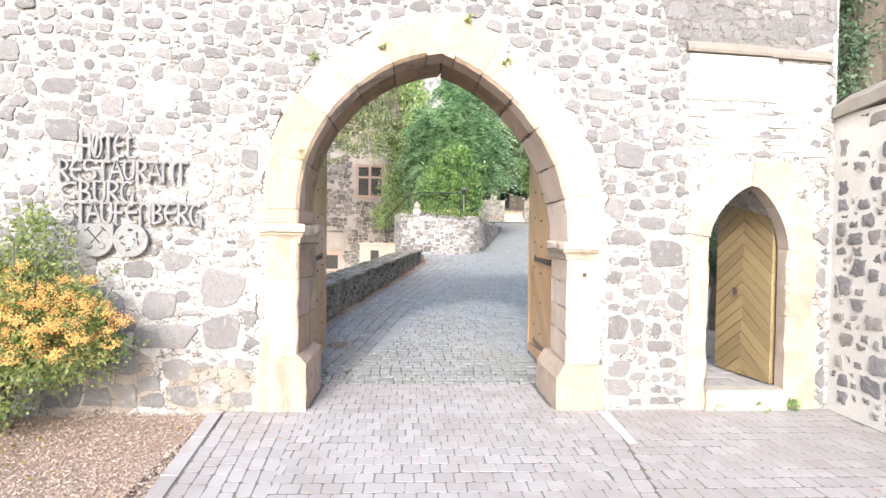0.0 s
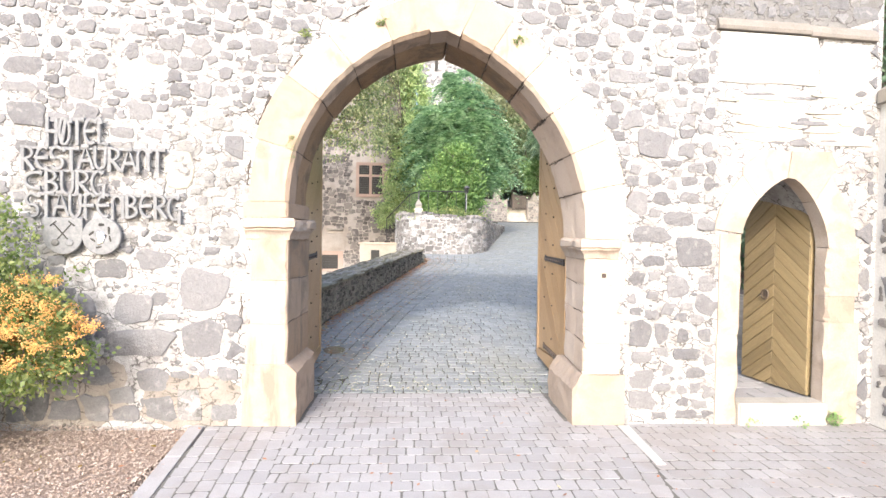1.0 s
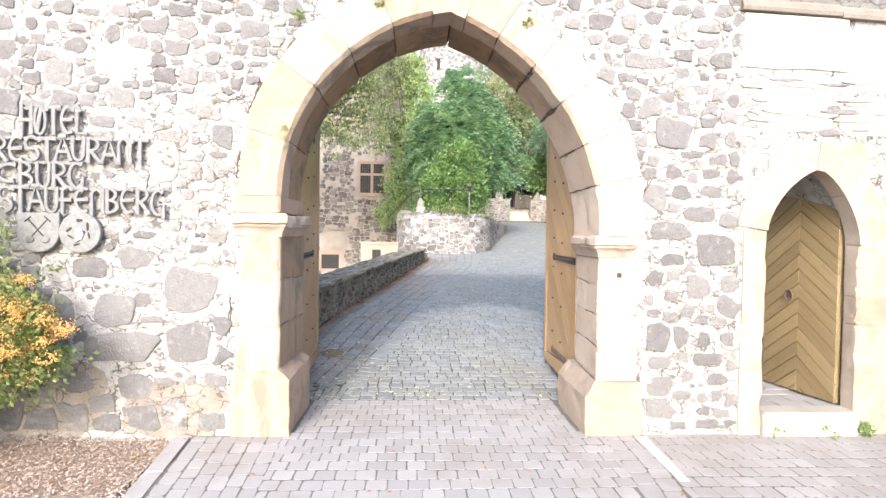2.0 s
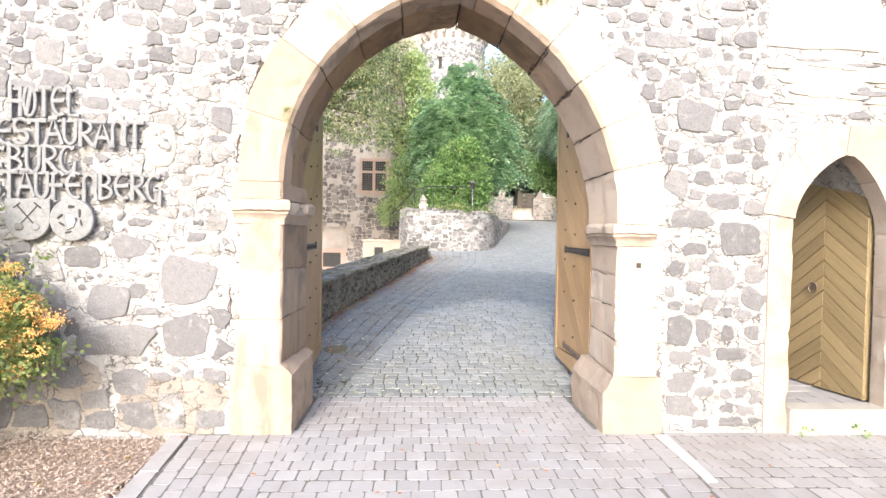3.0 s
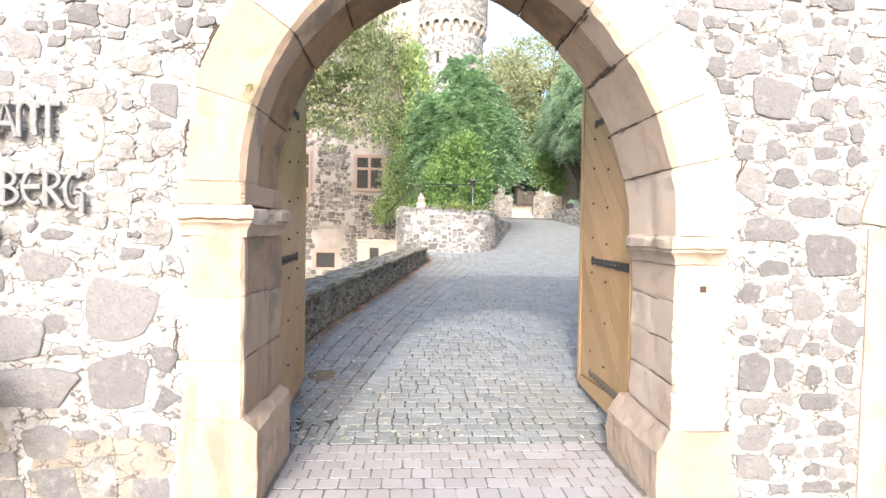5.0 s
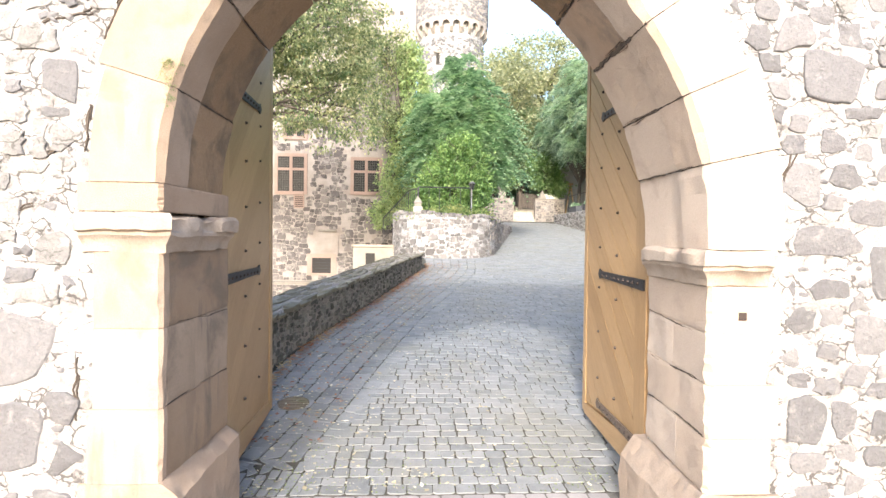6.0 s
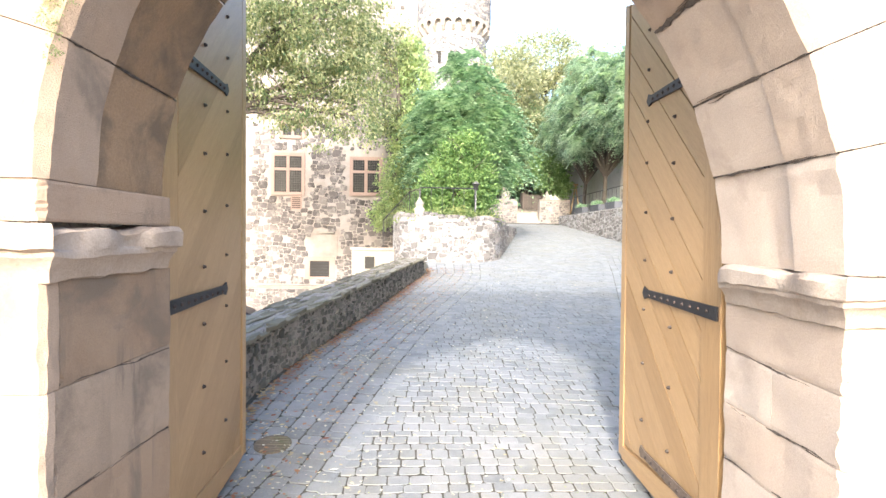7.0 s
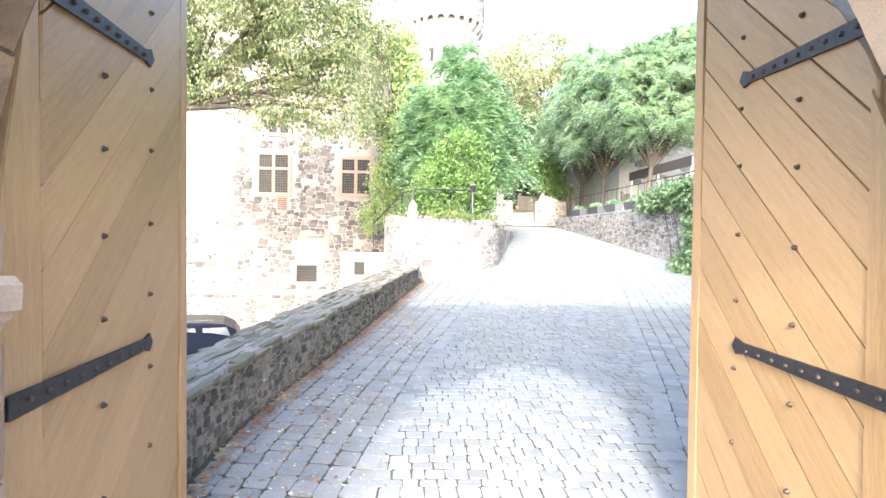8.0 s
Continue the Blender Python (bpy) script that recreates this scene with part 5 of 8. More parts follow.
for i, (y, q, ol) in enumerate(rubble_cells(rng, 1.4, 10.15, 0.0, 1.0, 0.13, 0.62, (), (0.012, 0.026), rag=0.008)):
    high = par_top(y) - 0.05 - road_z(y)
    q *= high
    own = y < 6.5 and count < 285 and area(ol) > 0.006
    bm = bmesh.new() if own else stones
    out = rng.uniform(0.026, 0.046)
    lift = lambda u, v: road_z(u) - 0.01 + v * 0.62 * (par_top(u) - road_z(u) - 0.03) / 0.62
    rough_stone(bm, ol, out, lambda u, v, k: Vector((par_x(u) - 0.035 + k, u, lift(u, v))), rng, 0.015)
    if own:
        count += 1
        part("rubble_stone", bm, BOUNDARY_STONE, boundary)
tagged(part("small_rubble", stones, BOUNDARY_STONE, boundary), kind="stuff")
y = 1.2
while y < 10.05:
    for k in range(5):
        ln, wd = rng.uniform(0.16, 0.40), rng.uniform(0.05, 0.12)
        cy, cv = y + rng.uniform(-0.06, 0.08), (0.035 - wd / 2 if k == 4 else (-0.43, -0.34, -0.24, -0.14)[k]) + rng.uniform(-0.025, 0.025)
        ol = [(min(10.2, max(1.2, cy + a)), cv + b) for a, b in blob(rng, ln, wd, 9, 0.28, 3.6)]
        t, tip, roll, base = rng.uniform(0.008, 0.022), rng.uniform(-0.07, 0.07), rng.uniform(-0.16, 0.16), rng.uniform(-0.01, 0.016)
        bm = bmesh.new()
        rough_stone(bm, ol, t + 0.02, lambda u, v, q: Vector((par_x(u) + v, u, par_top(u) - 0.05 + base + q - 0.012 + (u - cy) * tip + (v - cv) * roll)), rng, 0.006)
        part("coping_stone", bm, COPING, boundary)
    y += rng.uniform(0.10, 0.15)

# ---- planting bed beside the gate ----
setting(box("planting_bed", (-9.0, -14.0, -0.2), (-1.90, 0.0, -0.035), MULCH), "earth bed under bark mulch along the wall", "bed")
kerb = thing("kerb", "flush grey kerb stones edging the mulch bed", "kerb", kind="structure")
y = -0.02
rng = random.Random(51)
while y > -6.0:
    ln = rng.uniform(0.5, 0.8)
    bm = bmesh.new()
    xk = lambda v: -1.80 + 0.12 * (-v - 0.1)
    slab(bm, [(y - 0.006, -0.10), (y - 0.006, 0.008), (y - ln, 0.008), (y - ln, -0.10)], 0.195, 0.006, lambda u, v, k: Vector((xk(u) + v, u, -0.19 + k)))
    part("kerb_stone", bm, PAVER, kerb)
    y -= ln
n = 110000
r = np.random.default_rng(3)
cx, cy = r.uniform(-4.8, -1.62, n), r.uniform(-5.0, -0.01, n)
keep = cx < -1.89 + 0.12 * (-cy - 0.1) + np.abs(r.normal(0, 0.035, n))
cx, cy = cx[keep], cy[keep]
n = len(cx)
L, W = r.uniform(0.003, 0.010, n), r.uniform(0.0018, 0.0042, n)
th = r.uniform(0, 6.28, n)
tilt = r.uniform(-0.5, 0.5, (n, 2))
ux, uy = np.cos(th), np.sin(th)
cz = -0.026 + r.uniform(0, 0.022, n) + 0.035 * np.clip(-(cx + 2.2), 0, 1)
v = np.zeros((n, 4, 3))
for i, (a, b) in enumerate(((-1, -1), (1, -1), (1, 1), (-1, 1))):
    v[:, i, 0] = cx + a * L * ux - b * W * uy
    v[:, i, 1] = cy + a * L * uy + b * W * ux
    v[:, i, 2] = cz + a * L * tilt[:, 0] + b * W * tilt[:, 1]
tagged(quads("bark_mulch", v, CHIPS), "reddish-brown bark chip mulch on the bed", "mulch", kind="stuff")

# ---- buildings and walls beyond the gate ----


def rubble_face(owner, place, u0, u1, v0, v1, spacing, seed, keep_out=(), own=0, depth=(0.03, 0.05), material=None, gap=(0.010, 0.026), thin=0.93):
    """Rubble over a rectangle of a wall; some become pieces of their own, the rest is joined."""
    rg = random.Random(seed)
    material = material or BASALT
    joined = bmesh.new()
    made = 0
    free = lambda u, v, s: rg.random() < (thin(u, v) if callable(thin) else thin) and not any(a < u < b and c < v < d for a, b, c, d in keep_out)
    for u, v, ol in rubble_cells(rg, u0, u1, v0, v1, spacing, 1.3, (), gap, None, free, rag=0.011):
        mine = made < own and area(ol) > spacing * spacing * 0.5
        bm = bmesh.new() if mine else joined
        slab(bm, ol, rg.uniform(*depth), 0.006, place)
        if mine:
            made += 1
            part("rubble_stone", bm, material, owner)
    tagged(part("small_rubble", joined, material, owner), kind="stuff")


house = thing("castle_house", "pale rubble castle house with red stone cross windows", "house", at=(0, 0, 0))
HY0 = 19.5
wins = [(-5.63, -4.60, 3.27, 4.65), (-2.62, -1.62, 3.30, 4.55)]
bm = bmesh.new()
add_box(bm, (-13.0, HY0, -1.7), (-0.22, HY0 + 7.0, 6.6))
part("wall", bm, HOUSE_MORTAR, house, "limewashed rubble wall")
bm = bmesh.new()
add_box(bm, (-13.2, HY0 - 0.02, 6.602), (-0.20, HY0 + 7.1, 12.6))
part("upper_storey", bm, HOUSE_MORTAR, house, "pale rubble upper storey")
rubble_face(house, lambda u, v, k: Vector((u, HY0 + 0.02 - k, v)), -9.5, -0.8, -0.3, 6.5, 0.21, 61,
            keep_out=[(-5.95, -4.25, 3.05, 4.95), (-2.95, -1.3, 3.05, 4.95), (-5.0, -4.58, 2.6, 3.15), (-5.6, -4.35, 5.2, 6.5), (-4.45, -3.25, -0.15, 0.85), (-4.3, -3.15, 0.8, 1.85)], own=220, material=BROWNSTONE, thin=lambda u, v: (0.9 if u > -6.4 else 0.35 if v < 2.6 else 0.07) * (1 if v < 5.0 else 0.6), gap=(0.006, 0.018))
rubble_face(house, lambda u, v, k: Vector((u, HY0 - 0.33 - k, v)), -10.0, -0.8, -1.5, -0.45, 0.18, 62, own=30, material=BROWNSTONE, gap=(0.006, 0.020))
box("base_course", (-13.0, HY0 - 0.35, -1.7), (-0.22, HY0 - 0.002, -0.42), HOUSE_MORTAR, house, "battered base course of the house")
box("base_ledge", (-13.0, HY0 - 0.39, -0.418), (-0.22, HY0 - 0.003, -0.33), GRITSTONE, house, "pale stone ledge", 0.01)


def cross_window(x0, x1, z0, z1):
    w = new("window")
    w.parent = house
    fr = bmesh.new()
    f = 0.13
    xm, zm = (x0 + x1) / 2, z0 + (z1 - z0) * 0.64
    y0, y1 = HY0 - 0.035, HY0 + 0.05
    for lo, hi in (((x0 - f, y0, z0 - f), (x0, y1, z1 + f)), ((x1, y0, z0 - f), (x1 + f, y1, z1 + f)), ((x0, y0, z1), (x1, y1, z1 + f)), ((x0, y0 - 0.03, z0 - f), (x1, y1, z0)), ((xm - 0.06, y0 + 0.01, z0), (xm + 0.06, y1, z1)), ((x0, y0 + 0.01, zm - 0.05), (xm - 0.06, y1, zm + 0.05)), ((xm + 0.06, y0 + 0.01, zm - 0.05), (x1, y1, zm + 0.05))):
        add_box(fr, lo, hi)
    part("window_frame", fr, REDSTONE, w, "red sandstone cross frame")
    for a, b in ((x0, xm - 0.06), (xm + 0.06, x1)):
        for c, d in ((z0, zm - 0.05), (zm + 0.05, z1)):
            bm = bmesh.new()
            add_box(bm, (a, HY0 - 0.004, c), (b, HY0 + 0.004, d))
            part("pane", bm, GLASS_DARK, w)
            bm = bmesh.new()
            nx, nz = 5, max(3, round((d - c) / 0.09))
            for i in range(nx + 1):
                x = a + (b - a) * i / nx
                add_box(bm, (x - 0.0045, HY0 - 0.014, c), (x + 0.0045, HY0 - 0.005, d))
            for i in range(nz + 1):
                z = c + (d - c) * i / nz
                add_box(bm, (a, HY0 - 0.0135, z - 0.0045), (b, HY0 - 0.0055, z + 0.0045))
            part("lead_lattice", bm, LEAD, w)
    return w


for wi in wins:
    cross_window(*wi)
cross_window(-5.30, -4.6, 5.45, 6.25)
# small openings low in the house wall
vent = new("vent")
vent.parent = house
box("vent_frame", (-5.0, HY0 - 0.03, 2.6), (-4.58, HY0 + 0.02, 3.13), REDSTONE, vent)
for i in range(6):
    box("slat", (-4.95, HY0 - 0.045, 2.65 + i * 0.075), (-4.63, HY0 - 0.031, 2.69 + i * 0.075), RUST, vent)
cellar = new("cellar_window")
cellar.parent = house
for lo, hi in (((-4.45, HY0 - 0.03, -0.1), (-4.25, HY0 + 0.03, 0.78)), ((-3.50, HY0 - 0.03, -0.1), (-3.28, HY0 + 0.03, 0.78)), ((-4.25, HY0 - 0.028, 0.61), (-3.50, HY0 + 0.03, 0.78)), ((-4.25, HY0 - 0.028, -0.1), (-3.50, HY0 + 0.03, 0.0))):
    box("frame_stone", lo, hi, REDSTONE, cellar)
box("dark_opening", (-4.25, HY0 - 0.006, 0.0), (-3.50, HY0 + 0.02, 0.61), DARKHOLE, cellar)
for i in range(5):
    box("bar", (-4.25, HY0 - 0.024, 0.06 + i * 0.115), (-3.50, HY0 - 0.010, 0.085 + i * 0.115), IRON, cellar)
box("niche_block", (-4.25, HY0 - 0.02, 0.85), (-3.2, HY0 + 0.02, 1.55), HOUSE_MORTAR, house, "block of warm sandstone repair", 0.01)
box("niche_ledge", (-4.0, HY0 - 0.10, 1.68), (-3.3, HY0 + 0.02, 1.76), GRITSTONE, house, "small projecting stone ledge", 0.008)
# upper storey
rubble_face(house, lambda u, v, k: Vector((u, HY0 - k, v)), -9.5, -0.7, 6.65, 12.4, 0.23, 63, thin=0.10, keep_out=[(-9.1, -7.9, 7.6, 8.7), (-5.5, -4.3, 7.6, 8.7), (-3.1, -1.9, 7.6, 8.7)], own=40, material=BROWNSTONE)
for x in (-8.9, -5.3, -2.9):
    box("casement", (x, HY0 - 0.035, 7.88), (x + 0.85, HY0 - 0.012, 8.48), GLASS_DARK, house, "dark casement window")
bm = bmesh.new()
ra = [bm.verts.new(c) for c in ((-13.5, HY0 - 0.3, 12.6), (-0.22, HY0 - 0.3, 12.6), (-3.6, HY0 + 3.5, 16.4), (-13.5, HY0 + 3.5, 16.4), (-13.5, HY0 + 7.3, 12.6), (-0.22, HY0 + 7.3, 12.6))]
for f in ((0, 1, 2, 3), (3, 2, 5, 4), (0, 3, 4), (1, 5, 2), (0, 4, 5, 1)):
    bm.faces.new([ra[i] for i in f])
part("roof", bm, SLATE, house, "steep dark slate roof")

# round tower far behind
tower = thing("round_tower", "tall round pale rubble keep with arcaded battlement", "tower")
TX, TY, TR = 2.63, 42.0, 2.62
RING = 2.98                       # the battlement stands out over the arcade
N_ARCH = 23


def ring_wall(bm, r0, r1, z0, z1, n=46):
    rings = [[bm.verts.new((TX + r * math.cos(2 * math.pi * i / n), TY + r * math.sin(2 * math.pi * i / n), z)) for i in range(n)] for r, z in ((r0, z0), (r1, z1))]
    for i in range(n):
        bm.faces.new((rings[0][i], rings[0][(i + 1) % n], rings[1][(i + 1) % n], rings[1][i]))
    return rings


bm = bmesh.new()
rg = ring_wall(bm, TR + 0.1, TR, 2.0, 18.5)
bm.faces.new(rg[1])
part("shaft", bm, MORTAR, tower, "limewashed rubble shaft")
bm = bmesh.new()
rg = ring_wall(bm, RING, RING, 18.42, 22.2)
bm.faces.new(rg[1])
bm.faces.new(rg[0][::-1])
part("battlement", bm, HOUSE_MORTAR, tower, "pale rubble battlement ring")
for i in range(N_ARCH):
    a = 2 * math.pi * i / N_ARCH
    m = Matrix.Translation((TX, TY, 0)) @ pose(0, 0, 0, 0, 0, math.degrees(a))
    bm = bmesh.new()
    prof = [(TR - 0.05, 17.28), (TR + 0.08, 17.33), (TR + 0.20, 17.48), (RING, 17.66), (RING, 17.86), (TR - 0.05, 17.86)]
    lo = [bm.verts.new(m @ Vector((x, -0.12, z))) for x, z in prof]
    hi = [bm.verts.new(m @ Vector((x, 0.12, z))) for x, z in prof]
    for j in range(6):
        bm.faces.new((lo[j], lo[(j + 1) % 6], hi[(j + 1) % 6], hi[j]))
    bm.faces.new(lo)
    bm.faces.new(hi[::-1])
    part("corbel", bm, HOUSE_MORTAR, tower)
    bm = bmesh.new()
    m2 = Matrix.Translation((TX, TY, 0)) @ pose(0, 0, 0, 0, 0, math.degrees(a + math.pi / N_ARCH))
    hw = math.pi * RING / N_ARCH + 0.004
    arch = [(-hw, 18.425), (-hw, 17.862)] + [(-0.285 * math.cos(math.pi * k / 8), 17.862 + 0.30 * math.sin(math.pi * k / 8)) for k in range(9)] + [(hw, 17.862), (hw, 18.425)]
    lo = [bm.verts.new(m2 @ Vector((TR + 0.10, x * 0.9, z))) for x, z in arch]
    hi = [bm.verts.new(m2 @ Vector((RING * math.cos(x / RING), x, z))) for x, z in arch]
    for j in range(len(arch)):
        bm.faces.new((lo[j], lo[(j + 1) % len(arch)], hi[(j + 1) % len(arch)], hi[j]))
    bm.faces.new(hi)
    part("arch_stone", bm, HOUSE_MORTAR, tower)
bm = bmesh.new()
rg = random.Random(71)
for _ in range(2600):
    a, z = rg.uniform(math.pi * 0.95, 2.05 * math.pi), rg.uniform(9.0, 22.1)
    if 17.0 < z < 18.5 or (z < 17.0 and rg.random() < 0.35):
        continue
    rr = RING + 0.01 if z > 18.4 else TR + 0.05
    s = rg.uniform(0.12, 0.26)
    ol = [(a + u / rr, z + v) for u, v in blob(rg, s * 1.3, s, 6)]
    slab(bm, ol, 0.05, 0.01, lambda u, v, k: Vector((TX + (rr - 0.03 + k) * math.cos(u), TY + (rr - 0.03 + k) * math.sin(u), v)))
tagged(part("small_rubble", bm, BASALT, tower), kind="stuff")
SLIT = TY - math.sqrt(TR ** 2 - 1.2 ** 2) - 0.13
box("slit_window", (TX - 1.30, SLIT, 14.9), (TX - 1.05, SLIT + 0.5, 15.75), DARKHOLE, tower, "dark slit window")
box("slit_lintel", (TX - 1.45, SLIT - 0.06, 15.752), (TX - 0.92, SLIT + 0.5, 15.90), GRITSTONE, tower, "stone lintel over the slit", 0.02)

# rounded planted terrace wall
bastion = thing("wall_terrace", "rounded pale rubble retaining wall of a planted terrace", "wall", kind="structure")
BC = (0.80, 13.52)
BR = 1.42


def bast(s):
    """Point of the terrace wall's foot after s metres, from its west end round to the lane."""
    if s < 3.0:
        return BC[0] - BR - 0.1 * (3 - s), BC[1] + 3.0 - s, -1.0, 0.0
    s -= 3.0
    if s < BR * 2.9:
        a = math.pi + s / BR
        return BC[0] + BR * math.cos(a), BC[1] + BR * math.sin(a), math.cos(a), math.sin(a)
    a = math.pi + 2.9
    s -= BR * 2.9
    d = (-math.sin(a), math.cos(a))
    return BC[0] + BR * math.cos(a) + d[0] * s, BC[1] + BR * math.sin(a) + d[1] * s, math.cos(a), math.sin(a)


B_LEN = 3.0 + BR * 2.9 + 8.0


def bast_top(s):
    """The top runs unevenly and falls a little towards the lane."""
    return float(np.interp(s, [0, 3.0, 5.0, 7.0, 9.0], [2.25, 2.21, 2.13, 2.06, 2.0])) + 0.025 * math.sin(s * 3.1) + 0.02 * math.sin(s * 7.3)


bm = bmesh.new()
prev = None
top_ring = []
for i in range(61):
    x, y, nx, ny = bast(B_LEN * i / 60)
    cur = [bm.verts.new((x, y, 0.2)), bm.verts.new((x, y, bast_top(B_LEN * i / 60))), bm.verts.new((x - nx * 0.35, y - ny * 0.35, bast_top(B_LEN * i / 60) + 0.03)), bm.verts.new((x - nx * 0.35, y - ny * 0.35, 0.2))]
    if prev:
        for j in range(4):
            bm.faces.new((prev[j], prev[(j + 1) % 4], cur[(j + 1) % 4], cur[j]))
    prev = cur
    top_ring.append((x - nx * 0.2, y - ny * 0.2))
part("core", bm, MORTAR, bastion, "lime mortar core of the wall")


def bast_place(u, v, k):
    x, y, nx, ny = bast(u)
    return Vector((x + nx * (k - 0.02), y + ny * (k - 0.02), v))


rubble_face(bastion, bast_place, 1.0, B_LEN - 0.1, 0.75, 2.02, 0.15, 81, own=150, material=PALE_RUBBLE, gap=(0.012, 0.036), thin=0.82)
for s in np.arange(1.1, 8.6, 0.20):
    bm = bmesh.new()
    rs = random.Random(int(s * 100))
    slab(bm, [(u, v + 0.1) for u, v in blob(rs, 0.21, 0.30, 9, 0.15, 4.0)], 0.085, 0.015, lambda u, v, k: Vector((bast(s + u)[0] - bast(s + u)[2] * v, bast(s + u)[1] - bast(s + u)[3] * v, bast_top(s) - 0.025 + k + rs.uniform(-0.004, 0.004))))
    part("top_stone", bm, PALE_RUBBLE, bastion)
bm = bmesh.new()
bm.faces.new([bm.verts.new((x, y, 2.00)) for x, y in top_ring])
part("soil", bm, EARTH, bastion, "dark planting soil")

# terrace wall along the lane on the other side
terrace = setting(box("wall_lane", (7.42, 10.4, 0.3), (7.85, 26.6, 2.80), MORTAR), "pale rubble retaining wall along the lane", "wall")
rubble_face(terrace, lambda u, v, k: Vector((7.44 - k, u, v)), 12.6, 26.4, 0.9, 2.78, 0.17, 91, own=120, material=PALE_RUBBLE, gap=(0.018, 0.045), thin=0.8)
# Added, never in view: tall dark wall that keeps light off the west leaf.
south = setting(box("wall_lane_south", (6.6, 0.75, -0.3), (7.0, 10.5, 7.5), BROWNSTONE), "added unseen dark wall that shades the west gate leaf", "wall")

# end walls with steps and a plank gate
for x0, x1 in ((2.9, 5.26), (6.47, 8.1)):
    w = setting(box("wall_end", (x0, 27.0, 1.8), (x1, 27.4, 3.62), HOUSE_MORTAR), "pale rubble wall beside the garden steps", "wall")
    rubble_face(w, lambda u, v, k: Vector((u, 27.02 - k, v)), x0 + 0.03, x1 - 0.03, 2.3, 3.58, 0.17, int(x0 * 10), own=20, material=PALE_RUBBLE)
    box("coping_stone", (x0 - 0.02, 26.97, 3.622), (x1 + 0.02, 27.43, 3.70), GRITSTONE, w, "", 0.01)
steps = thing("steps", "five pale stone garden steps between rubble walls", "steps", kind="structure")
for i in range(5):
    box("step", (5.265, 27.0 + i * 0.30, 2.0), (6.465, 27.0 + (i + 1) * 0.30 + (0.02 if i < 4 else 1.2), 2.42 + (i + 1) * 0.14), PLASTER, steps, "", 0.01)
gate = thing("garden_gate", "low weathered dark brown plank gate above the steps", "gate", at=(0, 0, 0))
for i in range(6):
    box("plank", (6.08 + i * 0.145, 28.9, 3.25), (6.08 + i * 0.145 + 0.135, 28.93, 4.10), OLDPLANK, gate)
for z in (3.4, 3.92):
    box("rail", (6.06, 28.872, z), (6.97, 28.898, z + 0.09), OLDPLANK, gate)
for x in (5.90, 7.0):
    box("gate_post", (x, 28.86, 3.0), (x + 0.13, 28.99, 4.2), OLDPLANK, gate, "", 0.01)
pier = thing("garden_pier", "pale squared stone gate pier behind the garden wall", "pier")
box("shaft", (4.52, 27.5, 3.0), (4.90, 27.9, 4.25), HOUSE_MORTAR, pier, "", 0.02)
box("cap", (4.47, 27.45, 4.252), (4.95, 27.95, 4.36), GRITSTONE, pier, "", 0.03)
cap = thing("pointed_stone", "pointed pale stone on the end of the garden wall", "stone")
bm = bmesh.new()
bmesh.ops.create_cone(bm, cap_ends=True, segments=5, radius1=0.26, radius2=0.03, depth=0.46, matrix=Matrix.Translation((6.9, 27.2, 3.93)))
for v in bm.verts:
    v.co += 0.04 * noise.noise_vector(v.co * 3)
part("block", bm, GRITSTONE, cap)
# Added box, dark in place of the dark opening beside the pier.
shed = thing("dark_backing_box", "added low dark box behind the garden wall", "shed")
box("front", (3.2, 29.6, 3.1), (4.45, 30.6, 4.55), OLDPLANK, shed)
box("roof", (3.1, 29.5, 4.552), (4.55, 30.7, 4.64), SLATE, shed, "", 0.01)

# ---- trees and plants ----


def leaf_quads(rng, at, out, size, droop=0.25, spread=0.9):
    """Pointed leaves at the given places, turned outwards at random."""
    n = len(at)
    d = out * 0.6 + rng.normal(0, spread, (n, 3)) * 0.6
    d[:, 2] -= droop
    d /= np.linalg.norm(d, axis=1, keepdims=True) + 1e-9
    s = np.cross(d, rng.normal(0, 1, (n, 3)))
    s /= np.linalg.norm(s, axis=1, keepdims=True) + 1e-9
    L = (size * rng.uniform(0.7, 1.3, n))[:, None]
    W = L * 0.30
    return np.stack([at, at + d * L * 0.45 + s * W, at + d * L, at + d * L * 0.45 - s * W], axis=1)


def clumps(rng, blobs, count):
    """Clump centres near the skin of a few overlapping ellipsoids, with gaps."""
    vol = np.array([b[3] * b[4] * b[5] for b in blobs]) ** 0.75
    pick = rng.choice(len(blobs), count, p=vol / vol.sum())
    b = np.array(blobs)[pick]
    d = rng.normal(0, 1, (count, 3))
    d /= np.linalg.norm(d, axis=1, keepdims=True)
    r = rng.uniform(0.35, 1.0, count) ** 0.45 * rng.uniform(0.74, 1.24, count)
    return b[:, :3] + d * b[:, 3:6] * r[:, None], d


def crown(rng, blobs, count, per, size, clump=0.42, droop=0.25):
    c, d = clumps(rng, blobs, count)
    at = np.repeat(c, per, axis=0) + rng.normal(0, 1, (count * per, 3)) * np.array([clump, clump, clump * 0.55])
    out = np.repeat(d, per, axis=0)
    return leaf_quads(rng, at, out, size, droop)


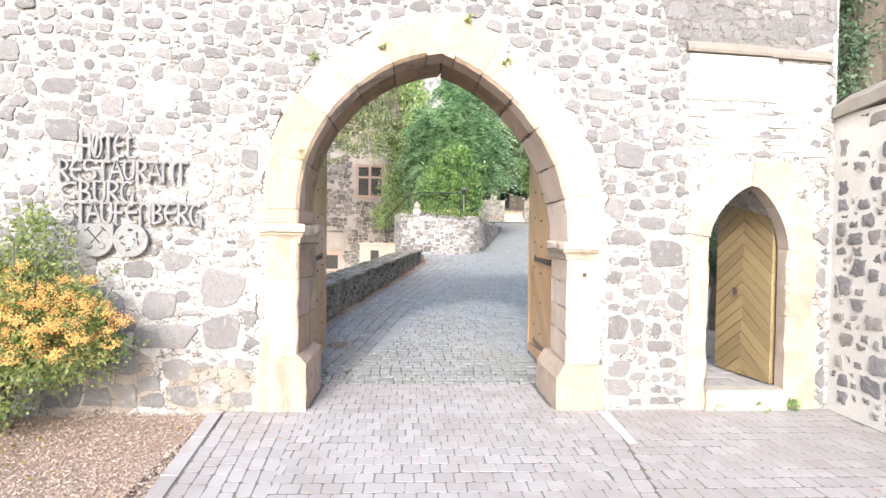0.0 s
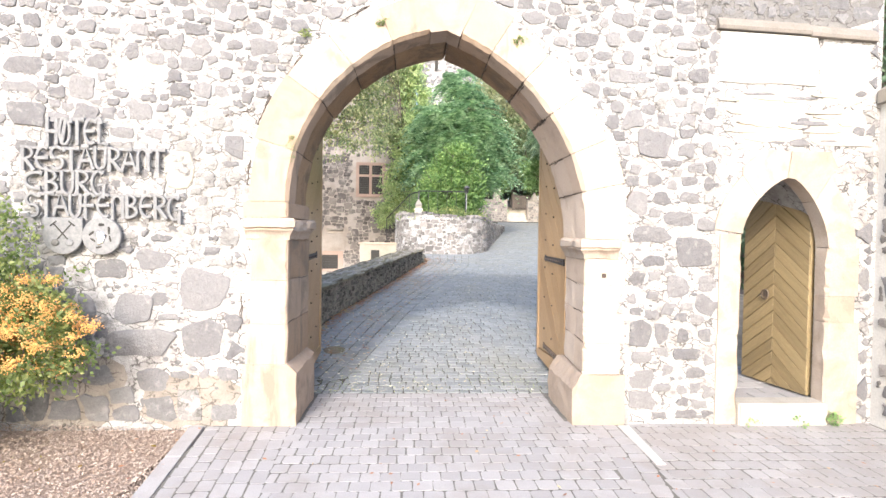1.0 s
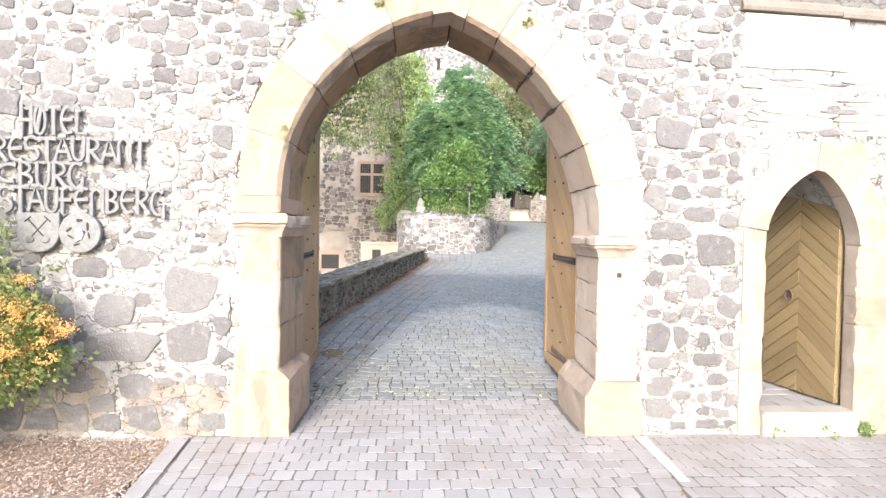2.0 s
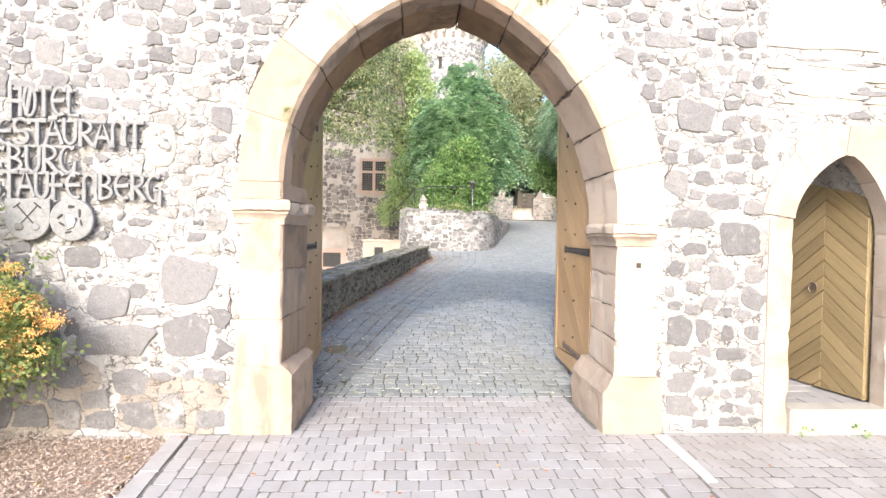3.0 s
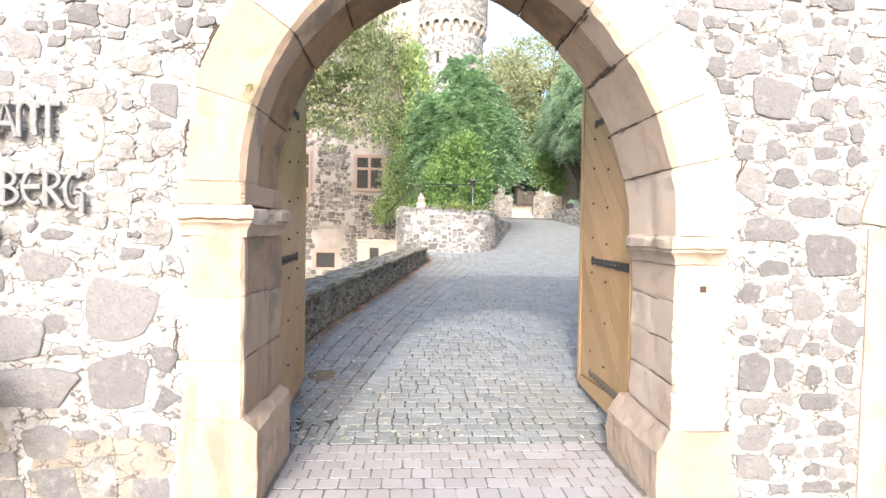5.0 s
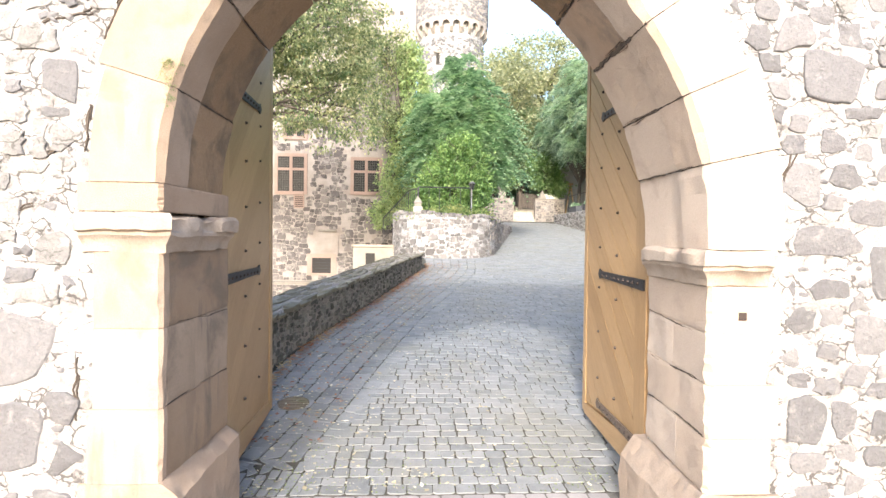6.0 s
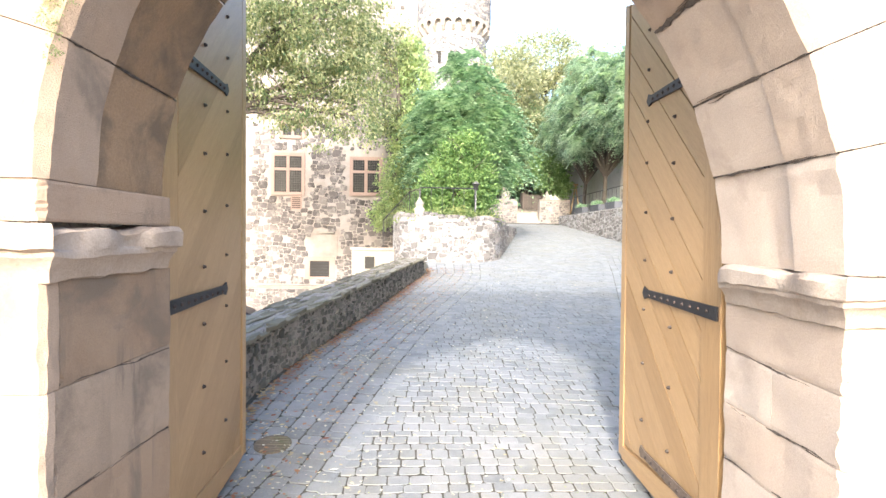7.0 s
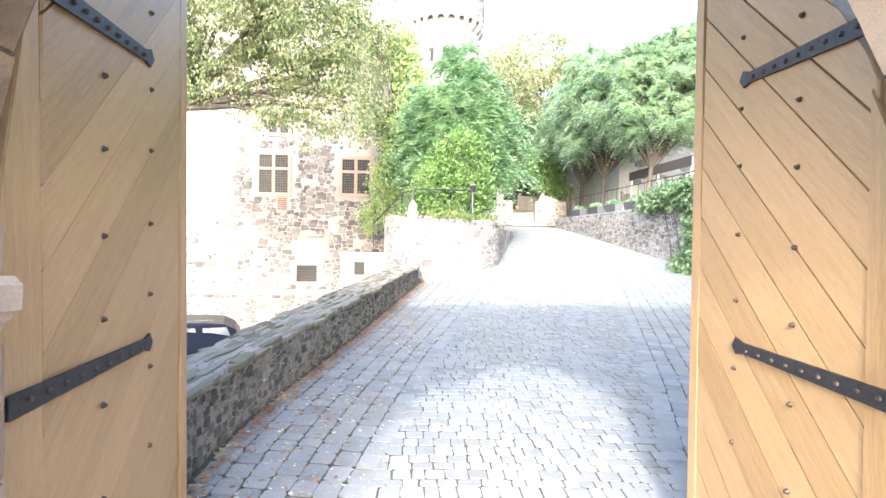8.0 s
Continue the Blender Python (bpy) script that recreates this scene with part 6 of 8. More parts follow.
def fronds(rng, blobs, count, length, leaflets, size, tuft=11):
    """Arching feathered leaves in tufts at the twig ends: leaflets in pairs along a bending stalk."""
    tufts = max(1, count // tuft)
    c, out = clumps(rng, blobs, tufts)
    c, out = np.repeat(c, tuft, axis=0), np.repeat(out, tuft, axis=0)
    count = tufts * tuft
    c = c + rng.normal(0, 0.05, c.shape)
    turn = rng.uniform(0, 2 * math.pi, count)
    d = np.stack([np.cos(turn), np.sin(turn), rng.uniform(0.0, 0.9, count)], axis=1) + out * np.array([0.6, 0.6, 0.4])
    d /= np.linalg.norm(d, axis=1, keepdims=True)
    side = np.cross(d, [0, 0, 1.0])
    side /= np.linalg.norm(side, axis=1, keepdims=True) + 1e-9
    ln = length * rng.uniform(0.6, 1.25, count)
    sag = rng.uniform(0.5, 1.25, count)
    res = []
    for k in range(leaflets):
        f = (k + 1.5) / (leaflets + 0.5)
        at = c + d * (ln * f)[:, None]
        at[:, 2] -= ln * sag * f ** 2
        for sg in (-1, 1):
            w = side * sg + d * 0.55 + rng.normal(0, 0.13, d.shape)
            w[:, 2] -= 0.25 + 0.3 * f
            w /= np.linalg.norm(w, axis=1, keepdims=True)
            L = (size * (1.1 - 0.5 * f * f) * rng.uniform(0.8, 1.2, count))[:, None]
            t = np.cross(w, np.cross(d, w)) * 0.23
            res.append(np.stack([at, at + w * L * 0.4 + t * L, at + w * L, at + w * L * 0.4 - t * L], axis=1))
    return np.concatenate(res)


def limbs(rng, base, fork, tips, r0):
    """A tapered trunk to the fork, then bent limbs to the tips."""
    bm = bmesh.new()
    base, fork = Vector(base), Vector(fork)
    mid = base.lerp(fork, 0.5) + Vector((rng.uniform(-0.1, 0.1), rng.uniform(-0.1, 0.1), 0))
    tube(bm, [base - Vector((0, 0, 0.15)), base.lerp(mid, 0.15), mid, fork], [r0 * 1.35, r0, r0 * 0.85, r0 * 0.7], 10)
    for tip in tips:
        tip = Vector(tip)
        m = fork.lerp(tip, 0.5) + Vector((rng.uniform(-0.3, 0.3), rng.uniform(-0.3, 0.3), rng.uniform(0.1, 0.4)))
        tube(bm, [fork - Vector((0, 0, 0.1)), m, tip], [r0 * 0.55, r0 * 0.32, r0 * 0.08], 7)
        for _ in range(3):
            q = m.lerp(tip, rng.uniform(0.1, 0.8))
            e = q + Vector((rng.uniform(-0.9, 0.9), rng.uniform(-0.9, 0.9), rng.uniform(0.1, 0.9)))
            tube(bm, [q, e], [r0 * 0.18, r0 * 0.04], 5)
    return bm


def tree(name, label, base, fork, r0, blobs, leaf, seed, count, per, size, feathered=0.0, clump=0.42, droop=0.25):
    rg, ng = random.Random(seed), np.random.default_rng(seed)
    t = thing(name, label, "tree")
    tips = []
    for b in blobs:
        for _ in range(2):
            tips.append((b[0] + rg.uniform(-0.6, 0.6) * b[3], b[1] + rg.uniform(-0.6, 0.6) * b[4], b[2] + rg.uniform(-0.2, 0.7) * b[5]))
    part("trunk", limbs(rg, base, fork, tips, r0), BARK, t, "grey-brown bark trunk and limbs")
    v = fronds(ng, blobs, count, feathered, per, size) if feathered else crown(ng, blobs, count, per, size, clump, droop)
    quads("crown", v, leaf, t)
    return t


tree("lime_tree", "broad tree with yellowing green leaves overhanging the yard", (-7.4, 12.4, -1.5), (-5.5, 12.4, 4.75), 0.15,
     [(-4.7, 12.4, 6.9, 1.8, 1.6, 1.7), (-2.9, 12.6, 6.9, 1.35, 1.4, 1.7), (-2.25, 12.8, 4.55, 0.55, 0.5, 0.70), (-3.4, 12.5, 4.95, 0.85, 0.7, 0.60), (-6.3, 12.2, 7.0, 1.5, 1.6, 1.6), (-4.9, 12.3, 5.3, 0.8, 0.8, 0.5), (-1.75, 12.7, 5.9, 0.55, 0.6, 1.1), (-1.5, 12.8, 4.75, 0.4, 0.4, 0.6), (-1.9, 12.6, 7.6, 0.7, 0.8, 0.9)], LEAF_LIME, 101, 820, 70, 0.080, clump=0.17, droop=1.0)
tree("feathery_tree", "dark green tree with feathered drooping leaves", (1.5, 17.0, 2.0), (1.5, 17.0, 4.2), 0.14,
     [(1.45, 17.0, 5.4, 1.15, 1.0, 1.5), (1.55, 17.0, 6.95, 0.60, 0.6, 0.85), (2.55, 17.2, 4.8, 0.75, 0.8, 1.5), (0.55, 16.9, 4.9, 0.65, 0.7, 1.3), (2.2, 17.0, 6.0, 0.5, 0.5, 0.7), (0.95, 16.9, 6.1, 0.5, 0.5, 0.7)], LEAF_DEEP, 102, 2000, 9, 0.23, feathered=0.92)
tree("round_shrub", "dense fresh green rounded shrub on the terrace", (1.1, 14.9, 2.0), (1.1, 14.9, 2.6), 0.09,
     [(1.1, 14.8, 3.1, 0.85, 0.8, 1.0), (1.25, 14.9, 3.95, 0.55, 0.6, 0.75), (0.45, 14.9, 3.0, 0.45, 0.5, 0.8), (1.85, 15.0, 3.2, 0.40, 0.5, 1.1), (0.75, 14.8, 3.9, 0.30, 0.4, 0.5), (1.55, 14.8, 4.3, 0.30, 0.35, 0.5), (0.15, 15.0, 2.6, 0.4, 0.4, 0.5)], LEAF_SHRUB, 103, 1150, 26, 0.085, clump=0.13, droop=-0.1)
tree("climbing_plant", "light green climbing plant over the corner of the house", (-0.6, 19.2, 0.8), (-0.6, 19.0, 3.0), 0.07,
     [(-0.75, 18.7, 3.4, 0.75, 0.45, 1.2), (-0.35, 18.6, 5.2, 0.75, 0.5, 1.2), (-0.25, 18.6, 7.2, 0.6, 0.5, 1.1), (0.25, 18.4, 5.6, 0.6, 0.5, 1.3), (-1.35, 18.9, 2.4, 0.4, 0.3, 0.5), (-0.5, 18.7, 8.4, 0.45, 0.5, 0.7)], LEAF_TENDRIL, 104, 760, 30, 0.115, clump=0.16, droop=0.5)
tree("yellowing_tree", "thin yellowing tree behind the terrace", (-0.5, 18.7, -1.5), (-0.7, 18.6, 5.0), 0.07,
     [(-1.9, 18.3, 7.9, 0.8, 0.6, 1.5), (-1.35, 18.3, 6.2, 0.6, 0.5, 1.2), (-0.9, 18.4, 8.6, 0.7, 0.6, 1.0)], LEAF_LIME, 105, 190, 34, 0.10, clump=0.17, droop=0.8)
for i, (x, y, h, r) in enumerate(((5.4, 31.5, 12.9, 2.1), (8.2, 34.0, 15.0, 2.6), (11.5, 33.0, 13.5, 2.6), (3.9, 36.5, 12.8, 2.0), (14.5, 36.0, 13.5, 3.0), (6.9, 38.5, 14.0, 2.6))):
    tree("wood_tree", "tall thin tree with pale yellow-green leaves", (x, y, 3.4), (x + 0.2, y, h * 0.62), 0.2,
         [(x, y, h - 1.6, r, r, 1.9), (x + 0.6, y, h - 3.8, r * 0.8, r * 0.8, 1.7), (x - 0.7, y + 0.4, h - 5.6, r * 0.7, r * 0.7, 1.4)], LEAF_PALE if i != 3 else LEAF_FRESH, 110 + i, 420, 26, 0.20, clump=0.32)
for i, (x, y, h, r) in enumerate(((6.35, 31.2, 8.2, 0.27), (8.35, 32.6, 8.6, 0.20), (4.6, 30.4, 7.4, 0.13), (10.3, 30.6, 8.4, 0.18), (7.4, 33.6, 7.6, 0.15), (5.5, 34.6, 8.4, 0.17), (9.3, 35.2, 8.8, 0.16))):
    tree("understorey_tree", "shaded dull green tree with a bare dark trunk", (x, y, 3.2), (x + 0.1, y, 6.0), r,
         [(x, y, h, 1.5, 1.2, 1.4), (x - 0.9, y - 0.3, h - 1.2, 1.0, 0.9, 0.9), (x + 1.0, y - 0.3, h - 1.7, 1.0, 0.9, 0.9)], LEAF_DULL, 180 + i, 330, 24, 0.16, clump=0.24, droop=0.5)
for i, (x, y, z, r, high) in enumerate(((9.3, 19.4, 7.3, 1.75, 2.0), (8.8, 23.0, 7.5, 1.9, 2.3), (8.95, 26.4, 7.7, 1.8, 1.9), (12.4, 18.6, 8.4, 2.0, 2.0))):
    # lobes on a dome, parted by shaded gaps
    rg = random.Random(70 + i)
    lobes = []
    for k in range(27):
        up = 0.98 - 1.7 * k / 26
        a = 2.4 * k + rg.uniform(-0.3, 0.3)
        flat = math.sqrt(max(0.0, 1 - up * up))
        size = rg.uniform(0.55, 0.85)
        lobes.append((x + r * flat * math.cos(a), y + r * flat * math.sin(a), z + high * up + rg.uniform(-0.2, 0.2), size, size, size * 0.72))
    lobes += [(x + 0.55 * r * math.cos(k * 1.26), y + 0.55 * r * math.sin(k * 1.26), z - high * 0.52, 0.85, 0.85, 0.62) for k in range(5)]
    tree("robinia", "bushy blue-green tree with feathered leaves on the terrace", (x - 0.35, y, 2.62), (x - 0.2, y, 4.6), 0.12, lobes, LEAF_BLUE, 120 + i, 6400, 8, 0.17, feathered=0.52)
tree("dark_shrub", "small green tree beside the garden steps", (7.5, 28.6, 3.0), (7.5, 28.6, 4.0), 0.08,
     [(7.4, 28.5, 5.1, 0.9, 0.7, 0.8), (8.0, 28.6, 4.5, 0.6, 0.6, 0.5), (7.0, 28.4, 5.9, 0.6, 0.6, 0.5)], LEAF_FRESH, 131, 230, 24, 0.13, clump=0.2, droop=0.5)
tree("dark_shrub", "small green tree above the garden wall", (4.3, 28.6, 3.0), (4.3, 28.6, 4.3), 0.08,
     [(4.3, 28.5, 5.4, 0.9, 0.7, 0.9), (4.9, 28.4, 4.8, 0.5, 0.5, 0.5), (3.7, 28.4, 4.6, 0.6, 0.6, 0.5)], LEAF_FRESH, 132, 230, 24, 0.13, clump=0.2, droop=0.5)
# distant wood that closes the view
ng = np.random.default_rng(140)
v = crown(ng, [(x, 46 + (i % 3) * 2, 6.5 + (i % 2), 4.2, 2.5, 5.0) for i, x in enumerate(range(-14, 34, 4))], 1700, 18, 0.42, clump=0.8)
v = np.concatenate([v, crown(ng, [(2.5 + 1.5 * i, 40 + (i % 3), 5.5 + 1.2 * (i % 2), 1.6, 1.0, 2.6) for i in range(10)], 1500, 18, 0.26, clump=0.4)])
tagged(quads("distant_wood", v, LEAF_DULL), "distant dull green wood on the hill", "wood", kind="stuff")

# ivy over the lane wall
ng = np.random.default_rng(150)
v = np.concatenate([crown(ng, [(7.5, 14.4, 3.0, 0.42, 2.1, 0.36), (7.45, 13.0, 3.05, 0.35, 0.8, 0.4), (7.40, 12.7, 2.2, 0.2, 0.55, 1.0), (7.20, 12.3, 1.5, 0.3, 0.5, 0.6), (6.85, 12.1, 1.1, 0.4, 0.5, 0.3)], 700, 22, 0.12, clump=0.12, droop=0.6)])
ivy = thing("ivy", "glossy green ivy hanging over the lane wall", "ivy")
quads("leaves", v, LEAF_CLIMB, ivy)
bm = bmesh.new()
for k in range(5):
    tube(bm, [(7.38, 12.2 + k * 0.5, 1.1), (7.36, 12.4 + k * 0.5, 1.9), (7.45, 12.6 + k * 0.6, 2.85)], [0.02, 0.016, 0.01], 5)
part("stems", bm, BARK, ivy)

# low planting on the rounded terrace
ng = np.random.default_rng(151)
ring = [(0.80 + 1.1 * math.cos(a), 13.52 + 1.1 * math.sin(a), 2.16, 0.30, 0.30, 0.18) for a in [math.pi * (1.0 + k / 7) for k in range(8)]] + [(-0.45, 15.5, 2.3, 0.3, 0.8, 0.4), (-0.6, 17.0, 2.6, 0.4, 0.9, 0.6), (2.0, 16.0, 2.3, 0.3, 1.0, 0.4)]
low = thing("terrace_plants", "low straggling green and yellow plants", "plants")
quads("leaves", crown(ng, ring, 240, 20, 0.075, clump=0.10, droop=0.1), LEAF_THORN, low)

# old trunk with ivy behind the side wall
ng = np.random.default_rng(152)
t = thing("old_tree", "old grey tree trunk clad in dark ivy", "tree")
part("trunk", limbs(random.Random(5), (4.75, 1.0, -0.1), (4.70, 1.0, 5.2), [(4.2, 1.2, 7.5), (5.6, 0.8, 7.6)], 0.34), BARK, t)
quads("ivy_leaves", crown(ng, [(4.35, 0.85, 3.6, 0.16, 0.2, 0.8), (5.2, 0.7, 3.7, 0.35, 0.3, 1.1), (4.3, 0.9, 4.6, 0.25, 0.3, 0.6)], 330, 40, 0.05, clump=0.11, droop=0.7), LEAF_IVY, t)

# firethorn with orange berries against the wall
ng = np.random.default_rng(160)
bush = thing("firethorn", "firethorn shrub heavy with orange berries against the wall", "shrub")
bl = [(-3.22, -0.45, 0.98, 0.55, 0.36, 0.42), (-2.86, -0.5, 0.76, 0.44, 0.32, 0.36), (-3.6, -0.6, 0.45, 0.55, 0.4, 0.42), (-3.15, -0.3, 1.4, 0.18, 0.14, 0.34), (-3.75, -0.4, 1.15, 0.4, 0.3, 0.4)]
c, d = clumps(ng, bl, 520)
at = np.repeat(c, 44, axis=0) + ng.normal(0, 0.055, (520 * 44, 3))
# arching sprays above the bush
sprays = []
for k in range(11):
    x0, z0 = -3.55 + 0.09 * k, 1.0 + 0.2 * math.sin(k * 1.7)
    lean, up = 0.10 * math.sin(k * 2.3) + 0.06, 0.32 + 0.16 * math.sin(k * 3.1 + 1)
    f = np.linspace(0, 1, 40)[:, None]
    line = np.array([[x0, -0.38, z0]]) + f * np.array([[lean, 0.0, up]]) + f ** 2 * np.array([[lean, -0.05, -0.06]])
    sprays.append(line + ng.normal(0, 0.012, line.shape))
sprays = np.concatenate(sprays)
at = np.concatenate([at, sprays])
d = np.concatenate([np.repeat(d, 44, axis=0), np.tile([[0.2, -0.3, 0.5]], (len(sprays), 1))])
quads("leaves", leaf_quads(ng, at, d, 0.036, 0.1), LEAF_THORN, bush)["kind"] = "stuff"
c2, d2 = clumps(ng, [(-3.10, -0.55, 1.0, 0.50, 0.33, 0.26), (-2.82, -0.55, 0.80, 0.44, 0.30, 0.24), (-3.5, -0.7, 0.65, 0.45, 0.35, 0.25), (-2.72, -0.55, 0.95, 0.14, 0.14, 0.12)], 230)
c2 = c2 + d2 * 0.03
pts = np.repeat(c2, 62, axis=0) + ng.normal(0, 1, (230 * 62, 3)) * np.array([0.030, 0.026, 0.021])
octa = np.array([(1, 0, 0), (0, 1, 0), (-1, 0, 0), (0, -1, 0), (0, 0, 1), (0, 0, -1)]) * 0.0056
faces = ((0, 1, 4), (1, 2, 4), (2, 3, 4), (3, 0, 4), (1, 0, 5), (2, 1, 5), (3, 2, 5), (0, 3, 5))
me = bpy.data.meshes.new("berry_cluster")
me.from_pydata((pts[:, None, :] + octa[None]).reshape(-1, 3).tolist(), [], [[i * 6 + k for k in f] for i in range(len(pts)) for f in faces])
me.shade_smooth()
me.materials.append(BERRY)
ob = new("berry_cluster", me)
ob.parent = bush
tagged(ob, "clusters of small orange berries", kind="stuff")
bm = bmesh.new()
rg = random.Random(7)
for k in range(14):
    x, y, z = rg.uniform(-3.8, -2.8), rg.uniform(-0.8, -0.25), rg.uniform(0.6, 1.5)
    tube(bm, [(-3.35 + rg.uniform(-0.1, 0.1), -0.4, -0.06), (-3.35 + (x + 3.35) * 0.5, -0.42, z * 0.45), (x, y, z)], [0.018, 0.011, 0.004], 6)
tagged(part("stems", bm, BARK, bush, "thorny brown stems"), kind="stuff")

# shrub in the corner behind the small door
tree("corner_shrub", "dark green shrub behind the small doorway", (4.5, 3.4, 0.1), (4.5, 3.4, 0.8), 0.06,
     [(4.4, 3.3, 1.75, 0.6, 0.5, 0.5), (4.8, 3.6, 1.3, 0.5, 0.5, 0.4)], LEAF_IVY, 161, 130, 26, 0.07, clump=0.12)

# weeds on the arch, tuft at the sill
for x, z, s in ((0.27, 3.41, 0.05), (0.60, 3.05, 0.05), (-0.48, 3.16, 0.035), (-1.05, 3.05, 0.06)):
    w = thing("weed", "small weed rooted in a mortar joint", "weed", group="wall weeds")
    quads("leaves", crown(ng, [(x, -0.03, z, s * 0.6, s * 0.4, s * 0.6)], 9, 8, 0.022, clump=0.012), LEAF_THORN, w)
w = thing("moss", "dry yellowish moss hanging from the arch edge", "moss")
quads("tufts", crown(ng, [(-1.150, -0.022, 2.215, 0.035, 0.012, 0.05), (-1.148, -0.022, 2.13, 0.018, 0.010, 0.06), (-1.13, -0.022, 2.24, 0.05, 0.01, 0.02)], 90, 10, 0.006, clump=0.007), LEAF_LIME, w)
for x, y, z, n in ((3.26, -0.07, 0.05, 26), (2.55, -0.09, 0.02, 8), (2.95, -0.09, 0.02, 8)):
    w = thing("grass_tuft", "small green tuft at the foot of the sill", "weed", group="sill tufts")
    quads("leaves", crown(ng, [(x, y, z, 0.05, 0.03, 0.05)], n, 7, 0.022, clump=0.015, droop=-0.3), LEAF_FRESH, w)

# fallen leaves
ng = np.random.default_rng(170)


def lie_flat(at, size, lift):
    """Fallen leaves, each lying nearly flat where it came down."""
    lq = leaf_quads(ng, at, np.zeros((len(at), 3)), size, 0.0)
    lq[:, :, 2] = at[:, None, 2] + (lq[:, :, 2] - at[:, None, 2]) * lift
    return lq


n = 2600
y = ng.uniform(1.5, 11.0, n)
off = np.where(ng.random(n) < 0.62, np.abs(ng.normal(0, 0.07, n)), ng.uniform(0, 0.9, n))
x = np.array([par_x(v) for v in y]) + 0.05 + off
lq = lie_flat(np.stack([x, y, np.array([road_z(v) for v in y]) + 0.010 + ng.uniform(0, 0.012, n)], axis=1), 0.05, 0.22)
tagged(quads("fallen_leaves", lq, LEAF_DRY), "dry red-brown leaves along the low wall", "leaves", kind="stuff")
n = 3000
y = 0.9 + 10.5 * ng.random(n) ** 1.15
lo = np.array([par_x(v) if v > 1.3 else -1.2 for v in y]) + 0.05
x = lo + np.where(ng.random(n) < 0.55, ng.uniform(0, 1.2, n), ng.uniform(0, 2.3, n) + 0.25 * np.clip(y - 2, 0, 8) * ng.random(n))
lq = lie_flat(np.stack([x, y, np.array([road_z(v) for v in y]) + 0.009 + ng.uniform(0, 0.006, n)], axis=1), 0.030 * ng.uniform(0.4, 1.6, n), 0.25)
tagged(quads("pale_leaf_litter", lq, LEAF_PALE_DRY), "small pale yellow leaf litter strewn over the setts", "leaves", kind="stuff")
n = 150
x, y = ng.uniform(-3.6, 3.5, n), ng.uniform(-2.4, 0.7, n)
lq = lie_flat(np.stack([x, y, np.full(n, 0.008)], axis=1), 0.038, 0.2)
tagged(quads("scattered_leaves", lq, LEAF_DRY), "few dry leaves scattered on the forecourt", "leaves", kind="stuff")
n = 260
x, y = -3.35 + ng.normal(0, 0.42, n), -1.05 + ng.normal(0, 0.22, n)
lq = lie_flat(np.stack([x, y, np.full(n, 0.012) + 0.035 * np.clip(-(x + 2.2), 0, 1)], axis=1), 0.045, 0.3)
tagged(quads("yellow_leaves", lq, LEAF_FALL), "yellow leaves fallen on the mulch under the firethorn", "leaves", kind="stuff")

# moss in the first joints of the lane
ng = np.random.default_rng(171)
n = 900
y = 0.88 + np.abs(ng.normal(0, 0.45, n))
x = np.where(ng.random(n) < 0.6, ng.uniform(-1.1, 1.1, n), ng.choice([-0.95, 0.95], n) + ng.normal(0, 0.15, n))
x = np.clip(x, -1.15, 1.15)
at = np.stack([x, y, np.array([road_z(v) for v in y]) + 0.003], axis=1)
lq = leaf_quads(ng, at, np.zeros((n, 3)), 0.018, 0.0)
lq[:, :, 2] = at[:, None, 2] + np.abs(lq[:, :, 2] - at[:, None, 2]) * 0.3
tagged(quads("joint_moss", lq, LEAF_THORN), "small green moss and grass in the sett joints", "moss", kind="stuff")

# ---- sign on the wall ----
sign = thing("wall_sign", "grey cast metal hotel sign with two round emblems on the wall", "sign")


def ribbon(bm, line, wide, y0, y1, ends=1.0):
    """A flat bar of metal that follows a line in the plane of the wall, flared at its ends."""
    n = len(line)
    rows = []
    for i, p in enumerate(line):
        a, b = Vector(line[max(0, i - 1)]), Vector(line[min(n - 1, i + 1)])
        d = (b - a).normalized()
        w = wide / 2 * (ends if i in (0, n - 1) else 1.0)
        l, r = Vector(p) + Vector((-d.y, d.x)) * w, Vector(p) - Vector((-d.y, d.x)) * w
        rows.append([bm.verts.new((q.x, y, q.y)) for q, y in ((l, y0), (l, y1 + 0.003), (l.lerp(r, 0.2), y1), (l.lerp(r, 0.8), y1), (r, y1 + 0.003), (r, y0))])
    for a, b in zip(rows, rows[1:]):
        for k in range(6):
            bm.faces.new((a[k], a[(k + 1) % 6], b[(k + 1) % 6], b[k]))
    bm.faces.new(rows[0])
    bm.faces.new(rows[-1][::-1])


def bow(cx, cz, rx, rz, a0, a1, n=12):
    """Points of an oval arc, angles in degrees from the right, anticlockwise."""
    return [(cx + rx * math.cos(radians(a0 + (a1 - a0) * i / n)), cz + rz * math.sin(radians(a0 + (a1 - a0) * i / n))) for i in range(n + 1)]


# rounded old letters in a unit box, each a few strokes
GLYPHS = {}
GLYPHS["H"] = [[(0.12, -0.12), (0.12, 1.1)], [(0.88, -0.05), (0.88, 1.05)], [(-0.1, 0.5), (1.1, 0.5)]]
GLYPHS["O"] = [bow(0.5, 0.5, 0.42, 0.54, 60, 430, 20), [(0.25, -0.02), (0.62, 1.02)]]
GLYPHS["T"] = [[(-0.1, 1.0), (1.1, 1.0)], [(0.5, 1.0), (0.5, -0.08)], [(-0.05, 1.06), (0.0, 0.84)]]
GLYPHS["E"] = [bow(0.62, 0.5, 0.56, 0.5, 60, 300, 16), [(0.1, 0.5), (0.95, 0.52)]]
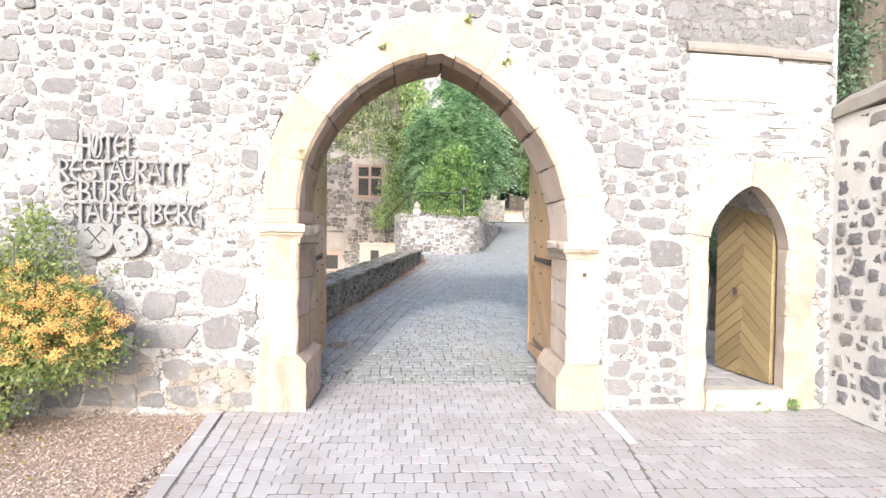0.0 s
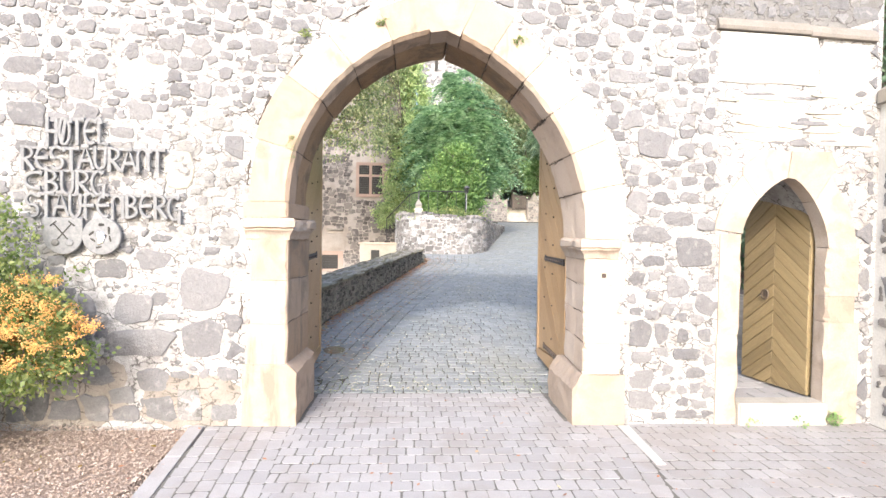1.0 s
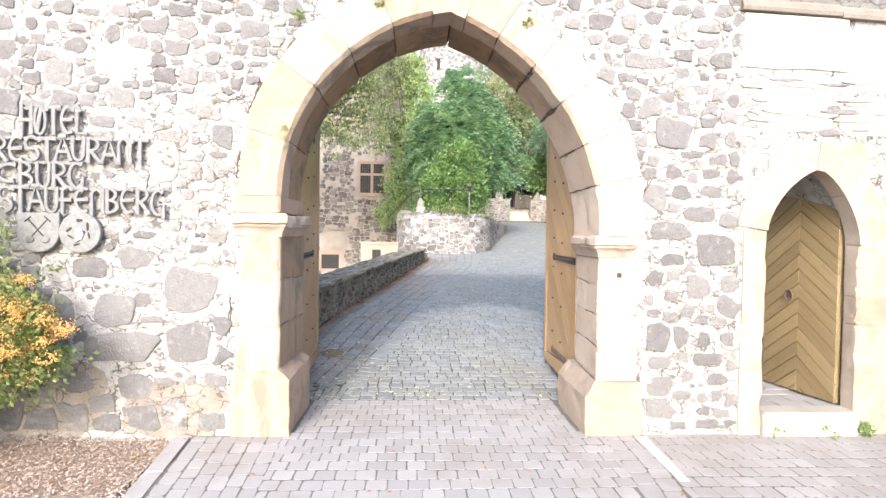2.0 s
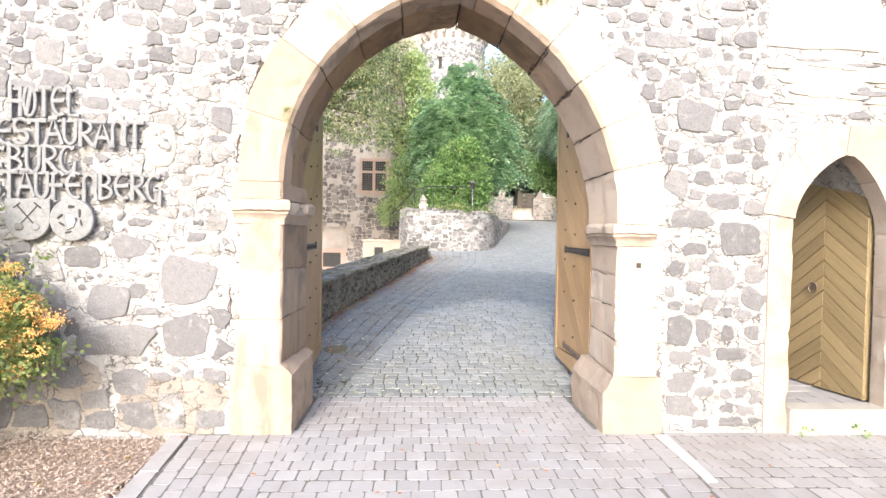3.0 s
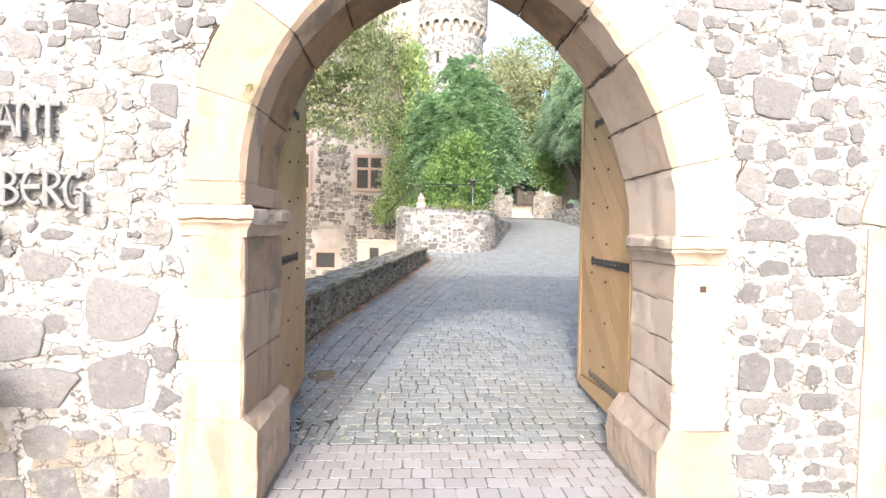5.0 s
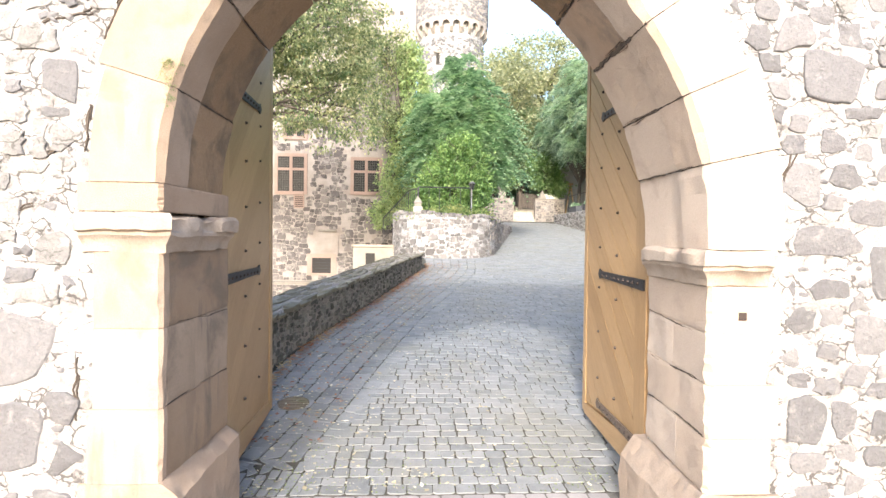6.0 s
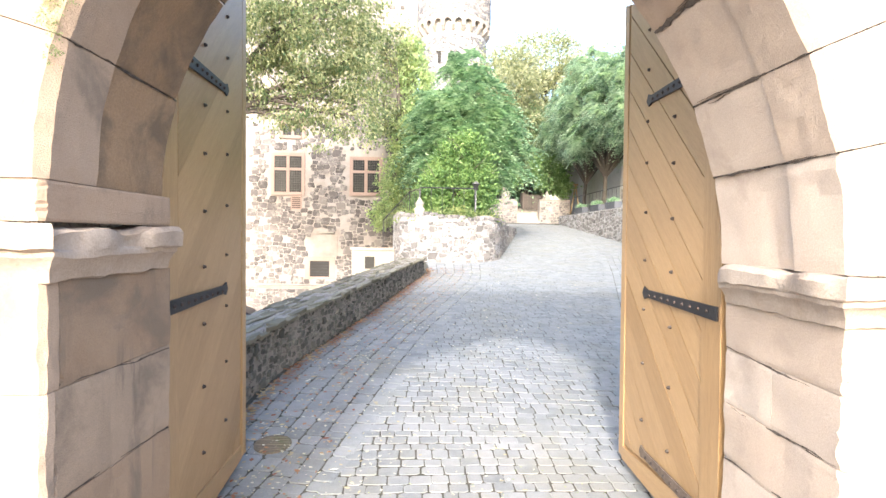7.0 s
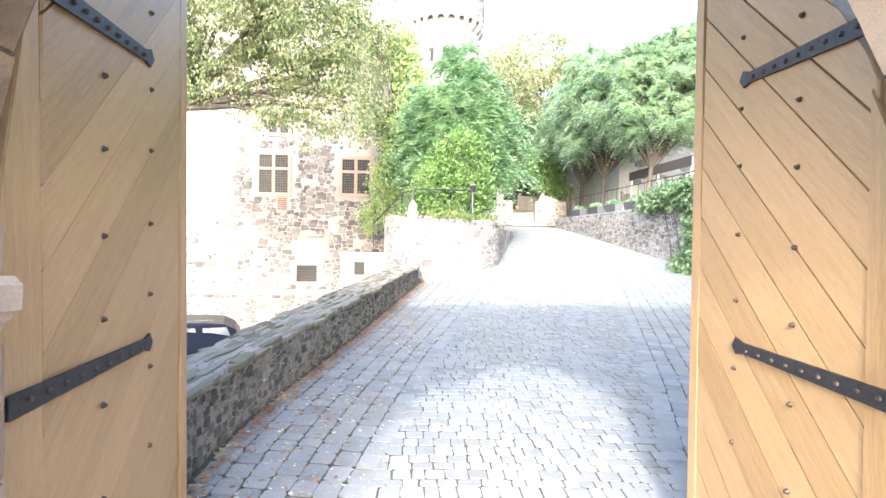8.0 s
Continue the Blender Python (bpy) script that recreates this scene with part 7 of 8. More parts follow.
GLYPHS["L"] = [[(0.2, 1.15), (0.2, 0.05), (1.0, 0.0)], bow(0.15, 0.85, 0.25, 0.22, 0, 180, 8)]
GLYPHS["R"] = [[(0.12, -0.1), (0.12, 1.05)], bow(0.2, 0.72, 0.62, 0.28, 110, -95, 12), [(0.3, 0.44), (0.98, -0.1)]]
GLYPHS["S"] = [bow(0.5, 0.74, 0.42, 0.27, 30, 250, 12) + bow(0.5, 0.25, 0.44, 0.27, 90, -150, 12)]
GLYPHS["A"] = [[(-0.05, -0.05), (0.5, 1.02), (1.05, -0.05)], [(0.2, 0.36), (0.8, 0.36)], [(0.2, 1.02), (0.75, 1.02)]]
GLYPHS["U"] = [[(0.12, 1.05), (0.12, 0.35)] + bow(0.5, 0.35, 0.38, 0.36, 180, 360, 10) + [(0.88, 1.05)]]
GLYPHS["N"] = [[(0.1, -0.1), (0.1, 0.7)] + bow(0.45, 0.7, 0.35, 0.3, 180, 20, 8) + [(0.9, -0.05)], [(0.88, 0.4), (0.88, 1.05)]]
GLYPHS["B"] = [[(0.12, -0.05), (0.12, 1.05)], bow(0.12, 0.76, 0.62, 0.26, 90, -90, 10), bow(0.12, 0.25, 0.76, 0.27, 90, -90, 10)]
GLYPHS["G"] = [bow(0.52, 0.5, 0.46, 0.52, 50, 310, 18), [(0.5, 0.42), (0.92, 0.42), (0.86, -0.2)]]
GLYPHS["F"] = [[(0.2, -0.1), (0.2, 0.8)] + bow(0.55, 0.8, 0.35, 0.25, 180, 20, 8), [(-0.05, 0.5), (0.85, 0.5)]]
for word, x0, x1, z0, z1 in (("HOTEL", -2.96, -2.50, 2.15, 2.33), ("RESTAURANT", -3.14, -2.09, 1.965, 2.125), ("BURG", -2.97, -2.52, 1.79, 1.955), ("STAUFENBERG", -3.11, -1.965, 1.61, 1.775)):
    n = len(word)
    rg = random.Random(n)
    for i, ch in enumerate(word):
        wid = (x1 - x0) / n
        a, b = x0 + wid * i - 0.002, x0 + wid * (i + 0.93)
        dz = rg.uniform(-0.012, 0.012)
        bm = bmesh.new()
        for k, stroke in enumerate(GLYPHS[ch]):
            ribbon(bm, [(a + (b - a) * u, z0 + dz + (z1 - z0) * w) for u, w in stroke], 0.021, -0.030 - 0.0015 * k, -0.052 - 0.0015 * k, 1.25)
        part("letter", bm, SIGNMETAL, sign)
    box("tie_bar", (x0 + 0.02, -0.044, z1 - 0.012), (x1 - 0.02, -0.034, z1 + 0.004), SIGNMETAL, sign)
# flourish before the third word
bm = bmesh.new()
ribbon(bm, bow(-3.03, 1.875, 0.085, 0.06, 60, 290, 14), 0.024, -0.030, -0.052, 1.6)
part("flourish", bm, SIGNMETAL, sign)
# shield and disc, run together under the writing
bm = bmesh.new()
slab(bm, [(-2.975, 1.60), (-2.975, 1.468)] + bow(-2.83, 1.468, 0.145, 0.145, 185, 355, 20) + [(-2.685, 1.468), (-2.685, 1.60)], 0.030, 0.004, lambda u, v, k: Vector((u, -0.036 - k, v)))
shield = part("shield", bm, SIGNMETAL, sign, "grey shield with two crossed spades")
for sgn in (-1, 1):
    bm = bmesh.new()
    top, foot = (-2.83 - sgn * 0.066, 1.555), (-2.83 + sgn * 0.048, 1.425)
    ribbon(bm, [top, foot], 0.010, -0.0665, -0.0695 - 0.001 * sgn)
    ribbon(bm, [(top[0] - 0.022, top[1] - sgn * 0.018), (top[0] + 0.022, top[1] + sgn * 0.018)], 0.010, -0.0665, -0.0705)
    part("spade_shaft", bm, DARKHOLE, shield)
    bm = bmesh.new()
    slab(bm, [(foot[0] + sgn * 0.004 + u, foot[1] - 0.012 + v) for u, v in bow(0, 0, 0.030, 0.026, 0, 345, 14)], 0.010, 0.005, lambda u, v, k: Vector((u, -0.066 - k, v)))
    part("spade_blade", bm, LEAD if sgn < 0 else SIGNMETAL, shield)
bm = bmesh.new()
slab(bm, bow(-2.548, 1.465, 0.142, 0.142, 0, 351, 40), 0.030, 0.004, lambda u, v, k: Vector((u, -0.037 - k, v)))
disc = part("emblem", bm, SIGNMETAL, sign, "round grey disc with a pierced heraldic relief")
for k, (u, v, w, h, turn) in enumerate(((0.0, 0.085, 0.045, 0.022, 0), (-0.07, 0.02, 0.055, 0.016, 40), (-0.06, -0.03, 0.05, 0.014, -30), (0.055, 0.045, 0.018, 0.06, 0), (0.065, -0.02, 0.014, 0.05, 15), (-0.02, -0.085, 0.05, 0.014, 10), (0.03, 0.0, 0.02, 0.03, 0))):
    bm = bmesh.new()
    c, sn = math.cos(radians(turn)), math.sin(radians(turn))
    slab(bm, [(-2.548 + u + p * c - q * sn, 1.465 + v + p * sn + q * c) for p, q in blob(random.Random(k), w, h, 8, 0.2)], 0.004, 0.001, lambda a, b, t: Vector((a, -0.067 - t, b)))
    part("pierced_field", bm, DARKHOLE, disc)
bm = bmesh.new()
slab(bm, [(-2.548 + u, 1.455 + v) for u, v in blob(random.Random(31), 0.075, 0.12, 12, 0.35, 2.2)], 0.010, 0.004, lambda a, b, t: Vector((a, -0.067 - t, b)))
part("relief_figure", bm, CHROME, disc, "bright worn relief")
for x, z in ((-2.93, 2.24), (-2.55, 2.24), (-3.08, 2.04), (-2.6, 2.04), (-2.14, 2.04), (-2.9, 1.87), (-2.3, 1.69), (-2.02, 1.69), (-2.83, 1.5), (-2.55, 1.5)):
    bm = bmesh.new()
    tube(bm, [(x, -0.045, z), (x, 0.03, z)], [0.007, 0.007], 6)
    part("stand_off", bm, SIGNMETAL, sign)

# ---- things beyond the gate ----
lamp = thing("garden_lamp", "slim iron lamp post with a small glazed lantern", "lamp", at=(0, 0, 0))
LX, LY, LZ = 1.55, 13.7, 2.0
bm = bmesh.new()
tube(bm, [(LX, LY, LZ), (LX, LY, LZ + 0.06), (LX, LY, LZ + 0.95)], [0.04, 0.016, 0.012], 8)
part("post", bm, STEEL, lamp)
bm = bmesh.new()
bmesh.ops.create_cone(bm, cap_ends=True, segments=6, radius1=0.06, radius2=0.09, depth=0.17, matrix=Matrix.Translation((LX, LY, LZ + 1.04)))
part("lantern", bm, GLASS_DARK, lamp, "six-sided glass lantern")
bm = bmesh.new()
bmesh.ops.create_cone(bm, cap_ends=True, segments=6, radius1=0.13, radius2=0.02, depth=0.08, matrix=Matrix.Translation((LX, LY, LZ + 1.165)))
part("lamp_cap", bm, LEAD, lamp)

finial = thing("stone_finial", "pale stone pier cap with a pointed finial", "finial", at=(0, 0, 0))
PX, PY, PZ = -0.06, 12.85, 2.17
box("pier", (PX - 0.13, PY - 0.13, PZ), (PX + 0.13, PY + 0.13, PZ + 0.20), PLASTER, finial, "", 0.01)
box("cap", (PX - 0.10, PY - 0.10, PZ + 0.20), (PX + 0.10, PY + 0.10, PZ + 0.31), GRITSTONE, finial, "", 0.008)
bm = bmesh.new()
bmesh.ops.create_cone(bm, cap_ends=True, segments=4, radius1=0.17, radius2=0.02, depth=0.18, matrix=Matrix.Translation((PX, PY, PZ + 0.40)) @ pose(0, 0, 0, 0, 0, 45))
part("spire", bm, GRITSTONE, finial)


def railing(points, height, label, spacing=0.14, top=0.018):
    r = thing("railing", label, "railing")
    bm = bmesh.new()
    tube(bm, [(x, y, z + height) for x, y, z in points], [top] * len(points), 6)
    part("handrail", bm, IRON, r)
    bm = bmesh.new()
    tube(bm, [(x, y, z + height * 0.2) for x, y, z in points], [0.010] * len(points), 5)
    part("lower_rail", bm, IRON, r)
    for a, b in zip(points, points[1:]):
        a, b = Vector(a), Vector(b)
        n = max(1, round((b - a).length / spacing))
        for i in range(n + 1):
            p = a.lerp(b, i / n)
            bm = bmesh.new()
            big = i in (0, n)
            tube(bm, [p, p + Vector((0, 0, height))], [0.016 if big else 0.007] * 2, 5)
            part("post" if big else "baluster", bm, IRON, r)
    return r


railing([(-0.04, 13.45, 2.0), (1.50, 13.5, 2.0)], 0.98, "thin dark iron railing on the planted terrace", 0.30)
railing([(-1.25, 16.6, 1.25), (-0.35, 14.6, 2.05), (-0.06, 14.1, 2.1)], 0.90, "dark iron stair railing beside the terrace", 0.16)
railing([(8.0, 13.6, 2.8), (8.0, 18.0, 2.8), (8.0, 25.9, 2.8)], 0.95, "thin iron railing behind the lane wall", 0.5)

yard_wall = setting(box("wall_stair", (-2.15, 15.4, -1.6), (-0.35, 15.75, 1.16), YARD_PLASTER), "cream plastered wall of the cellar stair", "wall")
box("coping", (-2.2, 15.36, 1.162), (-0.33, 15.79, 1.24), SANDSTONE, yard_wall, "pale stone coping", 0.01)
box("opening_frame", (-1.78, 15.385, 0.55), (-1.40, 15.399, 1.0), GRITSTONE, yard_wall)
box("dark_opening", (-1.74, 15.378, 0.58), (-1.44, 15.384, 0.96), DARKHOLE, yard_wall)

DX, DY = -1.14, 2.29
bm = bmesh.new()
bmesh.ops.create_cone(bm, cap_ends=True, segments=28, radius1=0.135, radius2=0.130, depth=0.03, matrix=Matrix.Translation((DX, DY, road_z(DY) - 0.006)) @ pose(0, 0, 0, 6, 0, 0))
cover = finish("drain_cover", bm, DRAIN)
tagged(cover, "round dull brown drain cover set in the setts", "drain cover")
for i in range(6):
    bm = bmesh.new()
    w = 0.115 * math.sqrt(1 - ((i - 2.5) / 3.4) ** 2)
    add_box(bm, (-w, -0.0085, 0), (w, 0.0085, 0.006), Matrix.Translation((DX, DY, road_z(DY) + 0.0085)) @ pose(0, 0, 0, 6, 0, 0) @ Matrix.Translation((0, -0.09 + i * 0.036, 0)))
    part("bar", bm, DRAIN, cover)

# parked estate car in the lower yard
car = thing("parked_car", "dark blue estate car parked in the lower yard", "car", at=(0, 0, 0))
CX, CY, CZ = -3.82, 11.6, -1.62
prof = [(0.0, 0.45), (0.02, 0.75), (0.05, 1.15), (0.17, 1.34), (0.40, 1.45), (0.80, 1.49), (1.9, 1.50), (2.5, 1.36), (3.15, 1.00), (4.1, 0.84), (4.35, 0.6), (4.35, 0.30), (0.05, 0.30)]
bm = bmesh.new()
rows = []
for k, (dy, shr) in enumerate(((-0.86, 0.10), (-0.78, 0.0), (0.78, 0.0), (0.86, 0.10))):
    rows.append([bm.verts.new((CX - u, CY + dy * (0.84 if v > 1.16 else 1), CZ + v - shr * (0.25 if v > 1.16 else 0))) for u, v in prof])
for a, b in zip(rows, rows[1:]):
    for j in range(len(prof)):
        bm.faces.new((a[j], a[(j + 1) % len(prof)], b[(j + 1) % len(prof)], b[j]))
bm.faces.new(rows[0])
bm.faces.new(rows[-1][::-1])
part("body", bm, CARBLUE, car)
for u0, u1, v0, v1 in ((0.26, 0.80, 1.19, 1.40), (0.87, 1.75, 1.19, 1.41), (1.82, 2.50, 1.17, 1.32)):
    bm = bmesh.new()
    y = CY - 0.735
    ol = [(CX - u0, CZ + v0), (CX - u1, CZ + v0), (CX - u1 + (0.25 if u0 > 2 else 0), CZ + v1), (CX - u0 - 0.08, CZ + v1)]
    slab(bm, ol, 0.02, 0.005, lambda a, b, k: Vector((a, y - k, b)))
    part("side_window", bm, CARGLASS, car)
bm = bmesh.new()
add_box(bm, (CX - 2.0, CY - 0.66, CZ + 1.50), (CX - 0.6, CY - 0.62, CZ + 1.54))
part("roof_rail", bm, CHROME, car)
for u in (0.75, 3.4):
    for s in (-1, 1):
        bm = bmesh.new()
        bmesh.ops.create_cone(bm, cap_ends=True, segments=22, radius1=0.32, radius2=0.32, depth=0.2, matrix=Matrix.Translation((CX - u, CY + s * 0.78, CZ + 0.32)) @ pose(0, 0, 0, 90, 0, 0))
        wheel = part("wheel", bm, TYRE, car)
        bm = bmesh.new()
        bmesh.ops.create_cone(bm, cap_ends=True, segments=14, radius1=0.20, radius2=0.17, depth=0.03, matrix=Matrix.Translation((CX - u, CY + s * 0.895, CZ + 0.32)) @ pose(0, 0, 0, 90, 0, 0))
        part("rim", bm, CHROME, wheel)
bm = bmesh.new()
add_box(bm, (CX - 0.06, CY - 0.80, CZ + 0.78), (CX + 0.012, CY - 0.62, CZ + 0.95))
part("tail_light", bm, REDSTONE, car)

pivot = Matrix.Translation((CX, CY, 0))
car.matrix_world = pivot @ Matrix.Rotation(radians(18), 4, 'Z') @ pivot.inverted()

# planters on the lane wall
for i, (y, s) in enumerate(((17.5, 0.5), (19.3, 0.55), (21.2, 0.6), (23.4, 0.6))):
    p = thing("planter", "dark trough planter with small green plants", "planter", group="planters on the lane wall")
    bm = bmesh.new()
    lo = [(-0.16, -s), (0.16, -s), (0.16, s), (-0.16, s)]
    b = [bm.verts.new((7.62 + u * 0.8, y + v * 0.9, 2.80)) for u, v in lo]
    t = [bm.verts.new((7.62 + u, y + v, 3.08)) for u, v in lo]
    for j in range(4):
        bm.faces.new((b[j], b[(j + 1) % 4], t[(j + 1) % 4], t[j]))
    bm.faces.new(b[::-1])
    bm.faces.new(t)
    part("trough", bm, SLATE, p)
    quads("plants", crown(np.random.default_rng(200 + i), [(7.62, y, 3.13, 0.14, s * 0.8, 0.10)], 40, 14, 0.06, clump=0.05, droop=-0.2), LEAF_DEEP, p)["kind"] = "stuff"

# play swing and a pale folded parasol beyond the end wall
swing = thing("swing_frame", "pale wooden swing frame beyond the garden wall", "swing")
for x in (8.15, 9.05):
    for s in (-1, 1):
        bm = bmesh.new()
        tube(bm, [(x + s * 0.28, 29.2, 3.0), (x, 29.2, 4.75)], [0.045, 0.04], 6)
        part("leg", bm, OAK_EDGE, swing)
bm = bmesh.new()
tube(bm, [(8.0, 29.2, 4.75), (9.2, 29.2, 4.75)], [0.05, 0.05], 6)
part("crossbar", bm, OAK_EDGE, swing)
slide = thing("white_tarpaulin", "white tarpaulin heap behind the garden wall", "tarpaulin")
bm = bmesh.new()
bmesh.ops.create_icosphere(bm, subdivisions=3, radius=1.0, matrix=Matrix.Translation((7.6, 28.6, 3.35)) @ Matrix.Diagonal((0.75, 0.45, 0.75, 1)))
for v in bm.verts:
    v.co.z += 0.16 * noise.noise(v.co * 2.3)
    v.co.z = max(v.co.z, 3.0)
part("sheet", bm, WHITE, slide)

# restaurant house and awning on the upper terrace
inn = thing("terrace_house", "pale rubble house on the upper terrace", "house", at=(0, 0, 0))
bm = bmesh.new()
add_box(bm, (9.7, 24.0, 2.4), (19.0, 34.0, 7.6))
part("wall", bm, LIMEWASH, inn)
rubble_face(inn, lambda u, v, k: Vector((u, 24.02 - k, v)), 9.75, 18.5, 2.7, 7.5, 0.3, 95, own=30, thin=0.25, material=PALE_RUBBLE)
bm = bmesh.new()
ra = [bm.verts.new(c) for c in ((9.4, 23.6, 7.5), (19.4, 23.6, 7.5), (14.4, 23.6, 10.8), (9.4, 34.4, 7.5), (19.4, 34.4, 7.5), (14.4, 34.4, 10.8))]
for f in ((0, 3, 5, 2), (1, 2, 5, 4), (0, 2, 1), (3, 4, 5), (0, 1, 4, 3)):
    bm.faces.new([ra[i] for i in f])
part("roof", bm, SLATE, inn)
awning = thing("awning", "dark canvas awning on slim posts", "awning", at=(0, 0, 0))
bm = bmesh.new()
slab(bm, [(9.2, 16.6), (12.15, 16.6), (12.15, 21.6), (9.2, 21.6)], 0.06, 0.01, lambda u, v, k: Vector((u, v, 4.55 + (u - 9.2) * 0.18 + k)))
part("canopy", bm, CANVAS, awning)
box("valance", (9.17, 16.6, 4.25), (9.2, 21.6, 4.60), CANVAS, awning)
for y in (16.7, 19.1, 21.5):
    box("post", (9.22, y - 0.03, 2.62), (9.28, y + 0.03, 4.56), WHITE, awning)

# ---- paving pieces, last ----
rng = random.Random(301)
PW, PD = 0.126, 0.131
far_pavers = bmesh.new()
count = 0


def lay_paver(ol):
    """One worn block with softened corners."""
    global count
    cx = sum(p[0] for p in ol) / 4
    cy = sum(p[1] for p in ol) / 4
    own = -1.0 < cx < 1.0 and cy > -1.6 and count < 295
    bm = bmesh.new() if own else far_pavers
    dz, tx, ty = rng.uniform(0.0, 0.0016), rng.uniform(-0.006, 0.006), rng.uniform(-0.006, 0.006)
    soft = []
    for i, p in enumerate(ol):
        for q in (ol[i - 1], ol[(i + 1) % 4]):
            k = rng.uniform(0.05, 0.15)
            soft.append((p[0] + (q[0] - p[0]) * k, p[1] + (q[1] - p[1]) * k))
    slab(bm, soft, 0.05, 0.001, lambda u, v, k: Vector((u, v, -0.05 + k + dz + (u - cx) * tx + (v - cy) * ty)))
    if own:
        count += 1
        part("paver", bm, PAVER, forecourt)


def left_edge(y):
    return -1.785 + 0.118 * max(0.0, -y)


def west_line(y):
    return -1.145 + 0.076 * max(0.0, -y)


def east_line(y):
    return 1.235 - 0.10 * max(0.0, -y)


def strip_line(y):
    return 1.545 - 0.16 * max(0.0, -y)


J = 0.0036
row, y = 0, 0.855
while y > -6.0:
    fields = [(west_line(y), east_line(y)), (strip_line(y), 3.60)] if y - PD < 0.0 else [(-1.08, 1.06)]
    for lo, hi in fields:
        x = lo - (row % 2) * PW * 0.5 - rng.uniform(0, 0.012)
        while x < hi:
            a, b = max(x, lo) + J, min(x + PW, hi) - J
            if b - a > 0.03:
                j = lambda: rng.uniform(-0.004, 0.004)
                wob = lambda u: 0.006 * math.sin(u * 2.1 + row)
                lay_paver([(a + j(), y - J + wob(a) + j()), (b + j(), y - J + wob(b) + j()), (b + j(), y - PD + J + wob(b) + j()), (a + j(), y - PD + J + wob(a) + j())])
            x += PW
    y -= PD
    row += 1
# bands laid along the edges of the way
for edge0, edge1, cols in ((left_edge, west_line, 6), (east_line, lambda v: min(1.448, strip_line(v)), 2)):
    for c in range(cols):
        y, first = -0.02, rng.uniform(0.06, 0.16)
        while y > -6.0:
            d = first if y > -0.03 else rng.uniform(0.13, 0.19)
            f0, f1 = c / cols, (c + 1) / cols
            j = lambda: rng.uniform(-0.005, 0.005)
            e = lambda v, f: edge0(v) + (edge1(v) - edge0(v)) * f
            lay_paver([(e(y, f0) + J + j(), y - J + j()), (e(y, f1) - J + j(), y - J + j()), (e(y - d, f1) - J + j(), y - d + J + j()), (e(y - d, f0) + J + j(), y - d + J + j())])
            y -= d
tagged(part("more_pavers", far_pavers, PAVER, forecourt), kind="stuff")
bm = bmesh.new()
slab(bm, [(1.455, -0.05), (1.545, -0.05), (1.50, -0.78), (1.44, -0.78)], 0.06, 0.004, lambda u, v, k: Vector((u, v, -0.051 + k)))
part("edge_strip", bm, LIMEWASH, forecourt, "pale narrow edging stone")

rng = random.Random(302)
far_setts = bmesh.new()
count = 0


def lay_sett(ol):
    """One worn sett with rounded corners and a slightly tipped, cushioned top."""
    global count
    ol = [(u, max(v, 0.866)) for u, v in ol]
    if area(ol) < 0.0012:
        return
    cx = sum(p[0] for p in ol) / len(ol)
    cy = sum(p[1] for p in ol) / len(ol)
    own = cy < 3.4 and abs(cx) < 1.6 and count < 295
    bm = bmesh.new() if own else far_setts
    dz, tx, ty = rng.uniform(-0.002, 0.004), rng.uniform(-0.02, 0.02), rng.uniform(-0.02, 0.02)
    soft = []
    for i, p in enumerate(ol):
        for q in (ol[i - 1], ol[(i + 1) % 4]):
            k = rng.uniform(0.05, 0.18)
            soft.append((p[0] + (q[0] - p[0]) * k, p[1] + (q[1] - p[1]) * k))
    slab(bm, soft, 0.045, 0.0018, lambda u, v, k: Vector((u, v, road_z(v) - 0.044 + k + dz + (u - cx) * tx + (v - cy) * ty)))
    if own:
        count += 1
        part("sett", bm, SETT, road)


def lane_left(y):
    """Inner edge of the courses that follow the low wall."""
    return float(np.interp(y, [0.8, 1.4, 2.4, 5.5, 9.4, 12.0], [-0.80, -0.72, -0.49, 0.23, 1.40, 1.7]))


def lane_right(y):
    """Inner edge of the courses that follow the far side of the lane."""
    return float(np.interp(y, [0.8, 2.0, 3.1, 4.5, 7.5, 10.5, 14.0, 26.0], [1.25, 1.42, 1.68, 2.2, 3.2, 4.2, 5.3, 6.9]))


def lane_edges(y):
    lo = par_x(y) + 0.03 if y > 1.3 else -1.25
    if y > 10.2:
        lo = float(np.interp(y, [10.2, 11.9, 12.2, 13.5, 15, 20, 26], [0.15, 0.15, 0.2, 1.2, 2.2, 3.4, 4.6]))
    hi = float(np.interp(y, [0, 2.0, 3.5, 8, 12, 14, 30], [1.2, 1.45, 3.2, 6.0, 7.2, 7.45, 7.45]))
    return lo, hi


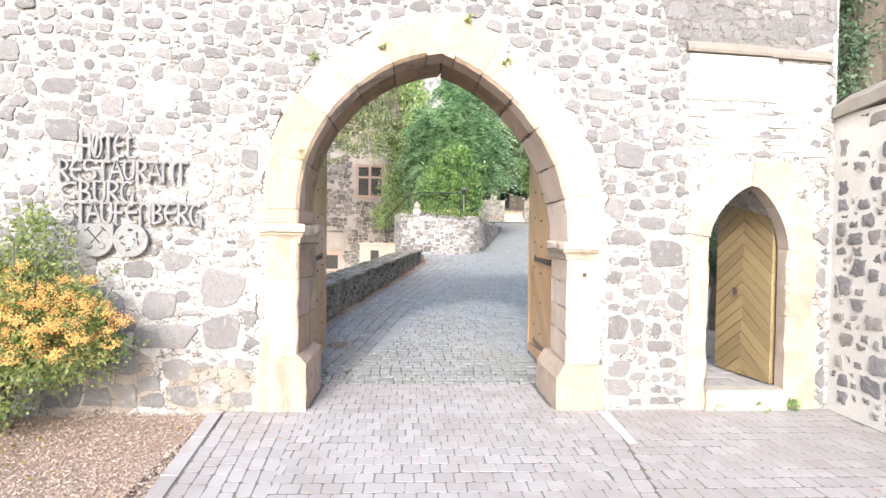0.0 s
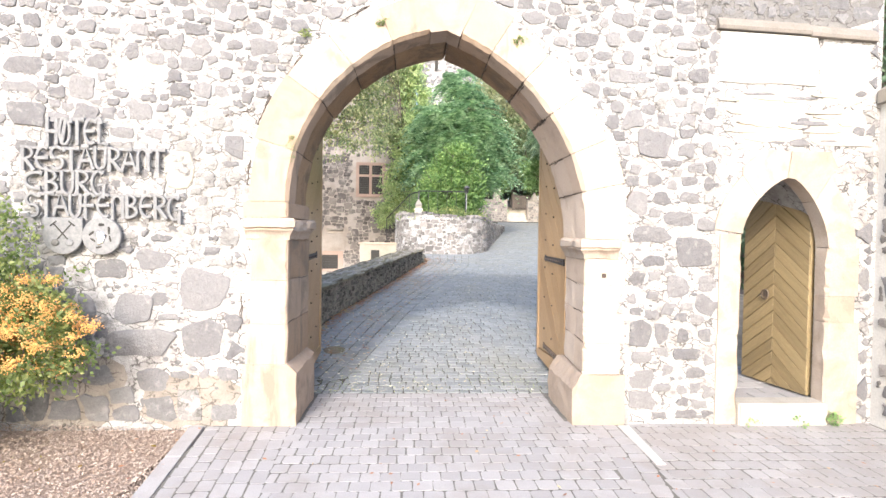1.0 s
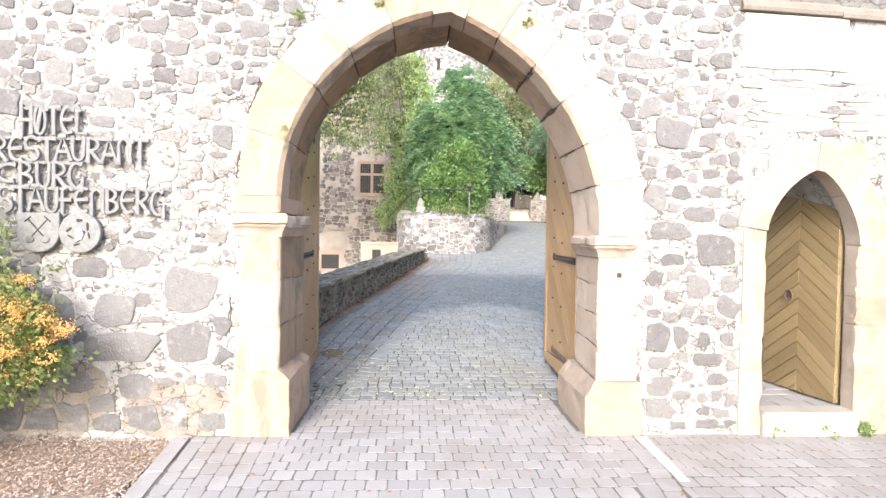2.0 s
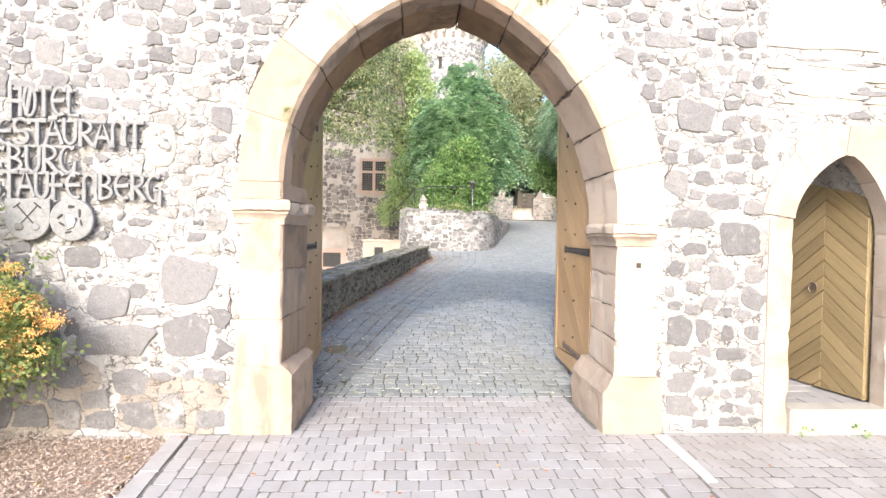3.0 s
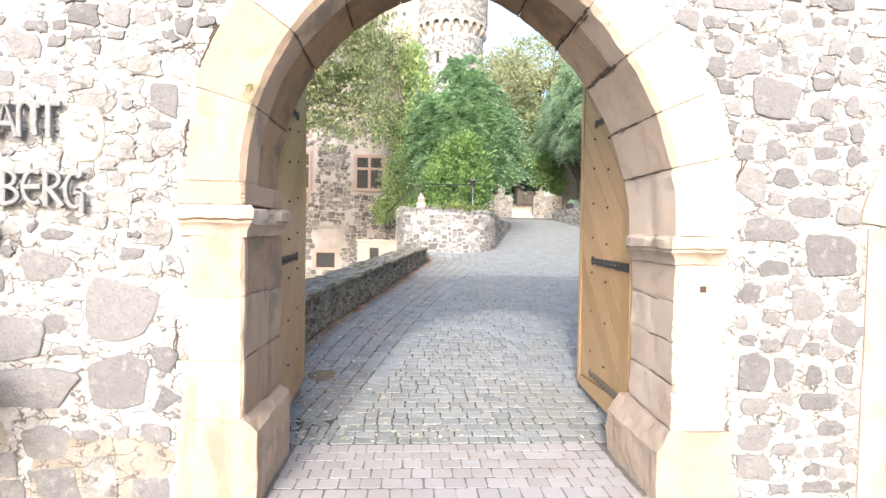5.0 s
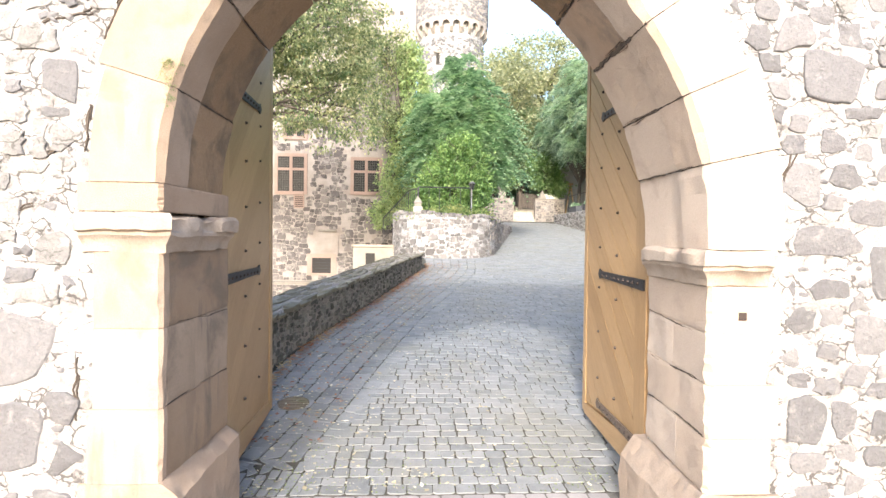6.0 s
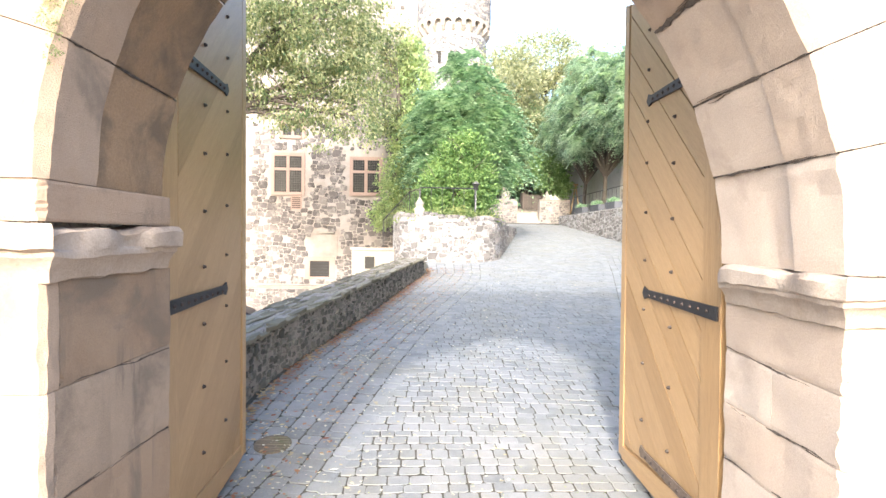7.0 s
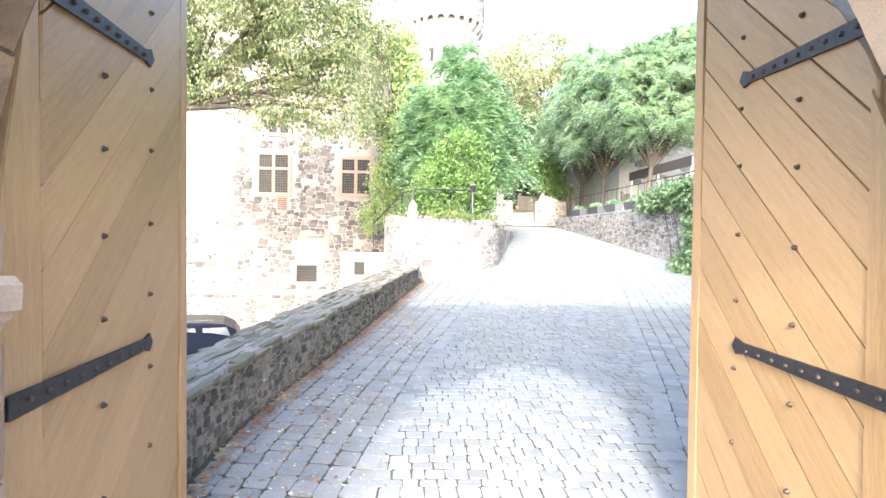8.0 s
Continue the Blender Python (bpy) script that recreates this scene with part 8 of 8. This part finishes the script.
SJ = 0.0046
y = 0.87
while y < 26.2:
    d = rng.uniform(0.082, 0.125) * (1 if y < 9 else 1.2)
    lo, hi = lane_edges(y)
    if y < 11.9:
        lo = lane_left(y)
    hi = min(hi, lane_right(y))
    x = lo + rng.uniform(-0.06, 0.02)
    while x < hi:
        w = rng.uniform(0.09, 0.16) * (1 if y < 9 else 1.25)
        j = lambda: rng.uniform(-0.0055, 0.0055)
        bow = lambda u: 0.045 * min(1.0, y - 0.87) * math.sin(u * 1.1 + y * 0.35) - 0.05 * min(1.0, (y - 0.87) * 0.5) * (u - lo)
        ol = [(x + SJ + j(), y + SJ + bow(x) + j()), (x + w - SJ + j(), y + SJ + bow(x + w) + j()), (x + w - SJ + j(), y + d - SJ + bow(x + w) + j()), (x + SJ + j(), y + d - SJ + bow(x) + j())]
        lay_sett(ol)
        x += w
    y += d


def lay_course(line, start, stop):
    """One course of setts that follows a line of the plan; line(y, f) runs across the course for f from 0 to 1."""
    y = start - rng.uniform(0, 0.1)
    while y < stop:
        d = rng.uniform(0.10, 0.21)
        j = lambda: rng.uniform(-0.006, 0.006)
        sl = (line(y + 0.2, 0.5) - line(y - 0.2, 0.5)) / 0.4
        a, b = y + SJ, y + d - SJ
        w = line(y, 1) - line(y, 0)
        turn = sl * w * 0.8
        lay_sett([(line(a, 0) + SJ + j(), a + j()), (line(a - turn, 1) - SJ + j(), a - turn + j()), (line(b - turn, 1) - SJ + j(), b - turn + j()), (line(b, 0) + SJ + j(), b + j())])
        y += d


# courses laid along the low wall and along the far side of the lane
for k in range(7):
    lay_course(lambda v, f: lane_edges(v)[0] + (lane_left(v) - lane_edges(v)[0]) * (k + f) / 7, 0.86, 11.9)
for k in range(18):
    reach = [v for v in np.arange(2.0, 26.0, 0.25) if lane_right(v) + (k + 0.7) * 0.17 < lane_edges(v)[1]]
    if reach:
        lay_course(lambda v, f: lane_right(v) + (k + f) * 0.17, float(reach[0]), float(reach[-1]))
tagged(part("more_setts", far_setts, SETT, road), kind="stuff")
